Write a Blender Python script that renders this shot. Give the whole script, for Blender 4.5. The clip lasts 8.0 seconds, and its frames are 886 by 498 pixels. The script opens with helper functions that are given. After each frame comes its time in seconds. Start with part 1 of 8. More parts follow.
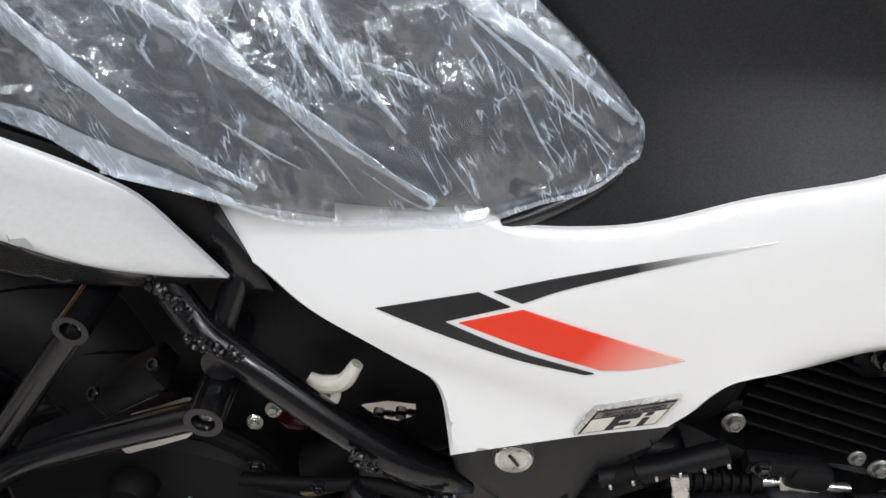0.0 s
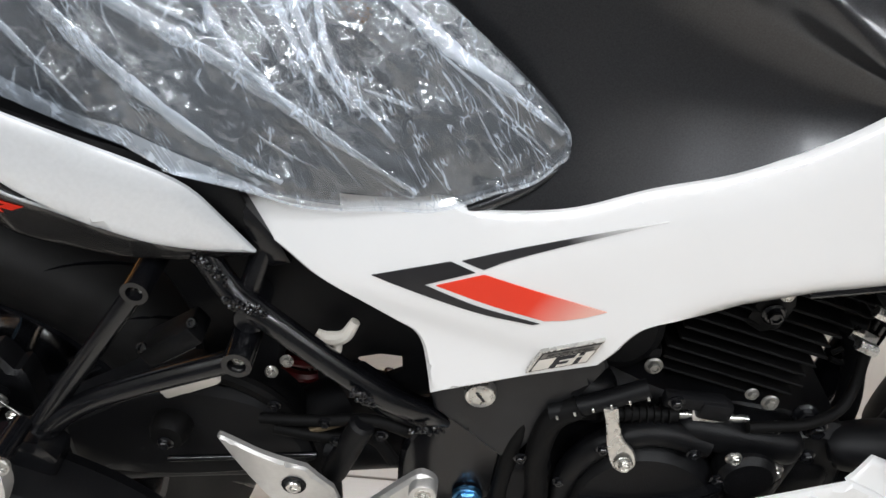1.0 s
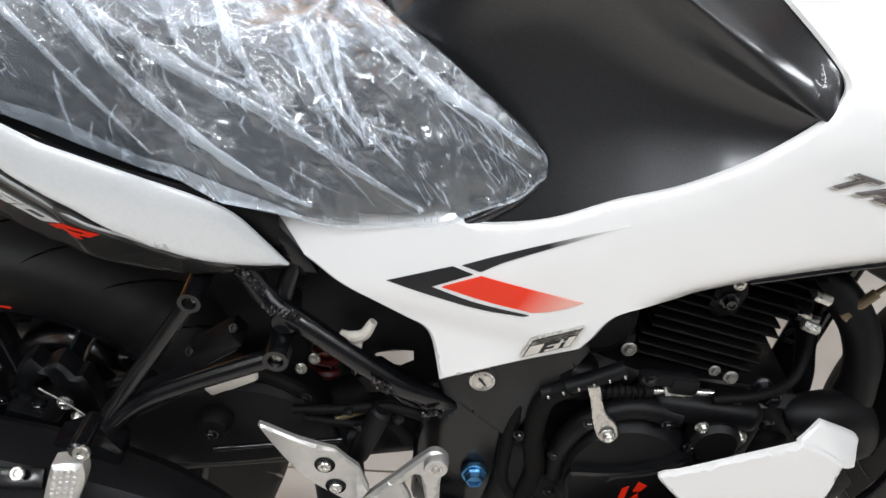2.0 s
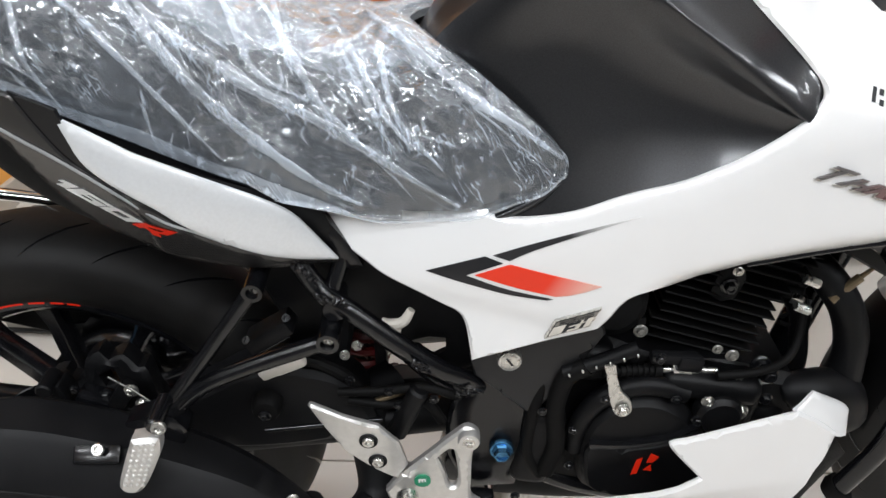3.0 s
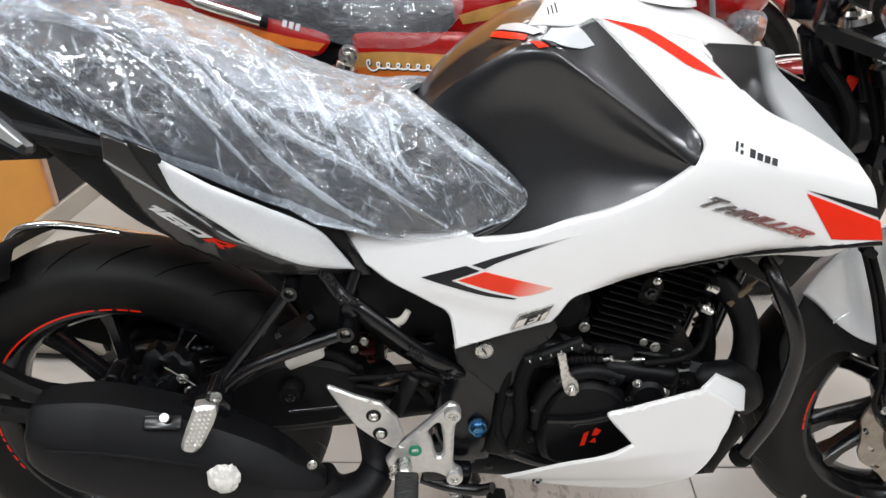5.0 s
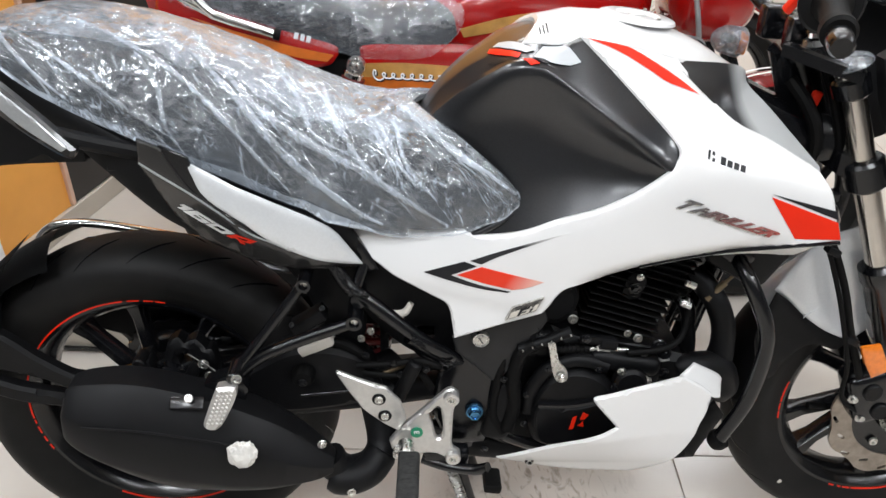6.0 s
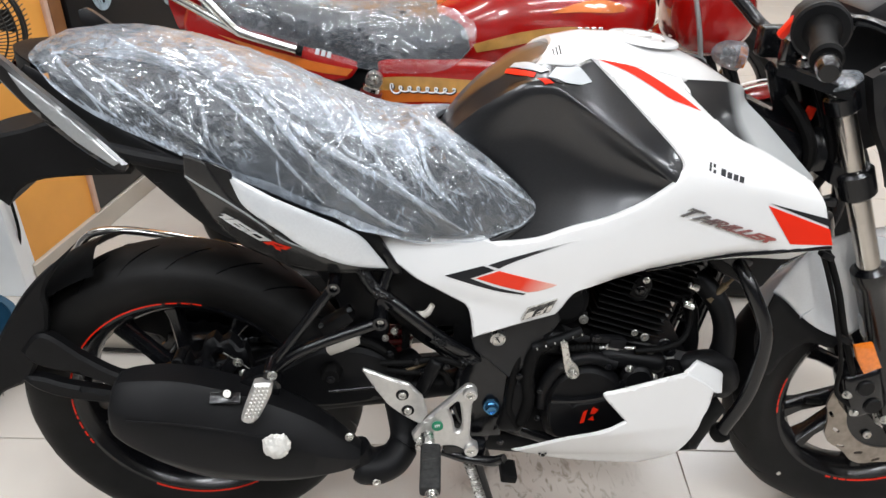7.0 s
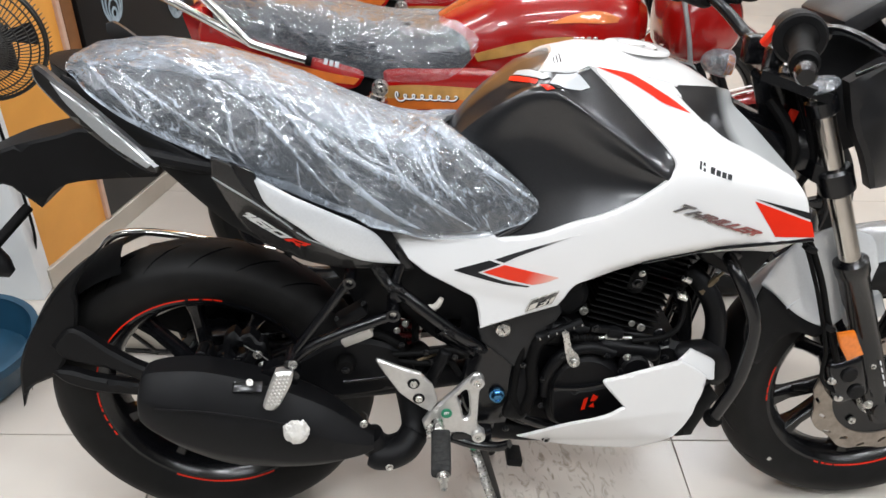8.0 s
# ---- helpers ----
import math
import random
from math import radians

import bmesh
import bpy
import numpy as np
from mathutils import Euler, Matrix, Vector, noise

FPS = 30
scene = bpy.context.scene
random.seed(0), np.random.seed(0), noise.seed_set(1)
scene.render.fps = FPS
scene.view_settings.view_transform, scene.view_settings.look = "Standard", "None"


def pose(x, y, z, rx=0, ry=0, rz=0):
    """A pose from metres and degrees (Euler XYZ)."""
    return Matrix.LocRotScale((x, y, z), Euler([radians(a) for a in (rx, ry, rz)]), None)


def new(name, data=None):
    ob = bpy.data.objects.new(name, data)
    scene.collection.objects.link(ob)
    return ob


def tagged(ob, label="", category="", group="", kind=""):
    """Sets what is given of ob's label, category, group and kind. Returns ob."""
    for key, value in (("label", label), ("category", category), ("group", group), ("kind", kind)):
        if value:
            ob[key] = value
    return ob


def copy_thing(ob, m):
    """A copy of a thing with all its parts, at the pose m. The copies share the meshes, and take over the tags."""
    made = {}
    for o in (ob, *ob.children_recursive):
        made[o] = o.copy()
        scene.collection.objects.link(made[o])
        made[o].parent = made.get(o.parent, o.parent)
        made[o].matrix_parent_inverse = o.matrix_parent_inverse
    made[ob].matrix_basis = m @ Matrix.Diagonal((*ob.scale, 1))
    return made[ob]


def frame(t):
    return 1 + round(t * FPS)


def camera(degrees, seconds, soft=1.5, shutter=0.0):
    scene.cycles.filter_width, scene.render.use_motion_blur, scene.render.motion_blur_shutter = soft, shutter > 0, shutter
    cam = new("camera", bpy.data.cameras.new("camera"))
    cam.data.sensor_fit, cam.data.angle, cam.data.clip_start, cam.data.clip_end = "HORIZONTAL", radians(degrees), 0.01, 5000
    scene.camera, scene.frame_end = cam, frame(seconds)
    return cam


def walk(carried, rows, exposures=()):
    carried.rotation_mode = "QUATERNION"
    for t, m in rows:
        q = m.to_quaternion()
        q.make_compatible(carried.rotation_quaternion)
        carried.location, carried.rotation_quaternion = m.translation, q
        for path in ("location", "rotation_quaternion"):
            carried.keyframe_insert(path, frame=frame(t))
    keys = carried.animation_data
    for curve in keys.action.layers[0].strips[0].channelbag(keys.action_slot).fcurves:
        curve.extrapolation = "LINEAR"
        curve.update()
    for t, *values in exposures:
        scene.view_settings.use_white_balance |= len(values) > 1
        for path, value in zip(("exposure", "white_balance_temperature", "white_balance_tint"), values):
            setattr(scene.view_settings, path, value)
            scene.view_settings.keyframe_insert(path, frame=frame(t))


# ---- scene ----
cam = camera(59.5, 8.0)
ROWS = [
    (0.0, -0.1556, -0.3933, 0.9617, 49.767, -1.383, 3.374),
    (0.5, -0.1550, -0.4319, 0.9976, 49.256, -2.003, 2.732),
    (1.0, -0.1490, -0.4980, 1.0422, 48.932, -1.987, 2.287),
    (2.5, -0.1617, -0.6227, 1.1329, 50.524, 0.130, 0.159),
    (3.0, -0.1873, -0.6711, 1.1520, 51.170, 0.243, -0.080),
    (3.5, -0.2085, -0.7316, 1.1905, 52.867, -0.235, -1.609),
    (4.0, -0.2280, -0.7838, 1.2059, 53.985, -0.700, -2.039),
    (4.5, -0.2206, -0.8473, 1.2318, 55.057, -1.009, -2.157),
    (6.0, -0.2250, -0.9973, 1.3075, 55.996, -1.525, -1.855),
    (6.5, -0.2322, -1.0232, 1.3306, 56.093, -1.365, -1.742),
    (7.0, -0.2567, -1.0654, 1.3562, 56.275, -1.324, -1.802),
    (7.5, -0.2727, -1.1083, 1.3727, 56.530, -1.236, -2.071),
    (8.0, -0.2862, -1.1446, 1.3810, 57.029, -1.235, -2.475),
]
walk(cam, [(t, pose(*row)) for t, *row in ROWS])

# ---- light ----
world = bpy.data.worlds.new("world")
world.use_nodes = True
world.node_tree.nodes["Background"].inputs[0].default_value = (0.9, 0.95, 1.0, 1)
world.node_tree.nodes["Background"].inputs[1].default_value = 0.45
scene.world = world
scene.view_settings.exposure = 0.37


def lamp(name, x, y, z, sx, sy, power, color=(0.917, 0.956, 1.0)):
    data = bpy.data.lights.new(name, "AREA")
    data.shape, data.size, data.size_y, data.energy, data.color = "RECTANGLE", sx, sy, power, color
    ob = new(name, data)
    ob.matrix_world = pose(x, y, z)
    return ob


TUBES = [(x, y) for y in (-2.2, -0.9, 0.5) for x in (-2.2, 0.3, 2.8)]
for tx, ty in TUBES:
    lamp("tube_light_glow", tx, ty, 2.80, 1.2, 0.07, 13)
PANELS = [(-1.3, -1.6), (1.5, -1.6)]
for tx, ty in PANELS:
    lamp("panel_light_glow", tx, ty, 2.86, 0.55, 0.55, 26)
STRIPS = [(x, y) for y in (1.7, 2.7, 3.7) for x in (-1.6, -0.5, 0.6, 1.7)]
for tx, ty in STRIPS:
    lamp("strip_light_glow", tx, ty, 2.86, 0.60, 0.24, 9)


# ---- materials ----
def material(name, color, rough=0.5, metal=0.0, coat=0.0, spec=0.5, vary=0.0, scale=30.0, bump=0.0, bscale=200.0, rvary=0.0):
    m = bpy.data.materials.new(name)
    m.use_nodes = True
    nt = m.node_tree
    p = nt.nodes["Principled BSDF"]
    p.inputs["Base Color"].default_value = (*color, 1)
    p.inputs["Roughness"].default_value = rough
    p.inputs["Metallic"].default_value = metal
    p.inputs["Coat Weight"].default_value = coat
    p.inputs["Coat Roughness"].default_value = 0.04
    p.inputs["Specular IOR Level"].default_value = spec
    tc = nt.nodes.new("ShaderNodeTexCoord")
    if vary or rvary:
        n = nt.nodes.new("ShaderNodeTexNoise")
        n.inputs["Scale"].default_value, n.inputs["Detail"].default_value = scale, 6
        nt.links.new(tc.outputs["Object"], n.inputs["Vector"])
        if vary:
            r = nt.nodes.new("ShaderNodeValToRGB")
            r.color_ramp.elements[0].position, r.color_ramp.elements[1].position = 0.3, 0.7
            r.color_ramp.elements[0].color = (*[c * (1 - vary) for c in color], 1)
            r.color_ramp.elements[1].color = (*[min(1, c * (1 + vary)) for c in color], 1)
            nt.links.new(n.outputs["Fac"], r.inputs["Fac"])
            nt.links.new(r.outputs["Color"], p.inputs["Base Color"])
        if rvary:
            q = nt.nodes.new("ShaderNodeMapRange")
            q.inputs["To Min"].default_value, q.inputs["To Max"].default_value = max(0.02, rough - rvary), rough + rvary
            nt.links.new(n.outputs["Fac"], q.inputs["Value"])
            nt.links.new(q.outputs["Result"], p.inputs["Roughness"])
    if bump:
        n2 = nt.nodes.new("ShaderNodeTexNoise")
        n2.inputs["Scale"].default_value, n2.inputs["Detail"].default_value = bscale, 4
        nt.links.new(tc.outputs["Object"], n2.inputs["Vector"])
        b = nt.nodes.new("ShaderNodeBump")
        b.inputs["Strength"].default_value, b.inputs["Distance"].default_value = bump, 0.001
        nt.links.new(n2.outputs["Fac"], b.inputs["Height"])
        nt.links.new(b.outputs["Normal"], p.inputs["Normal"])
    return m


def gradient(name, c0, c1, a, b, rough=0.3, coat=0.8, mid=0.5):
    """Paint that fades from c0 at the point a to c1 at the point b of its thing."""
    m = material(name, c0, rough, coat=coat)
    nt = m.node_tree
    tc = nt.nodes.new("ShaderNodeTexCoord")
    va, vb = Vector(a), Vector(b)
    d = vb - va
    sub = nt.nodes.new("ShaderNodeVectorMath")
    sub.operation = "SUBTRACT"
    sub.inputs[1].default_value = va
    dot = nt.nodes.new("ShaderNodeVectorMath")
    dot.operation = "DOT_PRODUCT"
    dot.inputs[1].default_value = d / d.length_squared
    r = nt.nodes.new("ShaderNodeValToRGB")
    r.color_ramp.elements[0].color, r.color_ramp.elements[1].color = (*c0, 1), (*c1, 1)
    r.color_ramp.elements[0].position = mid * 0.6
    nt.links.new(tc.outputs["Object"], sub.inputs[0])
    nt.links.new(sub.outputs[0], dot.inputs[0])
    nt.links.new(dot.outputs["Value"], r.inputs["Fac"])
    nt.links.new(r.outputs["Color"], nt.nodes["Principled BSDF"].inputs["Base Color"])
    return m


def film_material(name, milk, rough=0.10, cell=85.0, streak=1.0, turn=-28.0, tilt=1.0, glint=0.3):
    """Thin clear polythene: mostly see-through, crumpled into small flat facets with sharp gloss, milky where folds double it up."""
    m = bpy.data.materials.new(name)
    m.use_nodes = True
    nt = m.node_tree
    nt.nodes.remove(nt.nodes["Principled BSDF"])
    out = nt.nodes["Material Output"]

    def node(kind, **values):
        n = nt.nodes.new(kind)
        for k, v in values.items():
            n.inputs[k.replace("_", " ")].default_value = v
        return n

    def vec(op, a, b):
        n = nt.nodes.new("ShaderNodeVectorMath")
        n.operation = op
        for i, q in enumerate((a, b)):
            if isinstance(q, (tuple, list)):
                n.inputs[i].default_value = q
            else:
                nt.links.new(q, n.inputs[i])
        return n

    def calc(op, a, b):
        n = nt.nodes.new("ShaderNodeMath")
        n.operation = op
        for i, q in enumerate((a, b)):
            if isinstance(q, (int, float)):
                n.inputs[i].default_value = q
            else:
                nt.links.new(q, n.inputs[i])
        return n.outputs[0]

    tc = nt.nodes.new("ShaderNodeTexCoord")
    mp = nt.nodes.new("ShaderNodeMapping")
    mp.inputs["Rotation"].default_value = (0, radians(turn), 0)
    nt.links.new(tc.outputs["Object"], mp.inputs["Vector"])
    warp = node("ShaderNodeTexNoise", Scale=22.0, Detail=3.0)
    nt.links.new(tc.outputs["Object"], warp.inputs["Vector"])
    wv = vec("SUBTRACT", warp.outputs["Color"], (0.5, 0.5, 0.5)).outputs[0]
    base = vec("ADD", mp.outputs["Vector"], vec("MULTIPLY", wv, (0.016, 0.016, 0.016)).outputs[0]).outputs[0]
    # flat facets, each with a slope of its own, at two sizes
    height = None
    for k, (size, amp, along) in enumerate(((cell * 0.7, 0.42, 0.65), (cell * 1.7, 0.24, 0.65))):
        q = vec("MULTIPLY", base, (size * along, size, size)).outputs[0]
        vo = node("ShaderNodeTexVoronoi", Scale=1.0)
        nt.links.new(q, vo.inputs["Vector"])
        slope = vec("SUBTRACT", vo.outputs["Color"], (0.5, 0.5, 0.5)).outputs[0]
        off = vec("SUBTRACT", q, vo.outputs["Position"]).outputs[0]
        h = calc("MULTIPLY", vec("DOT_PRODUCT", slope, off).outputs["Value"], amp * tilt / (size * 0.001))
        height = h if height is None else calc("ADD", height, h)
    fine = node("ShaderNodeTexNoise", Scale=260.0, Detail=3.0, Roughness=0.5)
    nt.links.new(tc.outputs["Object"], fine.inputs["Vector"])
    height = calc("ADD", height, calc("MULTIPLY", fine.outputs["Fac"], 0.6))
    # only some patches are crumpled hard, others lie smooth
    calm = node("ShaderNodeTexNoise", Scale=17.0, Detail=3.0)
    nt.links.new(base, calm.inputs["Vector"])
    cm = node("ShaderNodeMapRange")
    cm.inputs["From Min"].default_value, cm.inputs["From Max"].default_value = 0.38, 0.60
    cm.inputs["To Min"].default_value, cm.inputs["To Max"].default_value = 0.06, 1.35
    nt.links.new(calm.outputs["Fac"], cm.inputs["Value"])
    height = calc("MULTIPLY", height, cm.outputs["Result"])
    b = node("ShaderNodeBump", Strength=1.0, Distance=0.001)
    nt.links.new(height, b.inputs["Height"])
    g = node("ShaderNodeBsdfGlossy", Roughness=rough, Color=(0.93, 0.97, 1, 1))
    nt.links.new(b.outputs["Normal"], g.inputs["Normal"])
    d = node("ShaderNodeBsdfDiffuse", Color=(0.76, 0.85, 0.96, 1))
    t = node("ShaderNodeBsdfTransparent", Color=(0.95, 0.96, 0.97, 1))
    # streaks of doubled film along the folds, and cloudy haze
    q = vec("MULTIPLY", base, (2.2, 9.0, 19.0)).outputs[0]
    st = node("ShaderNodeTexNoise", Scale=1.0, Detail=4.0, Roughness=0.55, Distortion=0.4)
    nt.links.new(q, st.inputs["Vector"])
    ab = calc("ABSOLUTE", calc("SUBTRACT", st.outputs["Fac"], 0.5), 0.0)
    line = node("ShaderNodeMapRange")
    line.inputs["From Min"].default_value, line.inputs["From Max"].default_value = 0.022, 0.0
    line.inputs["To Min"].default_value, line.inputs["To Max"].default_value = 0.0, 0.42 * streak
    nt.links.new(ab, line.inputs["Value"])
    haze = node("ShaderNodeTexNoise", Scale=11.0, Detail=6.0)
    nt.links.new(tc.outputs["Object"], haze.inputs["Vector"])
    mr = node("ShaderNodeMapRange")
    mr.inputs["From Min"].default_value, mr.inputs["From Max"].default_value = 0.35, 0.75
    mr.inputs["To Min"].default_value, mr.inputs["To Max"].default_value = milk * 0.5, milk * 1.7
    nt.links.new(haze.outputs["Fac"], mr.inputs["Value"])
    tot = calc("ADD", mr.outputs["Result"], line.outputs["Result"])
    # thin broken white lines painted as crinkle glints, only where the film is crumpled
    patch = node("ShaderNodeTexNoise", Scale=20.0, Detail=3.0, Roughness=0.6)
    nt.links.new(base, patch.inputs["Vector"])
    pm = node("ShaderNodeMapRange")
    pm.inputs["From Min"].default_value, pm.inputs["From Max"].default_value = 0.42, 0.58
    pm.inputs["To Min"].default_value, pm.inputs["To Max"].default_value = 0.03, glint
    nt.links.new(patch.outputs["Fac"], pm.inputs["Value"])
    steep = nt.nodes.new("ShaderNodeMapping")
    steep.inputs["Rotation"].default_value = (0, radians(turn - 34), 0)
    nt.links.new(vec("ADD", tc.outputs["Object"], vec("MULTIPLY", wv, (0.010, 0.010, 0.010)).outputs[0]).outputs[0], steep.inputs["Vector"])
    for stretch, thin, gate in (((24.0, 80.0, 150.0), 0.036, 0.50), ((50.0, 150.0, 300.0), 0.070, 0.50)):
        cells = node("ShaderNodeTexVoronoi", Scale=1.0)
        cells.feature = "DISTANCE_TO_EDGE"
        nt.links.new(vec("MULTIPLY", steep.outputs["Vector"], stretch).outputs[0], cells.inputs["Vector"])
        near = node("ShaderNodeMapRange")
        near.inputs["From Min"].default_value, near.inputs["From Max"].default_value = thin, thin * 0.3
        nt.links.new(cells.outputs["Distance"], near.inputs["Value"])
        cut = node("ShaderNodeTexNoise", Scale=stretch[1] * 0.55, Detail=1.0)
        nt.links.new(vec("ADD", base, (3.7, 1.3, 5.1)).outputs[0], cut.inputs["Vector"])
        keep = node("ShaderNodeMapRange")
        keep.inputs["From Min"].default_value, keep.inputs["From Max"].default_value = gate, gate + 0.10
        nt.links.new(cut.outputs["Fac"], keep.inputs["Value"])
        tot = calc("ADD", tot, calc("MULTIPLY", calc("MULTIPLY", near.outputs["Result"], keep.outputs["Result"]), pm.outputs["Result"]))
    m1 = nt.nodes.new("ShaderNodeMixShader")
    nt.links.new(tot, m1.inputs[0])
    nt.links.new(t.outputs[0], m1.inputs[1])
    nt.links.new(d.outputs[0], m1.inputs[2])
    fr = node("ShaderNodeFresnel", IOR=2.1)
    nt.links.new(b.outputs["Normal"], fr.inputs["Normal"])
    m2 = nt.nodes.new("ShaderNodeMixShader")
    nt.links.new(fr.outputs[0], m2.inputs[0])
    nt.links.new(m1.outputs[0], m2.inputs[1])
    broad = node("ShaderNodeBsdfGlossy", Roughness=0.42, Color=(0.95, 0.97, 1, 1))
    nt.links.new(b.outputs["Normal"], broad.inputs["Normal"])
    gm = node("ShaderNodeMixShader", Fac=0.30)
    nt.links.new(g.outputs[0], gm.inputs[1])
    nt.links.new(broad.outputs[0], gm.inputs[2])
    nt.links.new(gm.outputs[0], m2.inputs[2])
    nt.links.new(m2.outputs[0], out.inputs["Surface"])
    return m


WHITE = material("pearl_white_paint", (0.785, 0.78, 0.775), 0.28, coat=0.9, vary=0.015, scale=8)
DARK = material("dark_metallic_paint", (0.030, 0.0305, 0.033), 0.30, metal=0.6, coat=0.7, vary=0.25, scale=900)
DARK.node_tree.nodes["Principled BSDF"].inputs["Coat Roughness"].default_value = 0.13
INSERT = material("pearl_silver_white", (0.66, 0.675, 0.69), 0.24, metal=0.20, coat=0.9, vary=0.03, scale=300)
DECALG = material("pale_grey_decal", (0.50, 0.52, 0.54), 0.35, coat=0.3, vary=0.03)
SATIN = material("satin_grey_plastic", (0.012, 0.012, 0.013), 0.38, spec=0.35, vary=0.15, scale=40, bump=0.1, bscale=700)
GREYP = material("dark_grey_paint", (0.0085, 0.008, 0.008), 0.30, metal=0.0, coat=0.35, vary=0.15, scale=700)
TAILG = material("dark_grey_metallic", (0.030, 0.029, 0.029), 0.26, metal=0.55, coat=0.5, vary=0.15, scale=700)
SILVERP = material("silver_grey_paint", (0.45, 0.47, 0.48), 0.3, metal=0.6, coat=0.7, vary=0.05, scale=300)
PLASTIC = material("black_grained_plastic", (0.005, 0.005, 0.0055), 0.5, spec=0.18, vary=0.2, scale=40, bump=0.25, bscale=900)
BLACKM = material("black_coated_metal", (0.0042, 0.0043, 0.0052), 0.20, spec=0.5, vary=0.3, scale=60, bump=0.05, bscale=400, rvary=0.07)
ENGINE = material("black_engine_casting", (0.004, 0.004, 0.0045), 0.42, spec=0.18, vary=0.3, scale=50, bump=0.35, bscale=700, rvary=0.08)
MATTE = material("matte_black_heat_paint", (0.0055, 0.0055, 0.0062), 0.5, spec=0.2, vary=0.2, scale=25, bump=0.2, bscale=800, rvary=0.1)
RUBBER = material("black_rubber", (0.004, 0.0038, 0.0038), 0.6, spec=0.12, vary=0.25, scale=30, bump=0.3, bscale=300, rvary=0.1)
DUSTY = material("dusty_grey_rubber", (0.030, 0.030, 0.029), 0.65, spec=0.2, vary=0.35, scale=90, bump=0.3, bscale=300)
VINYL = material("black_seat_vinyl", (0.014, 0.016, 0.019), 0.5, spec=0.3, vary=0.2, scale=60, bump=0.4, bscale=600)
ALU = material("satin_cast_aluminium", (0.62, 0.61, 0.59), 0.36, metal=0.75, vary=0.06, scale=120, bump=0.15, bscale=900)
STEEL = material("zinc_plated_steel", (0.62, 0.61, 0.58), 0.28, metal=0.95, vary=0.12, scale=150, rvary=0.08)
DULL = material("dull_zinc_steel", (0.26, 0.255, 0.24), 0.42, metal=0.9, vary=0.25, scale=150)
CHROME = material("chrome", (0.78, 0.78, 0.78), 0.07, metal=1.0)
FORKT = material("fork_chrome", (0.52, 0.49, 0.45), 0.16, metal=1.0, vary=0.06, scale=40)
DISC = material("brake_disc_steel", (0.33, 0.29, 0.25), 0.38, metal=0.9, vary=0.2, scale=60)
RED = material("red_decal", (0.75, 0.024, 0.006), 0.40, coat=0.06, spec=0.2, vary=0.04)
REDGLOSS = material("red_gloss_paint", (0.34, 0.0040, 0.003), 0.25, coat=1.0, vary=0.06, scale=20)
REDDULL = material("red_spring_paint", (0.12, 0.006, 0.006), 0.4, vary=0.2)
REDGLOSS.node_tree.nodes["Principled BSDF"].inputs["Coat Roughness"].default_value = 0.015
BLACKD = material("black_decal", (0.014, 0.014, 0.016), 0.38, spec=0.3, coat=0.15, vary=0.1, scale=80)
WHITED = material("white_decal", (0.78, 0.78, 0.78), 0.35, coat=0.4, vary=0.03)
GOLD = material("gold_decal", (0.62, 0.33, 0.09), 0.35, metal=0.3, coat=0.8, vary=0.2, scale=25)
ORANGE_D = material("orange_decal", (0.66, 0.16, 0.02), 0.35, metal=0.2, coat=0.8, vary=0.2, scale=25)
BLUEBOLT = material("blue_anodised", (0.09, 0.25, 0.44), 0.22, metal=0.95, vary=0.3, scale=150)
GREEN = material("green_sticker", (0.01, 0.22, 0.11), 0.4, vary=0.1)
AMBER = material("amber_reflector", (0.75, 0.19, 0.015), 0.22, coat=0.6, vary=0.12, scale=120)
CREAM = material("cream_plastic", (0.62, 0.58, 0.52), 0.5, vary=0.1, scale=40)
BRASS = material("brass_fitting", (0.20, 0.15, 0.09), 0.4, metal=0.5, vary=0.2, scale=80)
CLEAR = film_material("clear_lens_film", 0.08, 0.1, 90, 0.5)
FILM = film_material("polythene_film", 0.058, 0.055, 100, 0.10, tilt=1.9, glint=0.36)
MILKY = film_material("milky_polythene_film", 0.24, 0.10, 110, 0.1, tilt=1.0, glint=0.35)
FILM2 = film_material("polythene_film_loose", 0.032, 0.045, 40, 0.2, tilt=0.9, glint=0.16)
TOPFILM = film_material("top_sheen_film", 0.060, 0.07, 90, 0.3, tilt=1.3, glint=0.50)
WRAP = material("crumpled_white_tape", (0.72, 0.70, 0.66), 0.35, coat=0.3, vary=0.15, scale=60)


# ---- mesh tools ----
def catmull(pts, n):
    """n points along a smooth open curve through pts."""
    p = [Vector(q) for q in pts]
    if len(p) == 2:
        return [p[0].lerp(p[1], i / (n - 1)) for i in range(n)]
    p = [2 * p[0] - p[1]] + p + [2 * p[-1] - p[-2]]
    out = []
    for i in range(n):
        s = i / (n - 1) * (len(p) - 3)
        k = min(int(s), len(p) - 4)
        t = s - k
        a, b, c, d = p[k:k + 4]
        out.append(0.5 * (2 * b + (c - a) * t + (2 * a - 5 * b + 4 * c - d) * t * t + (3 * b - a - 3 * c + d) * t * t * t))
    return out


def along(curve, u):
    """The point at u, from 0 to 1, of a run of points."""
    s = min(max(u, 0.0), 1.0) * (len(curve) - 1)
    k = min(int(s), len(curve) - 2)
    return curve[k].lerp(curve[k + 1], s - k)


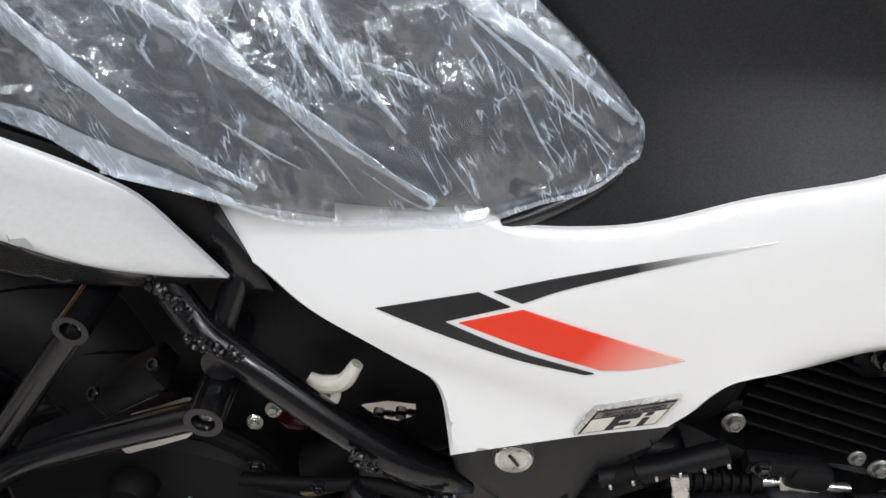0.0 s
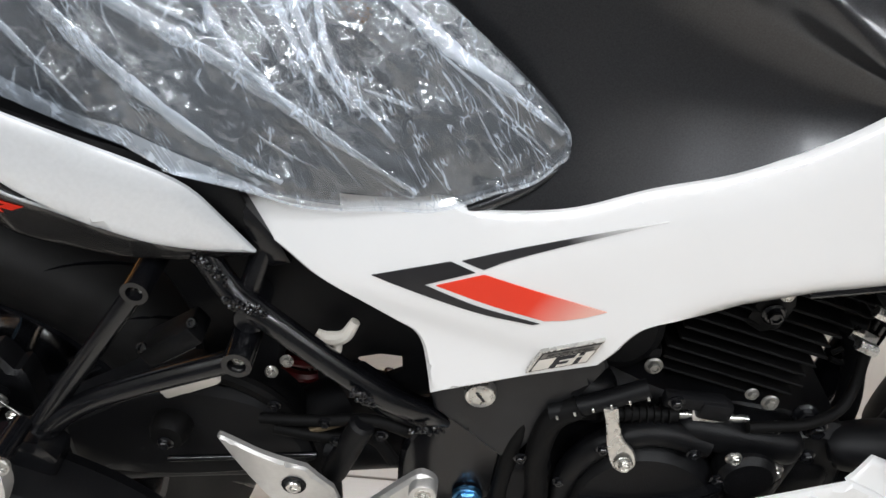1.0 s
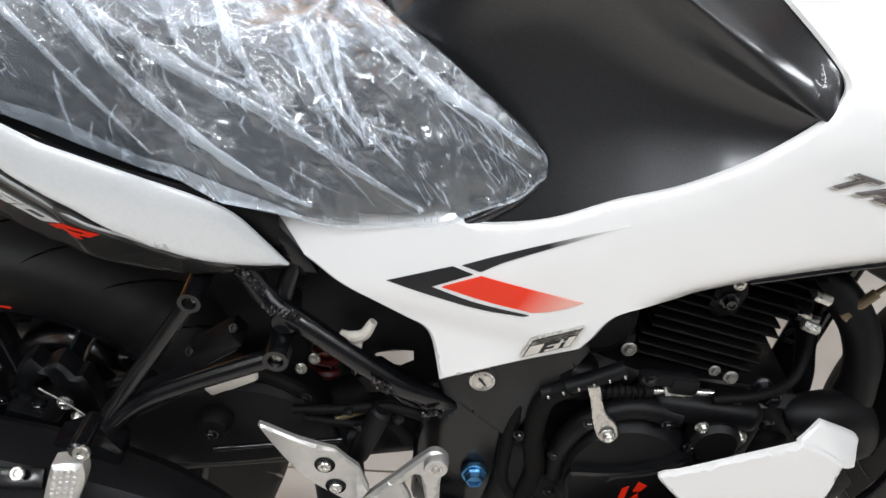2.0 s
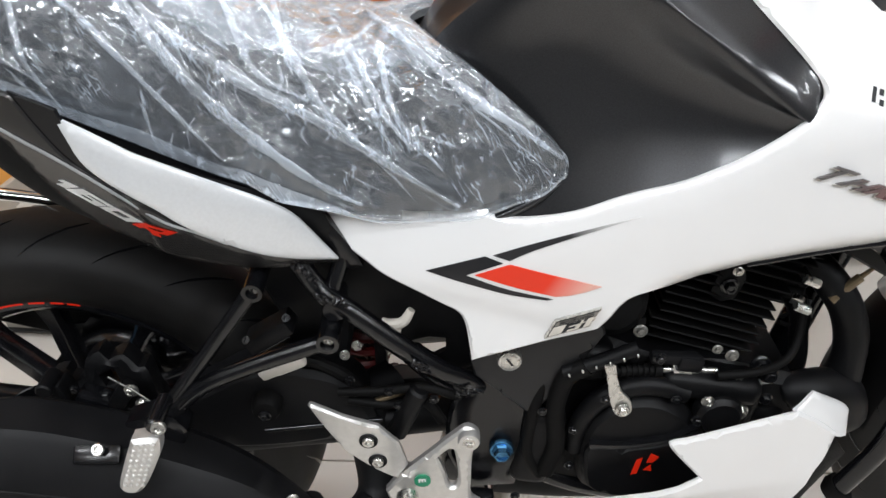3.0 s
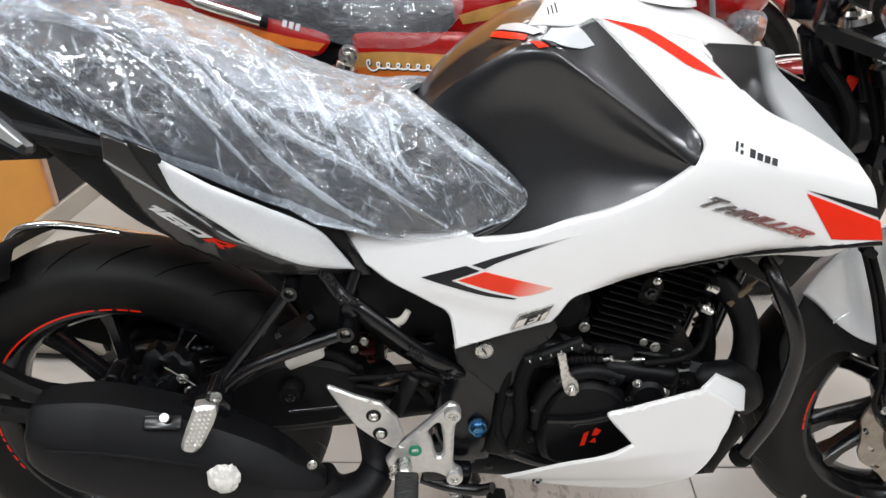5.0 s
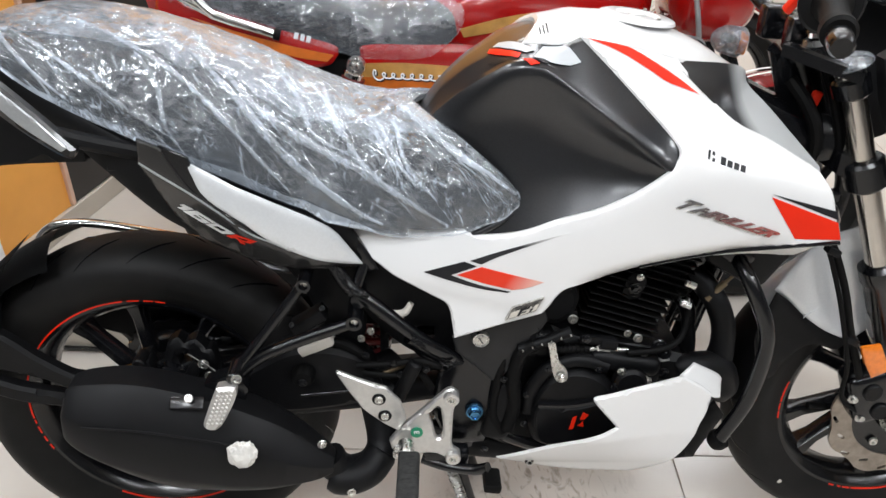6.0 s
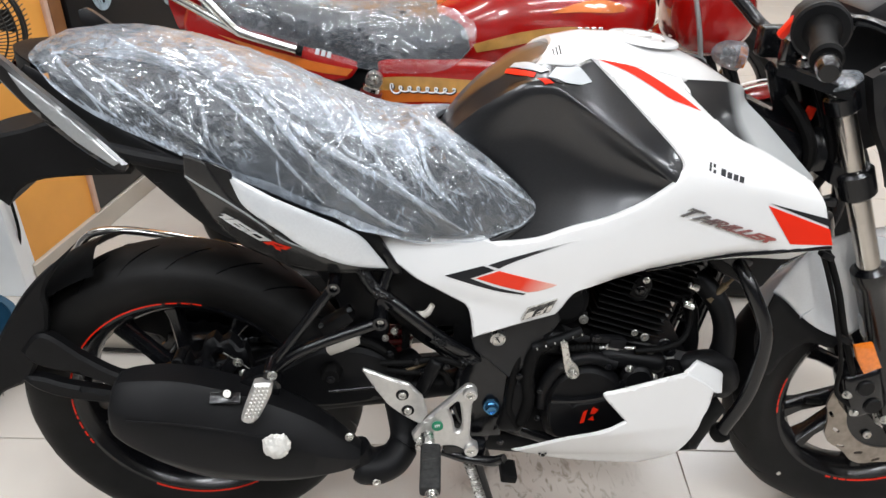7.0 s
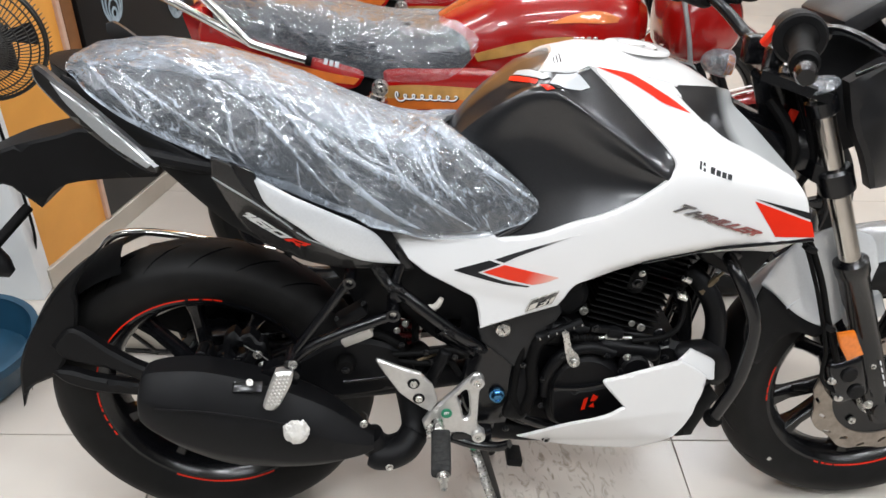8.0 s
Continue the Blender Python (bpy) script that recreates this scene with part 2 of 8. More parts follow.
def loop(pts, step=0.01):
    """A closed outline through 2D points; those with a third value are corners."""
    corner = [i for i, q in enumerate(pts) if len(q) > 2] or [0]
    out = []
    for a, b in zip(corner, corner[1:] + [corner[0] + len(pts)]):
        run = [Vector(pts[i % len(pts)][:2]) for i in range(a, b + 1)]
        length = sum((q - p).length for p, q in zip(run, run[1:]))
        out += catmull(run, max(2, len(run), int(length / step) + 1))[:-1]
    return out


def inside(p, poly):
    x, y, hit = p[0], p[1], False
    for (x0, y0), (x1, y1) in zip(poly, poly[1:] + poly[:1]):
        if (y0 > y) != (y1 > y) and x < (x1 - x0) * (y - y0) / (y1 - y0) + x0:
            hit = not hit
    return hit


def panel(outline, place, back, step=0.012, edge=0.0025, lip=0.004, holes=()):
    """A curved plate: outline in (u, v), place(u, v) gives the front, back the way and thickness behind it."""
    from mathutils.geometry import delaunay_2d_cdt
    back = Vector(back)
    ring = loop(outline, step)
    rings = [ring] + [loop(h, step) for h in holes]
    pts, edges, border = [], [], set()
    for r in rings:
        k = len(pts)
        pts += r
        border |= set(range(k, k + len(r)))
        edges += [(k + i, k + (i + 1) % len(r)) for i in range(len(r))]
    flat = [[(q[0], q[1]) for q in r] for r in rings]
    segs = np.array([[*a, *b] for r in flat for a, b in zip(r, r[1:] + r[:1])])

    def clear(q):
        ab = segs[:, 2:] - segs[:, :2]
        t = np.clip(((q - segs[:, :2]) * ab).sum(1) / np.maximum((ab * ab).sum(1), 1e-12), 0, 1)
        return np.sqrt((((segs[:, :2] + ab * t[:, None]) - q) ** 2).sum(1).min())

    def within(q):
        return inside(q, flat[0]) and not any(inside(q, h) for h in flat[1:])

    extra = []
    if lip:
        for r in rings:
            m = len(r)
            for i in range(m):
                d = (r[(i + 1) % m] - r[i - 1]).normalized()
                for s in (1, -1):
                    q = r[i] + s * lip * Vector((-d[1], d[0]))
                    if within(q) and clear(np.array(q)) > lip * 0.8:
                        extra.append(q)
    us, vs = [q[0] for q in ring], [q[1] for q in ring]
    u = min(us) + step / 2
    row = 0
    while u < max(us):
        v = min(vs) + (step / 2 if row % 2 else 0)
        while v < max(vs):
            if within((u, v)) and clear(np.array((u, v))) > max(lip * 1.6, step * 0.55):
                extra.append(Vector((u, v)))
            v += step
        u += step * 0.87
        row += 1
    verts, _, faces, orig, _, _ = delaunay_2d_cdt(pts + extra, edges, [], 0, 1e-6)
    bm = bmesh.new()
    on = [any(o in border for o in os) for os in orig]
    front = [bm.verts.new(Vector(place(q[0], q[1])) + (back.normalized() * edge if on[i] else Vector())) for i, q in enumerate(verts)]
    rear = [bm.verts.new(Vector(place(q[0], q[1])) + back) for q in verts]
    count = {}
    for f in faces:
        c = sum((Vector(verts[i]) for i in f), Vector((0, 0))) / len(f)
        if not within(c):
            continue
        bm.faces.new([front[i] for i in f])
        bm.faces.new([rear[i] for i in reversed(f)])
        for a, b in zip(f, f[1:] + f[:1]):
            count[(a, b)] = 1
    for a, b in list(count):
        if (b, a) not in count:
            bm.faces.new([front[b], front[a], rear[a], rear[b]])
    bmesh.ops.delete(bm, geom=[v for v in bm.verts if not v.link_faces], context="VERTS")
    bmesh.ops.recalc_face_normals(bm, faces=bm.faces)
    return bm


def sheet(place, nu, nv, wrap=False):
    """A grid surface from place(u, v), u and v from 0 to 1."""
    bm = bmesh.new()
    rows = [[bm.verts.new(place(i / (nu - 1), j / (nv - 1))) for j in range(nv)] for i in range(nu)]
    for i in range(nu - 1):
        for j in range(nv - 1):
            bm.faces.new((rows[i][j], rows[i + 1][j], rows[i + 1][j + 1], rows[i][j + 1]))
    return bm


def rings_bm(rings, caps=True, closed=False):
    """Skin over rings of points."""
    bm = bmesh.new()
    vs = [[bm.verts.new(p) for p in r] for r in rings]
    n = len(rings[0])
    for a, b in zip(vs, vs[1:] + (vs[:1] if closed else [])):
        for k in range(n):
            bm.faces.new((a[k], a[(k + 1) % n], b[(k + 1) % n], b[k]))
    if caps and not closed:
        bm.faces.new(list(reversed(vs[0])))
        bm.faces.new(vs[-1])
    bmesh.ops.recalc_face_normals(bm, faces=bm.faces)
    return bm


def tube(pts, r, n=14, smooth=0, closed=False):
    """A round bar along pts; r is one radius or one for each point."""
    if smooth:
        rr = r if isinstance(r, (list, tuple)) else None
        m = len(pts)
        pts = catmull(pts, smooth)
        if rr:
            r = [float(np.interp(i / (smooth - 1) * (m - 1), range(m), rr)) for i in range(smooth)]
    pts = [Vector(p) for p in pts]
    rs = r if isinstance(r, (list, tuple)) else [r] * len(pts)
    out, side = [], None
    for i, p in enumerate(pts):
        t = (pts[min(i + 1, len(pts) - 1)] - pts[max(i - 1, 0)]) if not closed else pts[(i + 1) % len(pts)] - pts[i - 1]
        t.normalize()
        if side is None:
            side = t.orthogonal().normalized()
        side = (side - t * side.dot(t)).normalized()
        up = t.cross(side)
        out.append([p + rs[i] * (math.cos(a) * side + math.sin(a) * up) for a in (2 * math.pi * k / n for k in range(n))])
    return rings_bm(out, True, closed)


def bar(a, b, r, n=16, r2=None, bevel=0.0):
    """A straight round bar with softened ends."""
    a, b = Vector(a), Vector(b)
    r2 = r if r2 is None else r2
    if not bevel:
        return tube([a, b], [r, r2], n)
    d = (b - a).normalized() * bevel
    return tube([a, a + d, b - d, b], [r - bevel, r, r2, r2 - bevel], n)


def lathe(profile, centre, axis=(0, -1, 0), n=64, closed=True):
    """Turns (radius, height) points round an axis."""
    c, ax = Vector(centre), Vector(axis).normalized()
    s = Vector((1, 0, 0)) if abs(ax.x) < 0.9 else Vector((0, 0, 1))
    s = (s - ax * s.dot(ax)).normalized()
    u = ax.cross(s)
    rings = []
    for k in range(n):
        a = 2 * math.pi * k / n
        w = math.cos(a) * s + math.sin(a) * u
        rings.append([c + w * r + ax * h for r, h in profile])
    bm = bmesh.new()
    vs = [[bm.verts.new(p) for p in r] for r in rings]
    m = len(profile)
    for a, b in zip(vs, vs[1:] + vs[:1]):
        for k in range(m if closed else m - 1):
            bm.faces.new((a[k], b[k], b[(k + 1) % m], a[(k + 1) % m]))
    bmesh.ops.remove_doubles(bm, verts=bm.verts, dist=1e-6)
    bmesh.ops.recalc_face_normals(bm, faces=bm.faces)
    return bm


def box(centre, size, turn=(0, 0, 0), bevel=0.003, seg=2):
    bm = bmesh.new()
    bmesh.ops.create_cube(bm, size=1.0)
    bmesh.ops.scale(bm, vec=size, verts=bm.verts)
    if bevel:
        bmesh.ops.bevel(bm, geom=bm.edges[:], offset=bevel, segments=seg, profile=0.5, affect="EDGES")
    bmesh.ops.transform(bm, matrix=pose(*centre, *turn), verts=bm.verts)
    return bm


def join(*bms):
    """Several pieces of one part in one mesh."""
    me = bpy.data.meshes.new("tmp")
    out = bmesh.new()
    for b in bms:
        b.to_mesh(me)
        out.from_mesh(me)
        b.free()
    bpy.data.meshes.remove(me)
    return out


def mirror(bm):
    """The same mesh on the other side of the bike."""
    bmesh.ops.scale(bm, vec=(1, -1, 1), verts=bm.verts)
    bmesh.ops.reverse_faces(bm, faces=bm.faces)
    return bm


def part(name, bm, mat, parent, label="", smooth=35):
    me = bpy.data.meshes.new(name)
    if smooth:
        for f in bm.faces:
            f.smooth = True
        lim = radians(smooth)
        for e in bm.edges:
            if len(e.link_faces) == 2 and e.calc_face_angle(0) > lim:
                e.smooth = False
    bm.to_mesh(me)
    bm.free()
    me.materials.append(mat)
    ob = new(name, me)
    ob.parent = parent
    if label:
        ob["label"] = label
    return ob


def thing(name, m, label, category, group=""):
    ob = new(name)
    ob.matrix_basis = m
    return tagged(ob, label, category, group)


def mesh_thing(name, bm, mat, label, category, group="", kind="", m=None, smooth=35):
    ob = part(name, bm, mat, None, "", smooth)
    if m:
        ob.matrix_basis = m
    return tagged(ob, label, category, group, kind)


def side(f, off=0.0):
    """Places (x, z) on the near side of the bike at depth f."""
    return lambda x, z: Vector((x, (f(x, z) if callable(f) else f) - off, z))


def lettering(word, place, origin, along, up, size, out=0.001, shear=0.0, spacing=1.0, off=0.0, length=0.0):
    """Raised letters laid on place(u, v), from origin, with the letters' own axes along and up."""
    cu = bpy.data.curves.new("lettering", "FONT")
    cu.body, cu.size, cu.shear, cu.space_character, cu.offset = word, size, shear, spacing, off
    cu.resolution_u = 4
    cu.extrude = out / 2
    tmp = new("lettering", cu)
    dg = bpy.context.evaluated_depsgraph_get()
    dg.update()
    me = bpy.data.meshes.new_from_object(tmp.evaluated_get(dg))
    bm = bmesh.new()
    bm.from_mesh(me)
    bpy.data.objects.remove(tmp)
    bpy.data.meshes.remove(me)
    bpy.data.curves.remove(cu)
    o, a, u = Vector(origin), Vector(along), Vector(up)
    if length:
        xs = [v.co.x for v in bm.verts]
        a = a.normalized() * (length / (max(xs) - min(xs)))
    bmesh.ops.subdivide_edges(bm, edges=[e for e in bm.edges if e.calc_length() > 0.012], cuts=2)
    for v in bm.verts:
        q = o + a * v.co.x + u * v.co.y
        v.co = Vector(place(q[0], q[1])) + Vector((0, -(v.co.z + out / 2), 0))
    return bm


def bolt(parent, p, axis=(0, -1, 0), r=0.007, mat=None, name="bolt"):
    """A flanged hexagon bolt with a dished head."""
    p, ax = Vector(p), Vector(axis).normalized()
    flange = lathe([(0, 0), (r * 1.25, 0), (r * 1.25, r * 0.18), (r * 1.0, r * 0.35), (0, r * 0.35)], p, ax, 18, False)
    head = lathe([(0, r * 0.3), (r * 0.82, r * 0.3), (r * 0.82, r * 0.8), (r * 0.7, r * 0.95), (r * 0.5, r * 0.95), (r * 0.4, r * 0.75), (0, r * 0.75)], p, ax, 6, False)
    return part(name, join(flange, head), mat or STEEL, parent, smooth=30)


def socket(parent, p, axis=(0, -1, 0), r=0.01, mat=None, name="bolt"):
    """A round socket-head bolt."""
    prof = [(0, 0), (r, 0), (r, r * 0.45), (r * 0.88, r * 0.6), (r * 0.55, r * 0.6), (r * 0.5, r * 0.2), (0, r * 0.2)]
    return part(name, lathe(prof, p, axis, 24, False), mat or STEEL, parent, smooth=30)


# ---- the showroom ----
GROUND = -0.009
TILE = material("polished_beige_tile", (0.56, 0.50, 0.43), 0.18, spec=0.5, vary=0.05, scale=3, rvary=0.06)
GROUT = material("grey_brown_grout", (0.53, 0.485, 0.435), 0.7, vary=0.1)
WALLW = material("warm_white_wall_paint", (0.74, 0.73, 0.70), 0.6, vary=0.03, scale=6, bump=0.15, bscale=150)
WALLB = material("dim_unseen_wall", (0.17, 0.17, 0.172), 0.6, vary=0.05, scale=4)
WALLG = material("grey_white_wall_paint", (0.78, 0.80, 0.81), 0.5, vary=0.03, scale=6, bump=0.1, bscale=150)
WALLO = material("orange_wall_panel", (0.84, 0.38, 0.075), 0.42, vary=0.06, scale=7, bump=0.08, bscale=120)
WOOD = material("brown_wood_trim", (0.24, 0.10, 0.035), 0.45, vary=0.25, scale=12)
TRIMP = material("pale_trim_strip", (0.60, 0.40, 0.30), 0.4, vary=0.08)
BOARD = material("black_display_board", (0.005, 0.0045, 0.005), 0.45, spec=0.25, vary=0.2, scale=8)
SKIRT = material("beige_skirting_tile", (0.50, 0.45, 0.38), 0.25, vary=0.06, scale=8)
CEIL = material("white_ceiling", (0.78, 0.77, 0.75), 0.8, vary=0.02)

base = box((0.5, 0.5, GROUND - 0.055), (11.0, 9.0, 0.10), bevel=0)
floor_ob = tagged(part("floor", base, GROUT, None, smooth=0), "polished beige tile floor with thin grout lines", "floor", kind="structure")
# unseen walls close the room; three are dim to hold back bounced light
for wname, c, s in (("wall_north", (0.5, 5.1, 1.45), (11.4, 0.2, 3.0)), ("wall_south", (0.5, -4.1, 1.45), (11.4, 0.2, 3.0)),
                    ("wall_east", (6.1, 0.5, 1.45), (0.2, 9.0, 3.0)), ("wall_west", (-5.1, 0.5, 1.45), (0.2, 9.0, 3.0))):
    tagged(part(wname, box(c, s, bevel=0), WALLB if wname != "wall_north" else WALLW, None, smooth=0), "unseen plain wall closing the room", "wall", kind="structure")
tagged(part("ceiling", box((0.5, 0.5, 3.0), (11.4, 9.4, 0.1), bevel=0), CEIL, None, smooth=0), "flat white showroom ceiling", "ceiling", kind="structure")

# the wall that runs back beside the bikes, and the pillar at its end
WB = Vector((-1.35, 0.79, GROUND))
WD = Vector((0.281, 0.960, 0)).normalized()
WN = Vector((0.960, -0.281, 0)).normalized()
WALLM = Matrix((( WD.x, WN.x, 0, WB.x), (WD.y, WN.y, 0, WB.y), (0, 0, 1, WB.z), (0, 0, 0, 1)))


def wall_piece(name, s0, s1, z0, z1, mat, depth, label, back=-0.1, parent=None):
    """A flat board on the side wall from s0 to s1 along it, standing depth proud."""
    bm = box(((s0 + s1) / 2, (back + depth) / 2, (z0 + z1) / 2), (s1 - s0, depth - back, z1 - z0), bevel=0.002, seg=1)
    bmesh.ops.transform(bm, matrix=WALLM, verts=bm.verts)
    bmesh.ops.recalc_face_normals(bm, faces=bm.faces)
    return tagged(part(name, bm, mat, parent, smooth=0), label, name.split("_")[0], kind="structure" if not parent else "")


wall_piece("wall_side", 0.002, 4.2, 0.0, 3.0, WALLO, 0.0, "orange painted side wall behind the motorcycles")
wall_piece("trim_strip", 0.302, 0.318, 0.07, 2.95, TRIMP, 0.012, "pale upright trim strip between wall boards")
wall_piece("trim_wood", 0.322, 0.372, 0.40, 2.95, WOOD, 0.009, "brown wooden upright trim on the wall")
wall_piece("panel_lower", 0.322, 1.60, 0.07, 0.40, GREYP, 0.006, "dark grey lower wall panel")
board = wall_piece("panel_board", 0.376, 1.00, 0.43, 2.2, BOARD, 0.020, "black display board with round blue-grey prints")
wall_piece("baseboard", 0.0, 4.2, 0.0, 0.068, SKIRT, 0.014, "beige skirting tile along the wall")
bm = box((-0.26, -0.06, 1.5), (0.52, 0.12, 3.0), bevel=0.004)
bmesh.ops.transform(bm, matrix=Matrix.Translation(WB + Vector((0.005, 0.06, 0))), verts=bm.verts)
tagged(part("wall_pillar", bm, WALLG, None, smooth=0), "grey-white painted wall end beside the orange wall", "wall", kind="structure")

SPK = material("blue_grey_print", (0.30, 0.38, 0.44), 0.35, vary=0.3, scale=60)
for s, z, w in ((0.535, 0.715, 0.050), (0.880, 0.635, 0.050)):
    for k in range(4):
        prof = [(w * (1 - 0.24 * k), 0), (w * (1 - 0.24 * k), 0.002), (w * (1 - 0.24 * k) - 0.006, 0.002), (w * (1 - 0.24 * k) - 0.006, 0)]
        c = WALLM @ Vector((s, 0.0202 + 0.0004 * k, z - 0.012 * k))
        bm = lathe(prof, c, WN, 40)
        bmesh.ops.scale(bm, vec=(1, 1, 1.35), verts=bm.verts, space=Matrix.Translation(-c))
        part("ring", bm, SPK, board)

# lights
FIX = material("white_lamp_housing", (0.8, 0.8, 0.8), 0.4)
for tx, ty in TUBES:
    fx = thing("tube_light", pose(tx, ty, 2.95), "white ceiling batten tube light", "ceiling light", "ceiling tube lights")
    part("housing", box((0, 0, -0.07), (1.24, 0.09, 0.09), bevel=0.008), FIX, fx)
    part("end_cap", box((0.628, 0, -0.08), (0.016, 0.08, 0.08)), FIX, fx)
    part("end_cap", box((-0.628, 0, -0.08), (0.016, 0.08, 0.08)), FIX, fx)
for tx, ty in PANELS:
    fx = thing("panel_light", pose(tx, ty, 2.95), "square white ceiling panel light", "ceiling light", "ceiling panel lights")
    part("frame", box((0, 0, -0.035), (0.6, 0.6, 0.06), bevel=0.006), FIX, fx)

for tx, ty in STRIPS:
    fx = thing("strip_light", pose(tx, ty, 2.95), "oblong white ceiling strip light", "ceiling light", "ceiling strip lights")
    part("frame", box((0, 0, -0.035), (0.65, 0.29, 0.06), bevel=0.006), FIX, fx)

# ---- the white motorcycle: shapes shared by its parts ----
LEAN = pose(0, 0, 0, -6, 0, 0)
bike = thing("motorcycle", LEAN, "white and black motorcycle with red accents parked on its stand", "motorcycle")


def soft(v, r=0.006):
    """A softened ramp: 0 below, v above."""
    return 0.5 * (v + math.sqrt(v * v + r * r))


CREASE = ((-0.33, 0.585), (-0.135, 0.647), (-0.028, 0.696), (0.056, 0.738), (0.12, 0.790), (0.2, 0.815), (0.34, 0.80))


def shroud_y(x, z):
    y = -0.1748 - 0.2348 * x - 0.0193 * z - 0.0737 * x * x + 0.0935 * x * z + 0.0291 * z * z
    k = float(np.interp(x, [c[0] for c in CREASE], [c[1] for c in CREASE]))
    k2 = 0.832 + 1.07 * (0.128 - x) if x < 0.128 else 0.832 - 0.16 * (x - 0.128)
    y += 0.30 * soft(z - k, 0.012) + 0.50 * soft(z - k2, 0.010)
    # the flap below the lower body line turns in and out again
    low = float(np.interp(x, (-0.33, -0.2, -0.08, 0.0, 0.06, 0.34), (0.655, 0.612, 0.590, 0.600, 0.622, 0.690)))
    y += 0.25 * soft(low - z, 0.009) - 0.39 * soft(low - 0.018 - z, 0.010)
    # ahead of the flap the panel curls under the engine's edge
    foot = float(np.interp(x, (0.0, 0.06, 0.10, 0.15, 0.20, 0.34), (0.618, 0.640, 0.658, 0.676, 0.692, 0.735)))
    y += min(1.0, max(0.0, x / 0.06)) * min(1.0, max(0.0, (0.30 - x) / 0.08)) * soft(foot + 0.020 - z, 0.008)
    return y


SHROUD = [(-0.336, 0.689, 1), (-0.29, 0.690), (-0.22, 0.692), (-0.148, 0.697, 1), (-0.142, 0.6935), (-0.127, 0.692), (-0.092, 0.698), (-0.059, 0.708), (-0.0156, 0.7285), (0.030, 0.7465),
          (0.067, 0.7675), (0.097, 0.790), (0.121, 0.813), (0.131, 0.833), (0.118, 0.853), (0.08, 0.89), (0.04, 0.928), (-0.004, 0.968, 1), (0.083, 0.950), (0.135, 0.938, 1), (0.165, 0.905),
          (0.205, 0.872), (0.25, 0.853), (0.306, 0.824, 1), (0.322, 0.80), (0.332, 0.768), (0.343, 0.735, 1), (0.30, 0.724), (0.195, 0.6905), (0.145, 0.674), (0.115, 0.6645),
          (0.090, 0.6550), (0.067, 0.6440), (0.045, 0.6360), (0.018, 0.6275), (-0.001, 0.621), (-0.0124, 0.608), (-0.021, 0.590), (-0.030, 0.5755, 1), (-0.048, 0.5675), (-0.10, 0.546), (-0.158, 0.522, 1), (-0.1625, 0.552),
          (-0.1665, 0.570), (-0.174, 0.581), (-0.190, 0.589), (-0.219, 0.604), (-0.252, 0.620), (-0.275, 0.636), (-0.298, 0.650), (-0.3175, 0.671)]
shroud = part("side_panel", panel(SHROUD, side(shroud_y), (0, 0.006, 0), 0.0065, 0.003, 0.003), WHITE, bike, "glossy white side panel")
part("side_panel", mirror(panel(SHROUD, side(shroud_y), (0, 0.006, 0), 0.02, 0.003, 0.004)), WHITE, bike, "glossy white side panel")

# tank: sections across, from the centre line over the ridge into the knee recess
TX = (-0.225, -0.19, -0.15, -0.09, -0.05, 0.0, 0.065, 0.125, 0.19, 0.25)
ZT = (0.815, 0.872, 0.912, 0.950, 0.966, 0.976, 0.974, 0.962, 0.935, 0.90)
RY = (0.060, 0.070, 0.088, 0.110, 0.121, 0.1415, 0.168, 0.191, 0.19, 0.17)
RZ = (0.790, 0.842, 0.880, 0.924, 0.926, 0.898, 0.856, 0.815, 0.80, 0.78)
LZ = (0.66, 0.66, 0.67, 0.675, 0.695, 0.715, 0.745, 0.790, 0.78, 0.76)
IN = (0.0, 0.004, 0.010, 0.022, 0.028, 0.030, 0.022, 0.004, 0.0, 0.0)


def tank_at(x, v):
    zt, ry, rz, lz, dip = (float(np.interp(x, TX, a)) for a in (ZT, RY, RZ, LZ, IN))
    ly = -shroud_y(x, lz) - 0.007
    if x > 0.128:
        ry = min(ry, -shroud_y(x, rz) - 0.010)
    # towards the front the shoulder dives under the edge of the white panel
    bz = min(0.842 + 1.07 * (0.128 - x) if x < 0.128 else 0.842 - 0.16 * (x - 0.128), zt - 0.006)
    by = -shroud_y(x, bz) - 0.0050
    w = min(1.0, max(0.0, (x + 0.05) / 0.07))
    w = w * w * (3 - 2 * w)
    q1 = (0.45 * ry * (1 - w) + 0.6 * by * w, (zt - 0.16 * (zt - rz)) * (1 - w) + (bz + 0.25 * (zt - bz)) * w)
    q2 = (0.80 * ry * (1 - w) + by * w, (zt - 0.58 * (zt - rz)) * (1 - w) + bz * w)
    zt = zt - 0.02 * w
    pts = [(0, zt), q1, q2, (ry - 0.010, rz + 0.010), (ry - 0.002, rz - 0.008),
           (ry + 0.25 * (ly - ry) - dip * 0.9, rz + 0.3 * (lz - rz)), (ry + 0.6 * (ly - ry) - dip, rz + 0.62 * (lz - rz)), (ly, lz)]
    s = v * (len(pts) - 1)
    k = min(int(s), len(pts) - 2)
    p = [pts[max(k - 1, 0)], pts[k], pts[k + 1], pts[min(k + 2, len(pts) - 1)]]
    t = s - k
    out = []
    for i in (0, 1):
        a, b, c, d = (q[i] for q in p)
        if k == 0 and i == 1:
            a = c
        if k in (1, 2):
            out.append(b + (c - b) * t)
            continue
        out.append(0.5 * (2 * b + (c - a) * t + (2 * a - 5 * b + 4 * c - d) * t * t + (3 * b - a - 3 * c + d) * t ** 3))
    return Vector((x, -out[0], out[1]))


def smooth_x(u):
    return TX[0] + u * (TX[-1] - TX[0])


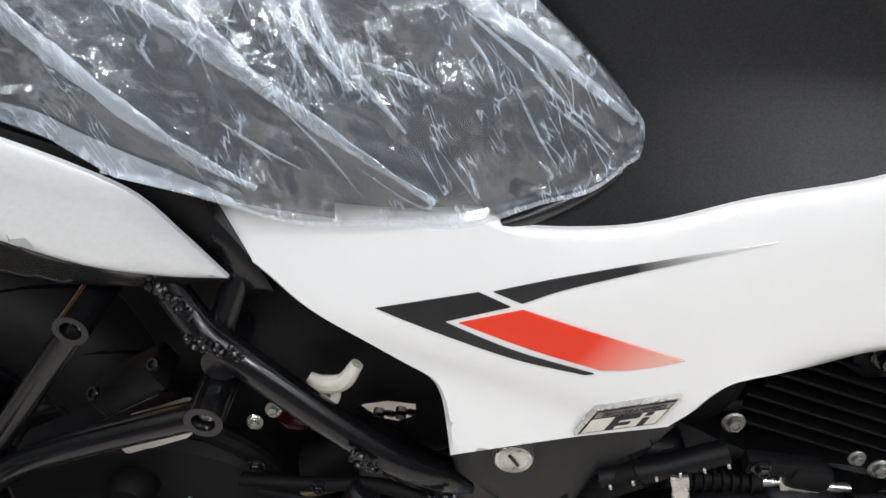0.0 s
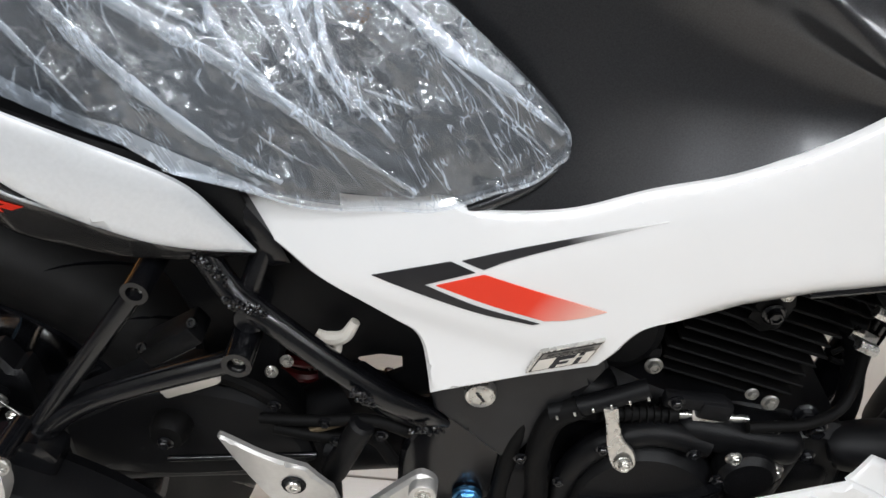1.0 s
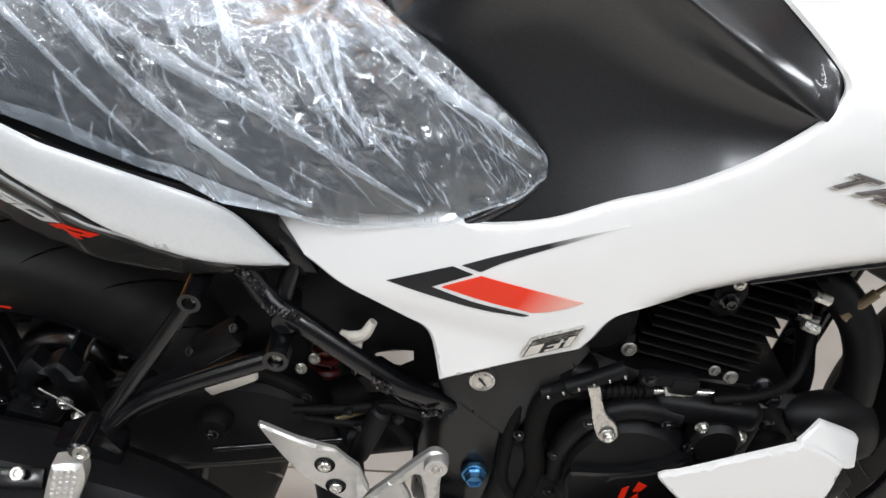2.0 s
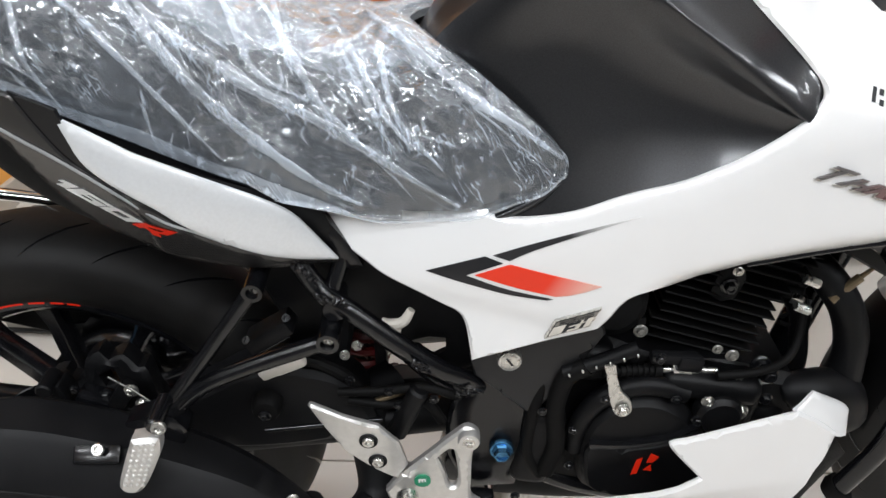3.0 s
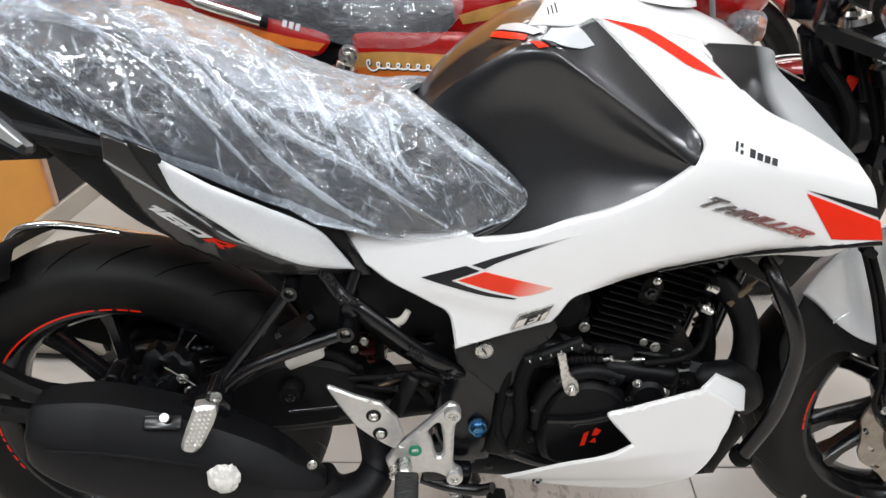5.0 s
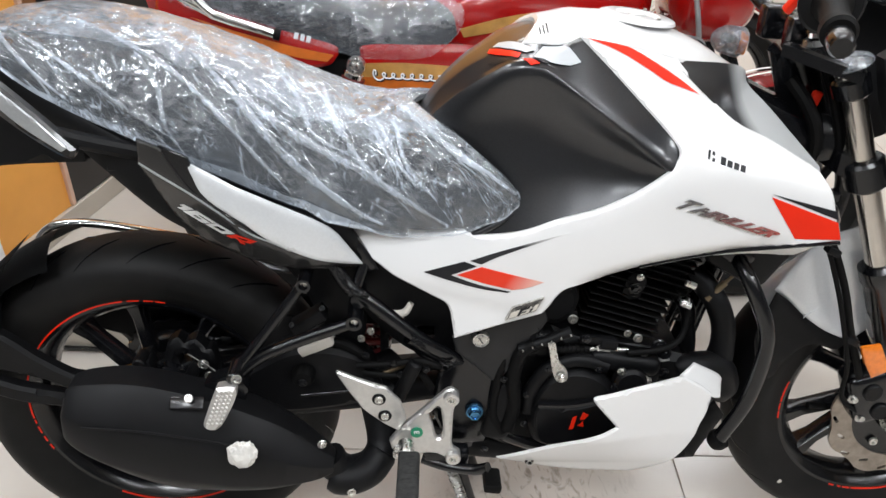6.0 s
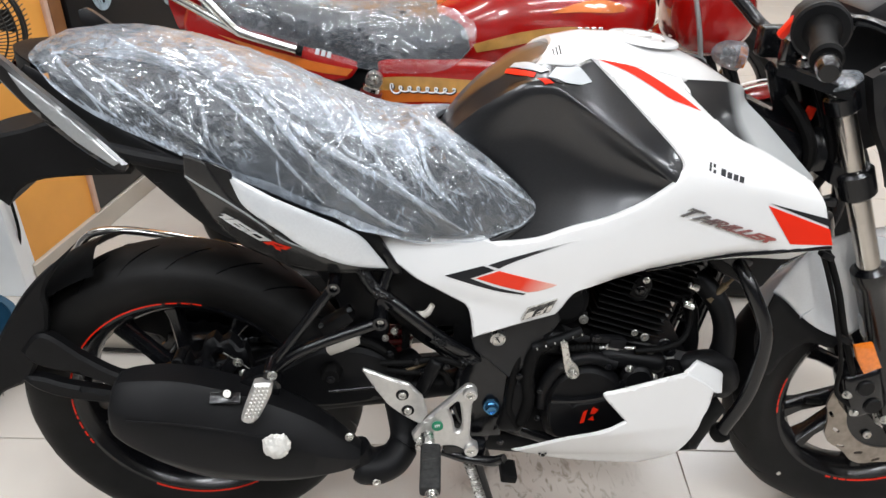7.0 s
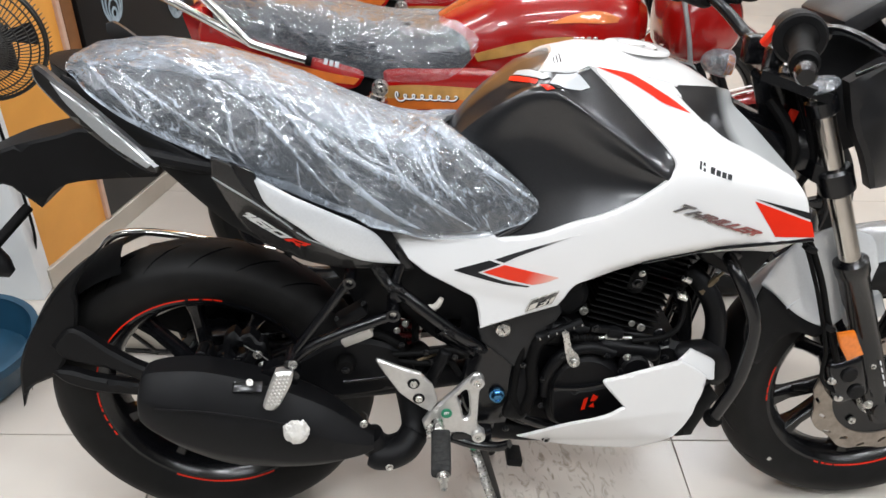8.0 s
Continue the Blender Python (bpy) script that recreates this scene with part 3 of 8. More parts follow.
def tank_sheet(u, v):
    x = smooth_x(u)
    acc = Vector()
    for w, o in ((0.25, -0.012), (0.5, 0.0), (0.25, 0.012)):
        q = tank_at(min(max(x + o, TX[0]), TX[-1]), v)
        acc += w * q
    return acc


part("fuel_tank", join(sheet(tank_sheet, 70, 71), mirror(sheet(tank_sheet, 40, 30))), DARK, bike, "dark metallic fuel tank with a knee recess", 60)

part("tank_ridge", tube([(-0.140, -0.1335, 0.688), (-0.120, -0.1345, 0.6975), (-0.105, -0.1350, 0.7065), (-0.090, -0.1335, 0.7155), (-0.072, -0.1290, 0.7265)], [0.0030, 0.0048, 0.0052, 0.0040, 0.0015], 10, 30), DARK, bike, "raised ridge along the foot of the tank", 60)
# white tank top with its filler cap
def top_z(x, y):
    return float(np.interp(x, TX, ZT)) + 0.008 - 3.2 * y * y


TOP = [(-0.075, -0.062, 1), (-0.04, -0.078), (0.0, -0.086), (0.083, -0.087), (0.14, -0.09), (0.2, -0.088), (0.235, -0.07), (0.248, -0.03), (0.248, 0.03), (0.235, 0.07),
       (0.2, 0.088), (0.14, 0.09), (0.083, 0.087), (0.0, 0.086), (-0.04, 0.078), (-0.075, 0.062, 1), (-0.055, 0.03), (-0.05, 0.0), (-0.055, -0.03)]
top = part("tank_cover", panel(TOP, lambda x, y: Vector((x, y, top_z(x, y))), (0, 0, -0.02), 0.012, 0.004, 0.004), WHITE, bike, "glossy white tank top cover")
cap_c = Vector((0.098, 0, top_z(0.098, 0) - 0.003))
cap = part("fuel_cap", lathe([(0, 0.004), (0.030, 0.004), (0.033, 0.0065), (0.046, 0.0065), (0.054, 0.004), (0.056, 0), (0, 0)], cap_c, (0.12, 0, 1), 40, False), WHITE, bike, "round silver-white fuel cap")
part("lock_cover", box(cap_c + Vector((0, 0, 0.005)), (0.026, 0.012, 0.005), (0, -3, 0), 0.002), ALU, cap)
for k in range(6):
    a = k * math.pi / 3
    socket(cap, cap_c + Vector((0.042 * math.cos(a), 0.042 * math.sin(a), 0.0055)), (0.12, 0, 1), 0.003)

# seat: a grid from its lower edge to the centre line
SB = [(-0.805, -0.070, 0.955), (-0.768, -0.106, 0.935), (-0.730, -0.120, 0.903), (-0.684, -0.128, 0.872), (-0.606, -0.134, 0.833), (-0.530, -0.137, 0.797), (-0.464, -0.138, 0.766), (-0.400, -0.139, 0.737),
      (-0.339, -0.140, 0.717), (-0.247, -0.141, 0.702), (-0.180, -0.143, 0.701), (-0.135, -0.144, 0.713), (-0.100, -0.143, 0.729), (-0.080, -0.140, 0.742), (-0.0735, -0.137, 0.752), (-0.0800, -0.133, 0.764)]
ST = [(-0.815, 0, 0.952), (-0.795, 0, 0.962), (-0.770, 0, 0.968), (-0.71, 0, 0.973), (-0.62, 0, 0.963), (-0.54, 0, 0.945), (-0.48, 0, 0.922), (-0.42, 0, 0.896),
      (-0.365, 0, 0.871), (-0.32, 0, 0.854), (-0.290, 0, 0.846), (-0.27, 0, 0.845), (-0.252, 0, 0.847), (-0.240, 0, 0.847), (-0.230, 0, 0.845), (-0.222, 0, 0.842)]
SBC, STC = catmull(SB, 200), catmull(ST, 200)


def seat_at(u, v, fat=0.0):
    """v: 0 at the near lower edge, 1 at the centre, 2 at the far lower edge."""
    b, t = along(SBC, u), along(STC, u)
    far = v > 1
    w = 2 - v if far else v
    a = w * math.pi / 2
    cy, sz = max(0.0, math.cos(a)) ** 0.75, max(0.0, math.sin(a)) ** 0.85
    p = Vector((b.x + (t.x - b.x) * w, (b.y - fat) * cy, b.z + (t.z + fat - b.z) * sz - fat * (1 - w) * 0.6))
    if far:
        p.y = -p.y
    return p


seat = part("seat", sheet(lambda u, v: seat_at(u, 2 * v, -0.002), 70, 40), VINYL, bike, "black vinyl seat")


def pan_at(u, v):
    """The seat's moulded base, seen as a dark strip under the film."""
    p = seat_at(0.06 + 0.56 * u, 0.05, -0.006)
    return p + Vector((0, 0.004 * v, -0.034 * v))


part("seat_base", sheet(pan_at, 40, 3), SATIN, bike, "black moulded seat base", 60)


# long tension folds of the film: way points (u, v) on the seat, height, width
FOLD_UV = [([(0.344, 0.733), (0.406, 0.533), (0.463, 0.317), (0.525, 0.183), (0.569, 0.067), (0.588, 0.033)], 0.0085, 0.011),
           ([(0.394, 0.683), (0.438, 0.500), (0.506, 0.417), (0.569, 0.333), (0.625, 0.183), (0.681, 0.033)], 0.0095, 0.012),
           ([(0.513, 0.950), (0.550, 0.750), (0.569, 0.500), (0.581, 0.367), (0.613, 0.217)], 0.0065, 0.009),
           ([(0.756, 1.000), (0.781, 0.683), (0.806, 0.433), (0.850, 0.267), (0.925, 0.040)], 0.0090, 0.012),
           ([(0.569, 0.617), (0.663, 0.800), (0.760, 0.950)], 0.0060, 0.010),
           ([(0.288, 0.583), (0.312, 0.400), (0.318, 0.167), (0.338, 0.050)], 0.0050, 0.009),
           ([(0.694, 0.767), (0.655, 0.417), (0.681, 0.167)], 0.0050, 0.008),
           ([(0.544, 1.000), (0.556, 0.667), (0.560, 0.500)], 0.0060, 0.009),
           ([(0.630, 0.983), (0.638, 0.633), (0.642, 0.383), (0.656, 0.250)], 0.0055, 0.008),
           ([(0.460, 0.933), (0.500, 0.717), (0.525, 0.483), (0.569, 0.400)], 0.0060, 0.009),
           ([(0.620, 0.750), (0.625, 0.467), (0.634, 0.200)], 0.0040, 0.007),
           ([(0.14, 0.62), (0.20, 0.42), (0.26, 0.22), (0.33, 0.10)], 0.0050, 0.010),
           ([(0.10, 0.75), (0.13, 0.45), (0.17, 0.22), (0.22, 0.08)], 0.0045, 0.009),
           ([(0.20, 0.85), (0.27, 0.66), (0.36, 0.44), (0.43, 0.22), (0.48, 0.08)], 0.0055, 0.010)]
FOLDS = []
for way, amp, wide in FOLD_UV:
    run = catmull([Vector((q[0], q[1], 0)) for q in way], 5 * len(way))
    FOLDS.append(([tuple(seat_at(q.x, q.y, 0.004)) for q in run], amp, wide))


def fold(p, u, w):
    """Height of the loose film: the long folds, soft slack and small crumples."""
    px, py, pz = p
    h = 0.0
    wob = 0.0015 * noise.noise(p * 12)
    for pts, amp, wide in FOLDS:
        best = 1.0
        for k, (ax, ay, az) in enumerate(pts[:-1]):
            if abs(px - ax) > 0.08:
                continue
            bx, by, bz = pts[k + 1]
            dx, dy, dz = bx - ax, by - ay, bz - az
            t = ((px - ax) * dx + (py - ay) * dy + (pz - az) * dz) / (dx * dx + dy * dy + dz * dz)
            if t < 0 and k == 0:
                continue
            t = min(1.0, max(0.0, t))
            d = (px - ax - t * dx) ** 2 + (py - ay - t * dy) ** 2 + (pz - az - t * dz) ** 2
            best = min(best, d)
        d = abs(math.sqrt(best) + wob)
        if d < wide * 2.6:
            h = max(h, 0.5 * amp * max(0.0, 1 - d / (1.3 * wide)) ** 1.2)
    q = Vector((px * 0.47 + pz * 0.88, px * 0.88 - pz * 0.47, py))
    for f, amp, o in ((9, 0.0016, 3.1), (24, 0.0007, 7.7)):
        n = noise.noise(Vector((q.x * f, q.y * f * 0.35, q.z * f * 0.6)) + Vector((o, o * 2, 0)))
        h += amp * max(0.0, 1 - abs(n) * 4.0)
    # small hard crumples, in patches
    rough = min(1.0, max(0.0, noise.noise(p * 13 + Vector((2, 7, 4))) * 3.0 + 0.15))
    rough *= min(1.0, max(0.15, (w - 0.10) / 0.25))
    q = Vector((px * 0.50 + pz * 0.87, py, (px * 0.87 - pz * 0.50) * 0.45)) + 0.004 * Vector((noise.noise(p * 40), 0, noise.noise(p * 40 + Vector((9, 0, 0)))))
    for f, amp, o in ((52, 0.0036, 0.0), (125, 0.0026, 4.0)):
        d = noise.voronoi(q * f + Vector((o, o, o)))[0]
        h += rough * amp * (0.35 - min(0.7, d[1] - d[0]))
    return h + 0.0015 * noise.noise(p * 22 + Vector((5, 1, 2)))


def hem_v(u):
    """Where the film ends on the seat's side: it is tucked up above the tail panel."""
    return float(np.interp(u, [0.0, 0.10, 0.20, 0.50, 0.60, 1.0], [-0.02, -0.01, 0.02, 0.02, -0.06, -0.06]))


def film_v(u, w):
    return (w - hem_v(u)) / (2 - hem_v(u))


def film_at(u, v):
    v2 = hem_v(u) + (2 - hem_v(u)) * v
    vv = max(v2, 0.0)
    p = seat_at(u, vv, 0.004)
    e = 1e-3
    du = seat_at(min(u + 0.02, 1), vv, 0.004) - seat_at(max(u - 0.02, 0), vv, 0.004)
    dv = seat_at(u, vv + 0.02, 0.004) - seat_at(u, max(vv - 0.02, 0), 0.004)
    nrm = du.cross(dv)
    nrm = nrm.normalized() if nrm.length > 1e-9 else Vector((0, -1, 0))
    if nrm.dot(Vector((0, -1 if vv < 1 else 1, 0.8))) < 0:
        nrm = -nrm
    p = p + nrm * fold(p, u, vv)
    if v2 < 0:
        p += Vector((0, -0.003, v2 * 0.07 + 0.0015 * math.sin(u * 60)))
    return p


def film_normal(u, v):
    a, c = film_at(min(u + 0.004, 1), v), film_at(max(u - 0.004, 0), v)
    e, f = film_at(u, min(v + 0.008, 1)), film_at(u, max(v - 0.008, 0))
    n = (a - c).cross(e - f).normalized()
    return n if n.dot(Vector((0, -1, 1))) > 0 else -n


def pleat(way, r, n=26):
    """A narrow pinched fold of doubled film along (u, v) way points, standing on the sheet."""
    run = catmull([Vector((q[0], q[1], 0)) for q in way], n)
    spine = [film_at(q.x, film_v(q.x, q.y)) for q in run]
    rows = []
    for k, p in enumerate(spine):
        t = k / (n - 1)
        nrm = film_normal(run[k].x, film_v(run[k].x, run[k].y))
        ahead = (spine[min(k + 1, n - 1)] - spine[max(k - 1, 0)]).normalized()
        across = nrm.cross(ahead).normalized()
        w = r * (0.3 + 0.7 * math.sin(math.pi * min(1.0, t * 1.1)) ** 0.6) * (1 + 0.5 * noise.noise(p * 70))
        rows.append([p + across * (w * c) + nrm * (0.0005 + w * h) for c, h in ((-1.0, 0.0), (-0.85, 0.16), (-0.3, 0.26), (0.35, 0.30), (0.8, 0.22), (1.0, 0.0))])
    bm = bmesh.new()
    vs = [[bm.verts.new(q) for q in row] for row in rows]
    for x, y in zip(vs, vs[1:]):
        for k in range(5):
            bm.faces.new((x[k], y[k], y[k + 1], x[k + 1]))
    return bm


rnd = random.Random(11)
film = part("seat_cover", sheet(film_at, 520, 230), FILM, None, "", 0)
for way, amp, wide in FOLD_UV:
    part("fold", pleat(way, 0.62 * amp, 60), MILKY, film, "long pinched fold of doubled film", 60).visible_shadow = False
pieces = []
for k in range(60):
    u, v = rnd.uniform(0.06, 0.90), rnd.uniform(0.06, 0.85)
    du, dv = rnd.uniform(-0.012, 0.045), rnd.uniform(0.05, 0.22)
    if rnd.random() < 0.5:
        du, dv = du * 0.4, dv * 0.4
    way = [(u, v), (u + du * 0.5 + rnd.uniform(-0.006, 0.006), max(0.03, v - dv * 0.5)), (min(u + du, 0.99), max(0.02, v - dv))]
    pieces.append(pleat(way, rnd.uniform(0.0006, 0.0016), 12))
small = part("creases", join(*pieces), MILKY, film, "many small creases in the film", 60)
small["kind"] = "stuff"
small.visible_shadow = False


def hem_at(u, v):
    """The gathered lower edge of the film, doubled and milky."""
    return film_at(u, 0.002 + (0.022 + 0.010 * noise.noise(Vector((u * 16, 4, 1)))) * v) + Vector((0, -0.0012, 0))


def sheen_at(u, v, low, seed):
    """Added milky layer for the ceiling's sheen on top, with a ragged lower edge."""
    lo = low + 0.20 * noise.noise(Vector((u * 9, seed, 1))) + 0.08 * noise.noise(Vector((u * 31, seed, 5)))
    w = lo + (1.55 - lo) * v
    vv = film_v(u, w)
    return film_at(u, vv) + film_normal(u, vv) * (0.0016 + 0.0012 * noise.noise(Vector((u * 50, w * 30, seed))))


# the layer whitens the top where the film mirrors the ceiling
for low, seed in ((0.60, 2.0),):
    part("top_sheen", sheet(lambda u, v: sheen_at(0.01 + 0.90 * u, v, low, seed), 220, 50), TOPFILM, film, "added milky layer for the sheen along the top", 60).visible_shadow = False
lap = part("hem", sheet(hem_at, 260, 5), MILKY, film, "gathered milky lower edge of the film", 60)
lap.visible_shadow = False
film.matrix_basis = LEAN
tagged(film, "crinkled clear polythene cover wrapped over the motorcycle seat", "plastic cover")
film.visible_shadow = False


# ---- wheels ----
def wheel_parts(parent, c, r, w, rim_r, spokes, arcs):
    """Tyre, rim, split spokes, hub and painted rim stripes."""
    half = w / 2
    tyre = [(rim_r - 0.008, half * 0.66), (rim_r + 0.006, half * 0.80), (rim_r + 0.03, half * 0.97), (r - 0.045, half), (r - 0.027, half * 0.90), (r - 0.013, half * 0.66), (r - 0.004, half * 0.36), (r, 0)]
    tyre = tyre + [(a, -h) for a, h in reversed(tyre[:-1])]
    ty = part("tyre", lathe(tyre, c, n=128, closed=False), TYRE, parent, "black road tyre", 60)
    rh = half * 0.70
    prof = [(rim_r + 0.004, rh), (rim_r + 0.004, rh - 0.008), (rim_r - 0.012, rh - 0.014), (rim_r - 0.022, rh - 0.03), (rim_r - 0.022, -rh + 0.03), (rim_r - 0.012, -rh + 0.014), (rim_r + 0.004, -rh + 0.008), (rim_r + 0.004, -rh),
            (rim_r - 0.010, -rh), (rim_r - 0.020, -rh + 0.008), (rim_r - 0.032, -rh + 0.026), (rim_r - 0.032, rh - 0.026), (rim_r - 0.020, rh - 0.008), (rim_r - 0.010, rh)]
    rim = part("rim", lathe(prof, c, n=96), BLACKM, parent, "black cast alloy rim")
    for a0, a1 in arcs:
        n = max(3, int(abs(a1 - a0) / 3) + 1)
        prof_r = [rim_r - 0.0005, rim_r + 0.0062]
        bm = bmesh.new()
        rows = []
        for k in range(n):
            a = radians(a0 + (a1 - a0) * k / (n - 1))
            d = Vector((math.cos(a), 0, math.sin(a)))
            rows.append([bm.verts.new(Vector(c) + d * q + Vector((0, y, 0))) for q, y in ((prof_r[0] - 0.004, -rh - 0.0015), (prof_r[1] - 0.002, -rh - 0.0015), (prof_r[1] - 0.002, -rh + 0.002), (prof_r[0] - 0.004, -rh + 0.002))])
        for p, q in zip(rows, rows[1:]):
            for j in range(4):
                bm.faces.new((p[j], p[(j + 1) % 4], q[(j + 1) % 4], q[j]))
        bm.faces.new(rows[0]), bm.faces.new(list(reversed(rows[-1])))
        bmesh.ops.recalc_face_normals(bm, faces=bm.faces)
        part("stripe", bm, RED, rim, "red rim stripe")
    part("hub", lathe([(0.014, 0.05), (0.042, 0.05), (0.046, 0.04), (0.046, -0.04), (0.042, -0.05), (0.014, -0.05)], c, n=40), BLACKM, parent)
    for deg in spokes:
        a = radians(deg)
        d = Vector((math.cos(a), 0, math.sin(a)))
        s = Vector((-d.z, 0, d.x))
        rings = []
        for q, hw, hy in ((0.036, 0.016, 0.022), (0.08, 0.012, 0.018), (rim_r - 0.06, 0.011, 0.016), (rim_r - 0.024, 0.017, 0.022)):
            p = Vector(c) + d * q
            rings.append([p + s * hw * x + Vector((0, hy * y, 0)) for x, y in ((-1, -0.6), (-0.6, -1), (0.6, -1), (1, -0.6), (1, 0.6), (0.6, 1), (-0.6, 1), (-1, 0.6))])
        part("spoke", rings_bm(rings), BLACKM, parent)
    return ty, rim


TYRE = material("tyre_rubber", (0.0080, 0.0076, 0.0074), 0.55, spec=0.20, vary=0.35, scale=20, bump=0.25, bscale=250, rvary=0.1)
RC, FC = (-0.6635, 0, 0.305), (0.6635, 0, 0.305)
rear_wheel = new("rear_wheel")
rear_wheel.parent = bike
tyre_r, rim_rear = wheel_parts(rear_wheel, RC, 0.314, 0.132, 0.222, [d + 72 * k for k in range(5) for d in (97, 130)],
                     [(150, 97), (95, 90), (88, 84), (83, 79), (164, 161), (168, 165), (177, 186), (187, 189), (191, 195), (197, 200), (202, 205), (244, 298)])
front_wheel = new("front_wheel")
front_wheel.parent = bike
tyre_f, rim_front = wheel_parts(front_wheel, FC, 0.306, 0.108, 0.219, [d + 72 * k for k in range(5) for d in (196, 224)],
                     [(190, 186), (185, 181), (180, 168), (250, 253), (255, 257), (258, 262), (263, 295)])
rear_wheel["label"], front_wheel["label"] = "rear wheel with a wide black tyre and red rim stripes", "front wheel with a black tyre and red rim stripes"

# slanting tread grooves of both tyres
for tyre, c, r, w in ((tyre_r, RC, 0.314, 0.132), (tyre_f, FC, 0.306, 0.108)):
    bms = []
    for k in range(22):
        a0 = 2 * math.pi * k / 22
        for sgn in (-1, 1):
            pts = []
            for j in range(7):
                t = j / 6
                y = sgn * (0.006 + t * w * 0.38)
                rr = float(np.interp(abs(y) / (w / 2), (0, 0.36, 0.66, 0.90, 1.0), (r, r - 0.004, r - 0.013, r - 0.027, r - 0.045)))
                a = a0 + sgn * 0.07 + t * 0.24
                pts.append(Vector(c) + Vector((math.cos(a) * (rr - 0.0008), y, math.sin(a) * (rr - 0.0008))))
            bms.append(tube(pts, [0.0006, 0.0018, 0.0022, 0.0022, 0.002, 0.0016, 0.0006], 5))
    part("tread_groove", join(*bms), BLACKM, tyre, "", 60)
mark = box((0, 0, 0), (0.038, 0.001, 0.008), bevel=0.0004, seg=1)
bmesh.ops.transform(mark, matrix=Matrix.Translation((0.492, -0.0515, 0.115)) @ pose(0, 0, 0, 0, 38, 10), verts=mark.verts)
part("tyre_sticker", mark, CREAM, tyre_f, "small pale tyre sticker")


# ---- decals and lettering on the white panel ----
def decal(name, outline, mat, parent, f=shroud_y, off=0.0012, label="", step=0.012):
    return part(name, panel(outline, side(f, off), (0, 0.0010, 0), step, 0.0002, 0), mat, parent, label)


decal("decal", [(-0.206, 0.6315, 1), (-0.147, 0.6535, 1), (-0.129, 0.6485, 1), (-0.166, 0.631, 1), (-0.125, 0.6185), (-0.079, 0.6115, 1), (-0.084, 0.6095, 1), (-0.13, 0.6135)], BLACKD, shroud, label="black chevron decal")
FADEB = gradient("black_to_white_fade", (0.018, 0.018, 0.02), (0.80, 0.79, 0.775), (-0.09, -0.16, 0.668), (-0.008, -0.17, 0.712), 0.38, 0.15)
decal("decal", [(-0.139, 0.6555, 1), (-0.094, 0.6755), (-0.005, 0.712, 1), (-0.094, 0.669), (-0.123, 0.652, 1)], FADEB, shroud, label="black stripe decal that fades into white")
FADER = gradient("red_to_white_fade", (0.76, 0.032, 0.006), (0.76, 0.42, 0.35), (-0.115, -0.16, 0.645), (-0.055, -0.17, 0.610), 0.42, 0.04, mid=0.8)
decal("decal", [(-0.157, 0.632, 1), (-0.122, 0.648, 1), (-0.08, 0.640), (-0.033, 0.632, 1), (-0.055, 0.6205), (-0.076, 0.615, 1), (-0.115, 0.6215)], FADER, shroud, label="red bar decal that fades to pale red")
# badge on the flap
def badge_y(x, z):
    return shroud_y(x, 0.560) - 0.0028


BO, BA, BB = Vector((-0.0842, 0.5620)), Vector((0.0440, 0.0225)), Vector((0.0095, 0.0240))


def badge_part(name, quad, off, mat, parent, thick=0.0008, label=""):
    """A slanted piece of the badge from corners in its own unit box."""
    pts = [BO + BA * a + BB * b for a, b in quad]
    return part(name, panel([(p[0], p[1], 1) for p in pts], side(badge_y, off), (0, thick, 0), 0.006, 0.0002, 0), mat, parent, label)


def oblong(a0, b0, a1, b1):
    return ((a0, b0), (a1, b0), (a1, b1), (a0, b1))


bad = badge_part("badge", oblong(0, 0, 1, 1), 0.0022, STEEL, shroud, 0.005, "slanted chrome badge with dark lettering")
badge_part("badge_face", oblong(0.035, 0.06, 0.965, 0.94), 0.0027, BLACKD, bad)
badge_part("badge_face", oblong(0.06, 0.68, 0.945, 0.90), 0.0031, DULL, bad)
badge_part("badge_face", oblong(0.06, 0.10, 0.945, 0.62), 0.0031, CREAM, bad)
part("lettering", lettering("PROGRAMMED", side(badge_y, 0.0033), tuple(BO + BA * 0.14 + BB * 0.71), BA.normalized(), BB.normalized(), 0.0058, 0.0003, length=0.036), BLACKD, bad)
for quad in (oblong(0.34, 0.10, 0.44, 0.62), oblong(0.44, 0.46, 0.66, 0.62), oblong(0.44, 0.24, 0.60, 0.36), oblong(0.72, 0.10, 0.80, 0.42), oblong(0.72, 0.50, 0.80, 0.62)):
    badge_part("letter_stroke", quad, 0.0036, BLACKD, bad)
# model lettering and maker's mark
LET = gradient("dark_red_chrome", (0.10, 0.09, 0.09), (0.30, 0.06, 0.05), (0.13, -0.22, 0.795), (0.26, -0.22, 0.74), 0.2)
for word, org, size, length in (("T", (0.1262, 0.7672), 0.0215, 0.0300), ("HRILLER", (0.1475, 0.7618), 0.0155, 0.1200)):
    part("lettering", lettering(word, side(shroud_y, 0.0012), org, (0.965, -0.261), (0.261, 0.965), size, 0.0024, 0.85, 1.0, 0.0004, length), LET, shroud, "raised dark chrome and red lettering")
    part("lettering_edge", lettering(word, side(shroud_y, 0.0006), (org[0] - 0.0004, org[1] - 0.0016), (0.965, -0.261), (0.261, 0.965), size, 0.0016, 0.85, 1.0, 0.0008, length), STEEL, shroud, "chrome edge of the lettering")
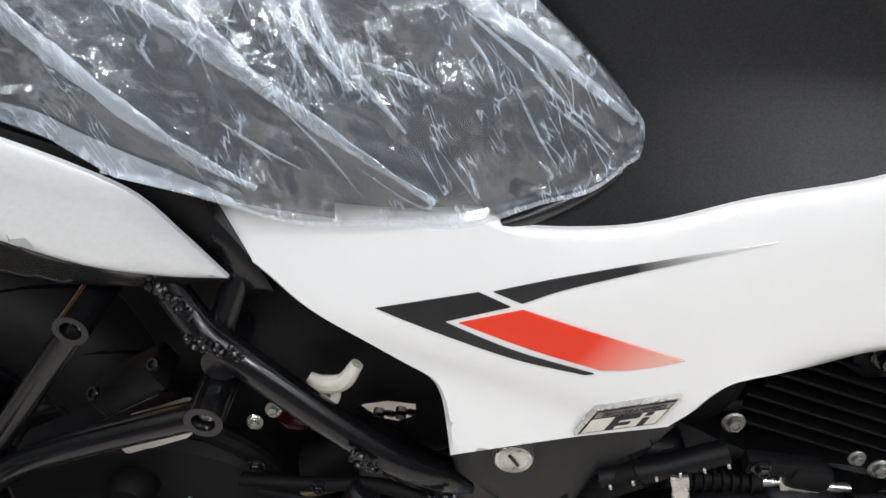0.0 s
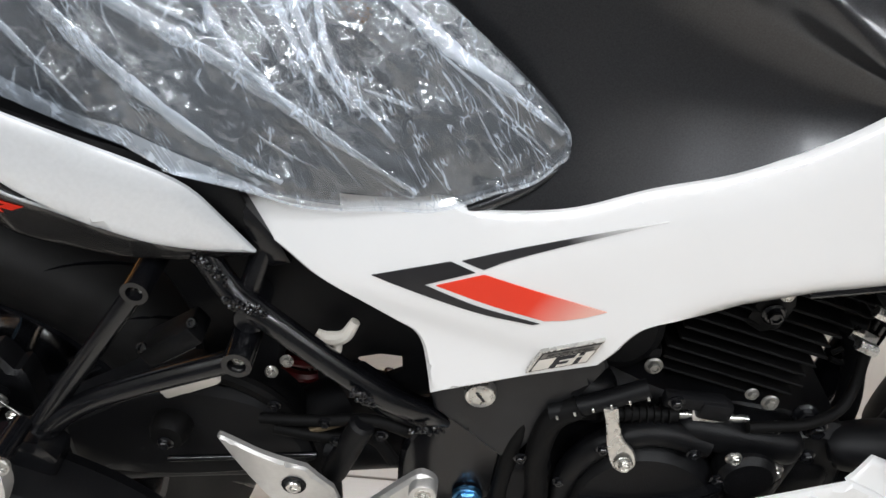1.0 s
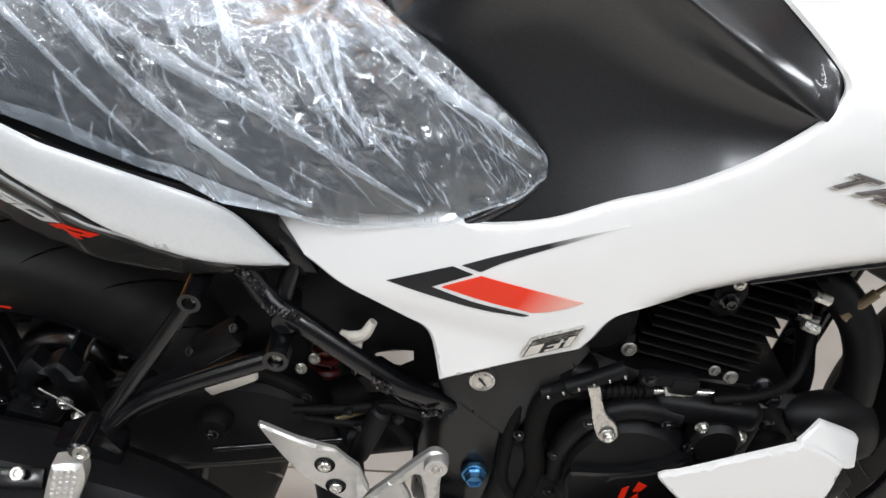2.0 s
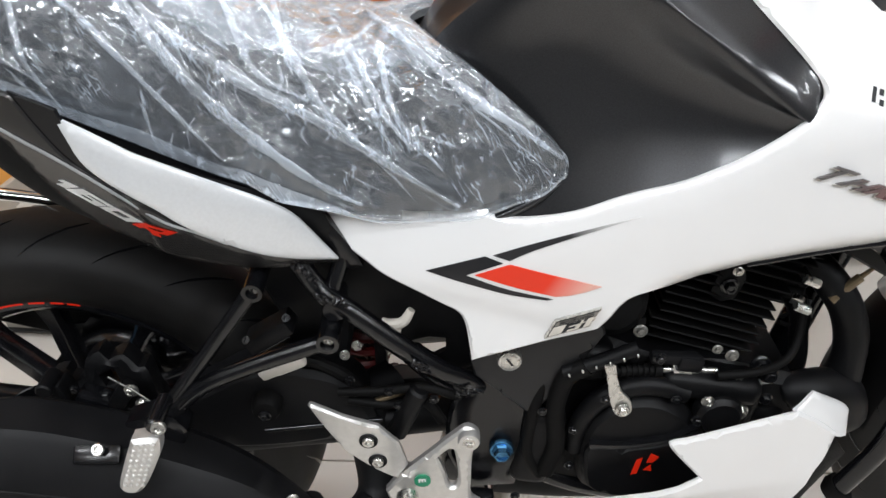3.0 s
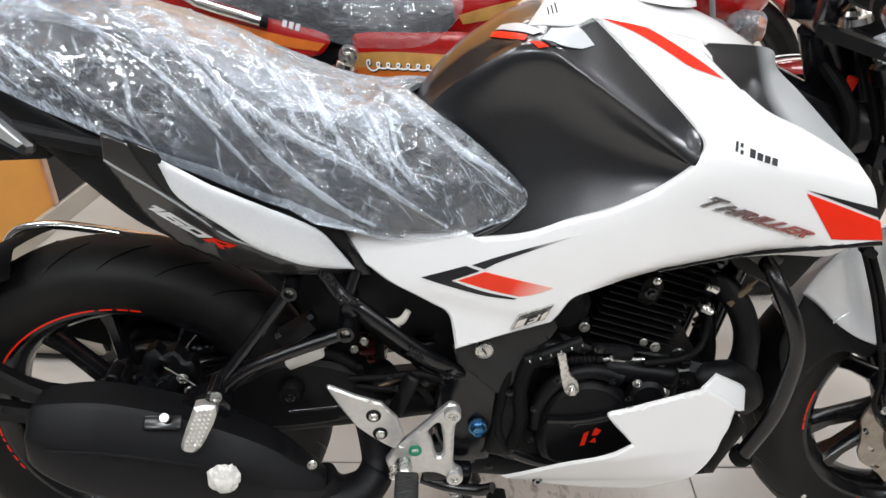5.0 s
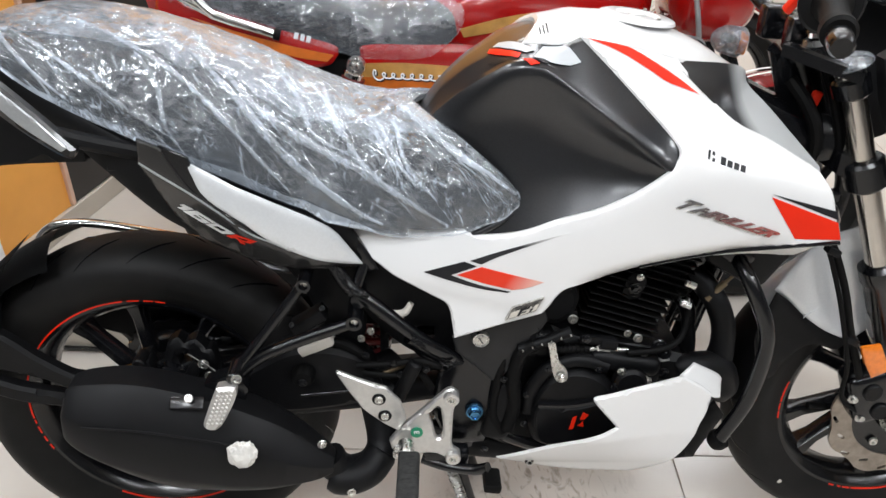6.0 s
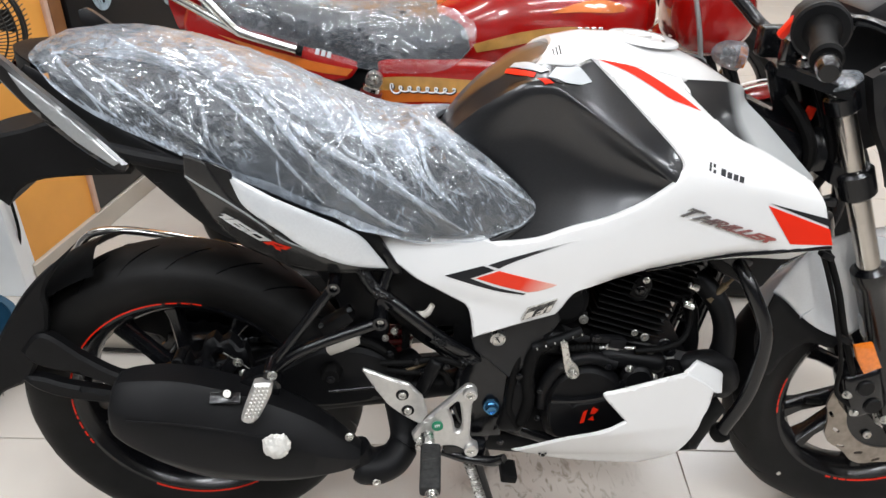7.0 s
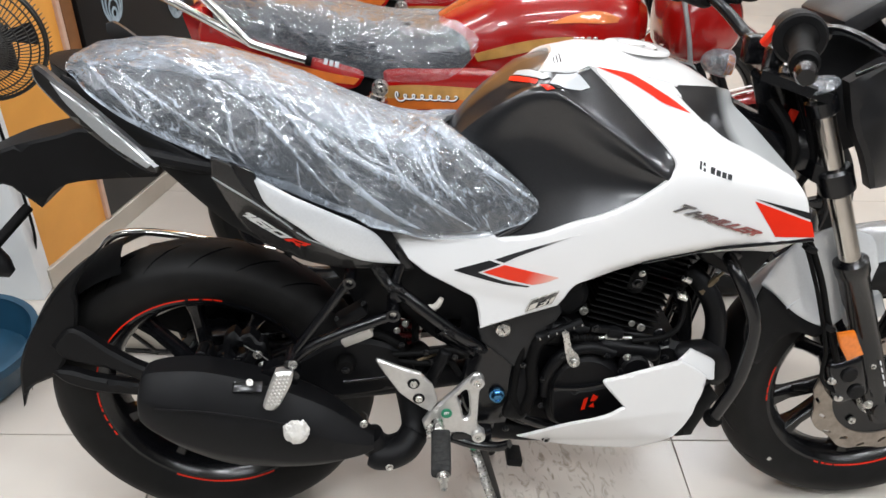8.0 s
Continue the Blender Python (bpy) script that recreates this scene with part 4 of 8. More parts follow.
# the maker's mark: a small sign of two shapes and a row of four plain blocks
for x, z, w, h in ((0.1660, 0.8358, 0.0026, 0.0105), (0.1722, 0.8375, 0.0030, 0.0042), (0.1716, 0.8303, 0.0030, 0.0042)):
    decal("maker_mark", [(x - w / 2, z - h / 2, 1), (x + w / 2, z - h / 2 - 0.25 * w, 1), (x + w / 2 + 0.18 * h, z + h / 2 - 0.25 * w, 1), (x - w / 2 + 0.18 * h, z + h / 2, 1)], BLACKD, shroud, label="black printed sign")
for k in range(4):
    x, z, h = 0.1832 + 0.0082 * k, 0.8302 - 0.00205 * k, 0.0088 if k == 0 else 0.0074
    w = 0.0060
    decal("maker_block", [(x - w / 2, z - 0.0044, 1), (x + w / 2, z - 0.0044 - 0.25 * w, 1), (x + w / 2 + 0.18 * h, z - 0.0044 + h - 0.25 * w, 1), (x - w / 2 + 0.18 * h, z - 0.0044 + h, 1)], BLACKD, shroud, label="black printed block")
# red accents
decal("decal", [(0.248, 0.789, 1), (0.334, 0.762, 1), (0.342, 0.7385, 1), (0.287, 0.7335, 1)], RED, shroud, label="red corner decal")
decal("decal", [(0.250, 0.7925, 1), (0.330, 0.777, 1), (0.334, 0.7655, 1)], BLACKD, shroud, label="black corner decal")
decal("decal", [(0.010, 0.9637, 1), (0.0535, 0.9555), (0.080, 0.947), (0.133, 0.918), (0.160, 0.900, 1), (0.120, 0.912), (0.097, 0.925), (0.055, 0.947)], RED, shroud, label="red flash decal under the tank top")
# black seam line along the lower edge and the small lower lip
part("lower_lip", panel([(0.12, 0.672, 1), (0.20, 0.693), (0.345, 0.735, 1), (0.335, 0.712), (0.315, 0.688, 1), (0.24, 0.674), (0.20, 0.668)], side(lambda x, z: shroud_y(x, 0.72) + 0.023 + 0.5 * (0.73 - z), 0), (0, 0.005, 0), 0.012), WHITE, bike, "white lower edge of the side panel")
seam = [side(shroud_y, 0.001)(x, z) for x, z in ((0.10, 0.6635), (0.20, 0.6945), (0.27, 0.716), (0.342, 0.7345))]
part("seam", tube(seam, 0.0028, 8, 14), BLACKM, shroud)

# dark wedge between tank cover and side panel; its silver end paints a reflection
WEDGE = gradient("black_to_silver_sheen", (0.006, 0.006, 0.007), (0.46, 0.47, 0.47), (0.196, -0.12, 0.885), (0.228, -0.11, 0.878), 0.32, 0.15)
WA = [(0.128, -0.092, 0.936), (0.165, -0.128, 0.902), (0.205, -0.158, 0.869), (0.25, -0.178, 0.850), (0.315, -0.198, 0.818)]
WC = [(0.140, -0.088, 0.935), (0.225, -0.085, 0.928), (0.243, -0.085, 0.902), (0.275, -0.105, 0.872), (0.330, -0.165, 0.812)]


def wedge_at(u, v, lift=0.0):
    a, b = catmull(WA, 41)[round(u * 40)], catmull(WC, 41)[round(u * 40)]
    p = a.lerp(b, v)
    p.z += -0.002 * math.sin(math.pi * v) + lift
    return p


part("wedge_panel", sheet(lambda u, v: wedge_at(u, v), 41, 9), WEDGE, bike, "dark wedge panel with a silver reflection in its colour")
part("wedge_panel", mirror(sheet(lambda u, v: wedge_at(u, v), 41, 9)), WEDGE, bike, "dark wedge panel with a silver reflection in its colour")
part("front_infill", join(sheet(lambda u, v: catmull(WC, 41)[round(u * 40)].lerp(Vector((0.27 + 0.06 * u, 0, 0.905 - 0.10 * u)), v) - Vector((0, 0, 0.004)), 41, 7),
                          mirror(sheet(lambda u, v: catmull(WC, 41)[round(u * 40)].lerp(Vector((0.27 + 0.06 * u, 0, 0.905 - 0.10 * u)), v) - Vector((0, 0, 0.004)), 41, 7))), PLASTIC, bike, "black plastic infill before the tank")

# decals on the tank's shoulder, laid over (x, y)
def tank_top(x, y):
    u = (x - TX[0]) / (TX[-1] - TX[0])
    lo, hi = 0.0, 0.5
    for _ in range(18):
        mid = (lo + hi) / 2
        if -tank_sheet(u, mid).y < -y:
            lo = mid
        else:
            hi = mid
    p = tank_sheet(u, lo)
    return Vector((x, y - 0.0016, p.z + 0.0022))


for pts, mt, lb in (([(-0.0480, -0.0820, 1), (-0.0201, -0.0891, 1), (0.0005, -0.1094, 1), (-0.0140, -0.1126, 1), (-0.0386, -0.1105, 1), (-0.0620, -0.1000, 1)], DECALG, "pale grey arrow decal on the tank"),
                    ([(-0.1031, -0.0293, 1), (-0.0761, -0.0617), (-0.0582, -0.0858, 1), (-0.0705, -0.0862, 1), (-0.0935, -0.0603), (-0.1110, -0.0330, 1)], DECALG, "pale grey sweep decal on the tank"),
                    ([(-0.1150, -0.0330, 1), (-0.0940, -0.0640), (-0.0772, -0.0843, 1), (-0.0819, -0.0931, 1), (-0.0990, -0.0720), (-0.1185, -0.0430, 1)], RED, "red sweep decal on the tank"),
                    ([(-0.0662, -0.1020, 1), (-0.0546, -0.1122, 1), (-0.0667, -0.1118, 1), (-0.0775, -0.0993, 1)], RED, "short red decal on the tank"),
                    ([(-0.0600, -0.1030, 1), (-0.0505, -0.1118, 1), (-0.0420, -0.1118, 1), (-0.0500, -0.1060, 1)], BLACKD, "short black decal on the tank")):
    part("decal", panel(pts, tank_top, (0, 0.0008, -0.0008), 0.004, 0.0002, 0), mt, bike, lb)
for k in range(9):
    p = Vector((-0.1199, -0.0640)).lerp(Vector((-0.0915, -0.0820)), k / 8)
    q = Vector((-0.1118, -0.0844)).lerp(Vector((-0.0857, -0.1024)), k / 8)
    q = p.lerp(q, 0.62)
    part("vent_slot", panel([(p[0], p[1], 1), (p[0] + 0.0016, p[1] - 0.0008, 1), (q[0] + 0.0016, q[1] - 0.0008, 1), (q[0], q[1], 1)], tank_top, (0, 0.0006, -0.0006), 0.004, 0.0001, 0), BLACKD, bike)
# small printing on the white tank top
for k in range(3):
    part("printed_mark", panel([(-0.050 + 0.005 * k, -0.064, 1), (-0.050 + 0.005 * k, -0.048 + 0.004 * k, 1), (-0.0482 + 0.005 * k, -0.048 + 0.004 * k, 1), (-0.0482 + 0.005 * k, -0.064, 1)], lambda x, y: Vector((x, y, top_z(x, y) + 0.0012)), (0, 0, -0.0006), 0.006, 0.0001, 0), BLACKD, top)

# ---- tail ----
def tail_y(x, z):
    y = -0.13 + 0.34 * (x + 0.295) if x > -0.46 else -0.186 - 0.05 * (x + 0.46)
    return y


def tail_in(x, z):
    return tail_y(x, z) + 0.004


TAIL_CREASE = ((-0.60, 0.832), (-0.576, 0.8115), (-0.557, 0.798), (-0.519, 0.7725), (-0.480, 0.743), (-0.446, 0.7125), (-0.420, 0.6946), (-0.39, 0.672), (-0.35, 0.652), (-0.293, 0.637))


def tail_pan(x, z):
    """The grey panel: two facets that meet in a crease, the lower one turned in."""
    zc = float(np.interp(x, [c[0] for c in TAIL_CREASE], [c[1] for c in TAIL_CREASE]))
    return tail_y(x, z) + 0.004 + 0.45 * soft(zc - z, 0.004)


TAILDK = [(-0.577, 0.846, 1), (-0.578, 0.823), (-0.5785, 0.809), (-0.569, 0.774), (-0.559, 0.742), (-0.546, 0.714), (-0.533, 0.693), (-0.504, 0.677), (-0.466, 0.6635), (-0.419, 0.645), (-0.369, 0.634), (-0.297, 0.631, 1),
          (-0.300, 0.640), (-0.345, 0.660), (-0.408, 0.690), (-0.4306, 0.7055), (-0.465, 0.738), (-0.5015, 0.764), (-0.518, 0.780), (-0.535, 0.808), (-0.548, 0.834, 1)]
tailp = part("tail_panel", panel(TAILDK, side(tail_pan), (0, 0.006, 0), 0.007, 0.0015, 0.002), TAILG, bike, "dark metallic grey tail panel with white and red numbers")
TAILW = [(-0.518, 0.815, 1), (-0.494, 0.802), (-0.468, 0.787), (-0.4484, 0.7747), (-0.4288, 0.762), (-0.398, 0.742), (-0.3656, 0.7215), (-0.336, 0.699), (-0.315, 0.670), (-0.2955, 0.6385, 1), (-0.328, 0.646), (-0.366, 0.660), (-0.404, 0.685),
         (-0.430, 0.707), (-0.454, 0.733), (-0.485, 0.7565), (-0.502, 0.7745), (-0.510, 0.793)]
part("tail_insert", panel(TAILW, side(lambda x, z: tail_y(x, z) - 0.001 + 0.16 * soft(z - (0.715 - 0.55 * (x + 0.40)), 0.01)), (0, 0.006, 0), 0.009), INSERT, bike, "pearl silver-white tail insert")
# a thin silver tube stands in for the highlight along the crease
part("crease_highlight", tube([side(tail_pan, 0.0006)(x, z) for x, z in ((-0.578, 0.8135), (-0.557, 0.7985), (-0.519, 0.773), (-0.480, 0.7435), (-0.446, 0.713), (-0.420, 0.695), (-0.395, 0.676))], [0.0012, 0.0016, 0.0015, 0.0014, 0.0013, 0.0012, 0.0006], 8, 40), SILVERP, tailp, "silver line for the highlight along the crease")
# wide block figures: outline and hole in a unit box, and the box on the panel
SQ = [(0, 0, 1), (1, 0, 1), (1, 1, 1), (0, 1, 1)]
FIGURES = (([(0.40, 0, 1), (1, 0, 1), (1, 1, 1), (0, 1, 1), (0, 0.62, 1), (0.40, 0.62, 1)], [], (-0.548, 0.7447), (-0.5353, 0.7378), (-0.5314, 0.7499), WHITED),
           ([(0, 0, 1), (1, 0, 1), (1, 0.60, 1), (0.34, 0.60, 1), (0.34, 0.74, 1), (1, 0.74, 1), (1, 1, 1), (0, 1, 1)], [[(0.34, 0.24, 1), (0.70, 0.24, 1), (0.70, 0.42, 1), (0.34, 0.42, 1)]], (-0.5364, 0.7367), (-0.5118, 0.7192), (-0.5147, 0.7416), WHITED),
           (SQ, [[(0.26, 0.28, 1), (0.74, 0.28, 1), (0.74, 0.72, 1), (0.26, 0.72, 1)]], (-0.5088, 0.7182), (-0.485, 0.7042), (-0.489, 0.7234), WHITED),
           ([(0, 0, 1), (0.26, 0, 1), (0.26, 0.34, 1), (0.42, 0.34, 1), (0.72, 0, 1), (1, 0, 1), (0.72, 0.36, 1), (1, 0.42, 1), (1, 1, 1), (0, 1, 1)], [[(0.26, 0.56, 1), (0.72, 0.56, 1), (0.72, 0.78, 1), (0.26, 0.78, 1)]], (-0.4803, 0.7018), (-0.4540, 0.6895), (-0.4632, 0.7091), RED))
for outline, holes, o, a, b, mt in FIGURES:
    o, a, b = Vector(o), Vector(a), Vector(b)

    def boxed(q):
        p = o + (a - o) * q[0] + (b - o) * q[1]
        return (p[0], p[1], 1)
    part("figure", panel([boxed(q) for q in outline], side(tail_pan, 0.0012), (0, 0.0008, 0), 0.006, 0.0002, 0, holes=[[boxed(q) for q in h] for h in holes]), mt, tailp, "white block figure" if mt is WHITED else "red block letter")
# black channel between the grey panel and the white insert
part("channel", panel([(-0.552, 0.838, 1), (-0.515, 0.822, 1), (-0.505, 0.790), (-0.485, 0.754), (-0.452, 0.729), (-0.428, 0.704), (-0.400, 0.680), (-0.345, 0.652, 1), (-0.360, 0.650, 1), (-0.414, 0.686), (-0.434, 0.704), (-0.468, 0.738), (-0.505, 0.765), (-0.538, 0.808)], side(lambda x, z: tail_y(x, z) + 0.0065), (0, 0.004, 0), 0.010, 0.001, 0.001), BLACKM, bike, "black channel beside the white insert")

# black cowl under the seat, from the white panel back to the tail lamp
for sgn in (1, -1):
    cowl = panel([(-0.80, 0.950, 1), (-0.778, 0.938), (-0.73, 0.898), (-0.60, 0.826), (-0.46, 0.760), (-0.36, 0.716), (-0.31, 0.695, 1), (-0.290, 0.640, 1), (-0.33, 0.668), (-0.37, 0.700), (-0.45, 0.735), (-0.52, 0.690, 1), (-0.565, 0.715), (-0.61, 0.755), (-0.70, 0.84), (-0.775, 0.895), (-0.812, 0.93)],
                 side(lambda x, z: float(np.interp(x, (-0.81, -0.60, -0.45, -0.29), (-0.105, -0.140, -0.148, -0.118)))), (0, 0.006, 0), 0.014)
    part("tail_cowl", cowl if sgn > 0 else mirror(cowl), PLASTIC, bike, "black plastic tail cowl")
part("tail_end", sheet(lambda u, v: Vector((-0.800 - 0.055 * math.sin(math.pi * v), -0.088 + 0.176 * v, 0.948 - 0.055 * u + 0.008 * math.sin(math.pi * v))), 8, 14), PLASTIC, bike, "black tail end")
part("tail_top", sheet(lambda u, v: Vector((-0.800 - 0.055 * math.sin(math.pi * v) * (1 - u) + 0.05 * u, -0.087 + 0.174 * v, 0.949 + 0.004 * u + 0.008 * math.sin(math.pi * v))), 6, 14), PLASTIC, bike, "grey top of the tail")
part("tail_lamp", sheet(lambda u, v: Vector((-0.802 - 0.060 * math.sin(math.pi * v), -0.085 + 0.17 * v, 0.930 - 0.030 * u)), 6, 14), material("dark_red_lens", (0.10, 0.004, 0.004), 0.15, coat=0.8), bike, "dark red tail lamp")
# grab rails
for sgn in (1, -1):
    gr0 = panel([(-0.816, 0.976, 1), (-0.80, 0.976), (-0.76, 0.940), (-0.70, 0.880), (-0.655, 0.830, 1), (-0.668, 0.818), (-0.72, 0.855), (-0.785, 0.92), (-0.814, 0.955)], side(lambda x, z: -0.178 + 0.28 * soft(-0.775 - x, 0.01)), (0, 0.016, 0), 0.008, 0.005, 0.005)
    rail = part("grab_rail", gr0 if sgn > 0 else mirror(gr0), GREYP, bike, "dark grey pillion grab rail with a silver face")
    face = panel([(-0.788, 0.958, 1), (-0.757, 0.932), (-0.70, 0.875), (-0.664, 0.834, 1), (-0.672, 0.829, 1), (-0.72, 0.868), (-0.768, 0.924)], side(lambda x, z: -0.1805 + 0.28 * soft(-0.775 - x, 0.01)), (0, 0.003, 0), 0.008, 0.001, 0.001)
    part("rail_face", face if sgn > 0 else mirror(face), SILVERP, rail)
    a, b = (-0.675, -0.165, 0.835), (-0.62, -0.12, 0.83)
    pts = [Vector((-0.69, -0.163, 0.848)), Vector((-0.64, -0.15, 0.83)), Vector((-0.56, -0.12, 0.80))]
    g2 = tube(pts, 0.012, 10, 10)
    part("rail_mount", g2 if sgn > 0 else mirror(g2), PLASTIC, bike)
# plate holder and rear indicator
holder = [(-0.70, 0.815, 1), (-0.80, 0.848), (-0.85, 0.838), (-0.95, 0.811), (-1.05, 0.76), (-1.06, 0.72, 1), (-0.962, 0.752), (-0.93, 0.735), (-0.901, 0.709, 1), (-0.88, 0.735), (-0.851, 0.752), (-0.80, 0.760), (-0.70, 0.765, 1)]
part("plate_holder", panel(holder, side(lambda x, z: -0.055), (0, 0.11, 0), 0.02, 0.004, 0.005), PLASTIC, bike, "black plastic rear plate holder")
ind = part("rear_indicator", tube([(-0.985, -0.12, 0.690), (-0.975, -0.125, 0.670), (-0.95, -0.13, 0.640), (-0.935, -0.13, 0.625)], [0.008, 0.022, 0.020, 0.008], 12, 12), PLASTIC, bike, "black rear indicator")
part("stalk", bar((-0.93, -0.04, 0.705), (-0.965, -0.115, 0.665), 0.009), RUBBER, ind)
for k in range(4):
    part("printed_mark", box((-0.972 + 0.006 * k, -0.0565, 0.7985 + 0.003 * k), (0.004, 0.001, 0.007), (0, -20, 0), 0.0003, 1), CREAM, bike)

# ---- tyre hugger with its arms ----
hub = Vector(RC)
def hug(u, v):
    a = radians(112 + 62 * u)
    w = 0.078 - 0.012 * u
    y = -w + 2 * w * v
    r = 0.343 + 0.016 * u - 0.030 * (2 * v - 1) ** 2
    return hub + Vector((math.cos(a) * r, y, math.sin(a) * r))


def solid(bm, t=0.004):
    bmesh.ops.solidify(bm, geom=bm.faces[:], thickness=t)
    bmesh.ops.recalc_face_normals(bm, faces=bm.faces)
    return bm


hugger = part("rear_hugger", solid(sheet(hug, 30, 14)), PLASTIC, bike, "black plastic rear tyre hugger")
part("cheek", panel([(-0.795, 0.658, 1), (-0.880, 0.580), (-0.947, 0.494), (-0.988, 0.412), (-1.002, 0.318, 1), (-0.980, 0.362), (-0.937, 0.383, 1), (-0.912, 0.412), (-0.878, 0.480), (-0.866, 0.53), (-0.858, 0.580)], side(lambda x, z: -0.088 + 0.05 * (x + 0.9)), (0, 0.012, 0), 0.014, 0.004, 0.005), PLASTIC, hugger)
part("arm", panel([(-0.925, 0.455, 1), (-0.880, 0.492), (-0.82, 0.445), (-0.77, 0.412), (-0.70, 0.385, 1), (-0.70, 0.355, 1), (-0.77, 0.376), (-0.82, 0.402), (-0.90, 0.425)], side(lambda x, z: -0.095 - 0.03 * (x + 0.9)), (0, 0.02, 0), 0.014, 0.005, 0.006), PLASTIC, hugger)
part("arm", panel([(-0.940, 0.402, 1), (-0.90, 0.400), (-0.85, 0.384), (-0.74, 0.366, 1), (-0.74, 0.342, 1), (-0.85, 0.352), (-0.91, 0.372)], side(lambda x, z: -0.095 - 0.03 * (x + 0.9)), (0, 0.02, 0), 0.014, 0.005, 0.006), PLASTIC, hugger)
part("guard_rail", tube([(-0.905, 0.14, 0.50), (-0.895, 0.14, 0.535), (-0.866, 0.14, 0.563), (-0.815, 0.14, 0.570), (-0.76, 0.14, 0.565), (-0.67, 0.14, 0.548), (-0.55, 0.13, 0.53)], 0.009, 12, 40), CHROME, bike, "chrome guard rail over the far side of the wheel")

# ---- silencer ----
MX = [(-0.735, 0.392, 0.462), (-0.728, 0.372, 0.474), (-0.70, 0.343, 0.481), (-0.645, 0.307, 0.482), (-0.587, 0.282, 0.470), (-0.52, 0.274, 0.447), (-0.448, 0.273, 0.412), (-0.40, 0.279, 0.377), (-0.365, 0.288, 0.345), (-0.345, 0.298, 0.326)]
MXC = catmull(MX, 46)
rings = []
for k, q in enumerate(MXC):
    h, zc = (q.z - q.y) / 2, (q.z + q.y) / 2
    w = 0.054 * min(1, (h / 0.08)) ** 0.6
    yc = -0.195 + 0.05 * soft(q.x + 0.45, 0.03)
    ring = []
    # flat side, a chamfer above and below it, rounded edges
    shape = [(-1.0, -0.42), (-1.0, 0.30), (-0.93, 0.42), (-0.45, 0.93), (-0.30, 1.0), (0.55, 1.0), (0.85, 0.85), (1.0, 0.5), (1.0, -0.5), (0.8, -0.9), (0.5, -1.0), (-0.25, -1.0), (-0.42, -0.94), (-0.95, -0.52)]
    for cy, cz in shape:
        y, z = yc + w * cy, zc + h * cz
        ring.append(Vector((q.x + 0.10 * (z - zc), y, z)))
    rings.append(ring)
muffler = part("silencer", rings_bm(rings), MATTE, bike, "matt black exhaust silencer", 24)
part("heat_shield_edge", tube([(-0.700, -0.246, 0.432), (-0.62, -0.250, 0.428), (-0.54, -0.249, 0.412), (-0.45, -0.240, 0.382)], 0.0015, 8, 16), MATTE, muffler)
socket(muffler, (-0.545, -0.228, 0.470), (0.1, -0.7, 0.7), 0.0065, STEEL)
part("bracket", box((-0.55, -0.224, 0.458), (0.05, 0.02, 0.008), (40, 0, 0)), BLACKM, muffler)
bolt(muffler, (-0.362, -0.198, 0.355), (0.3, -1, 0.2), 0.006)
# crumpled tape ball over the outlet mark
bm = bmesh.new()
bmesh.ops.create_icosphere(bm, subdivisions=4, radius=0.0215)
for v in bm.verts:
    n = noise.noise(v.co * 90) * 0.004 + noise.noise(v.co * 220) * 0.0022
    v.co = v.co * (1 + n / 0.0215)
    v.co.y *= 0.55
    if v.co.z > 0.010:
        v.co.z += 0.009 * abs(noise.noise(v.co * 120))
bmesh.ops.transform(bm, matrix=Matrix.Translation((-0.470, -0.258, 0.390)), verts=bm.verts)
part("tape_cover", bm, WRAP, muffler, "crumpled white plastic cover", 0)
# link pipe from the engine to the silencer
part("link_pipe", tube([(-0.355, -0.180, 0.315), (-0.345, -0.178, 0.292), (-0.322, -0.172, 0.275), (-0.288, -0.158, 0.277), (-0.270, -0.130, 0.295), (-0.275, -0.10, 0.34), (-0.285, -0.08, 0.39), (-0.25, -0.05, 0.40)], [0.026, 0.026, 0.026, 0.026, 0.027, 0.030, 0.032, 0.03], 18, 44), MATTE, bike, "matt black link pipe")
part("pipe_cover", tube([(-0.350, -0.186, 0.276), (-0.344, -0.187, 0.275), (-0.318, -0.184, 0.272), (-0.290, -0.172, 0.278), (-0.272, -0.152, 0.292), (-0.268, -0.148, 0.297)], [0.018, 0.027, 0.028, 0.028, 0.027, 0.018], 18, 24), MATTE, bike, "matt black clamp cover over the pipe joint")
for p in ((-0.318, -0.210, 0.266), (-0.276, -0.182, 0.282)):
    socket(bike, p, (0.1, -1, 0.15), 0.0070)

# ---- pillion step hanger, tubes and frame ----
def rod(name, pts, r, mat=BLACKM, parent=bike, sm=0, label=""):
    return part(name, tube(pts, r, 16, sm), mat, parent, label)


rod("hanger_tube", [(-0.381, -0.147, 0.616), (-0.505, -0.165, 0.450)], 0.0085)
rod("hanger_tube", [(-0.314, -0.157, 0.553), (-0.40, -0.160, 0.520), (-0.455, -0.163, 0.492), (-0.508, -0.166, 0.440)], 0.0098, sm=20)
for p, r in (((-0.380, -0.150, 0.619), 0.0105), ((-0.308, -0.160, 0.561), 0.0120)):
    lug = part("lug", lathe([(r * 0.62, 0.012), (r, 0.012), (r, -0.05), (r * 0.62, -0.05)], p, (0, -1, 0), 28), BLACKM, bike)
    socket(lug, (p[0], p[1] - 0.002, p[2]), (0, -1, 0), r * 0.5)
part("hanger_plate", panel([(-0.535, 0.46, 1), (-0.49, 0.475), (-0.47, 0.45, 1), (-0.485, 0.415), (-0.53, 0.42, 1)], side(lambda x, z: -0.185), (0, 0.03, 0), 0.02), BLACKM, bike)
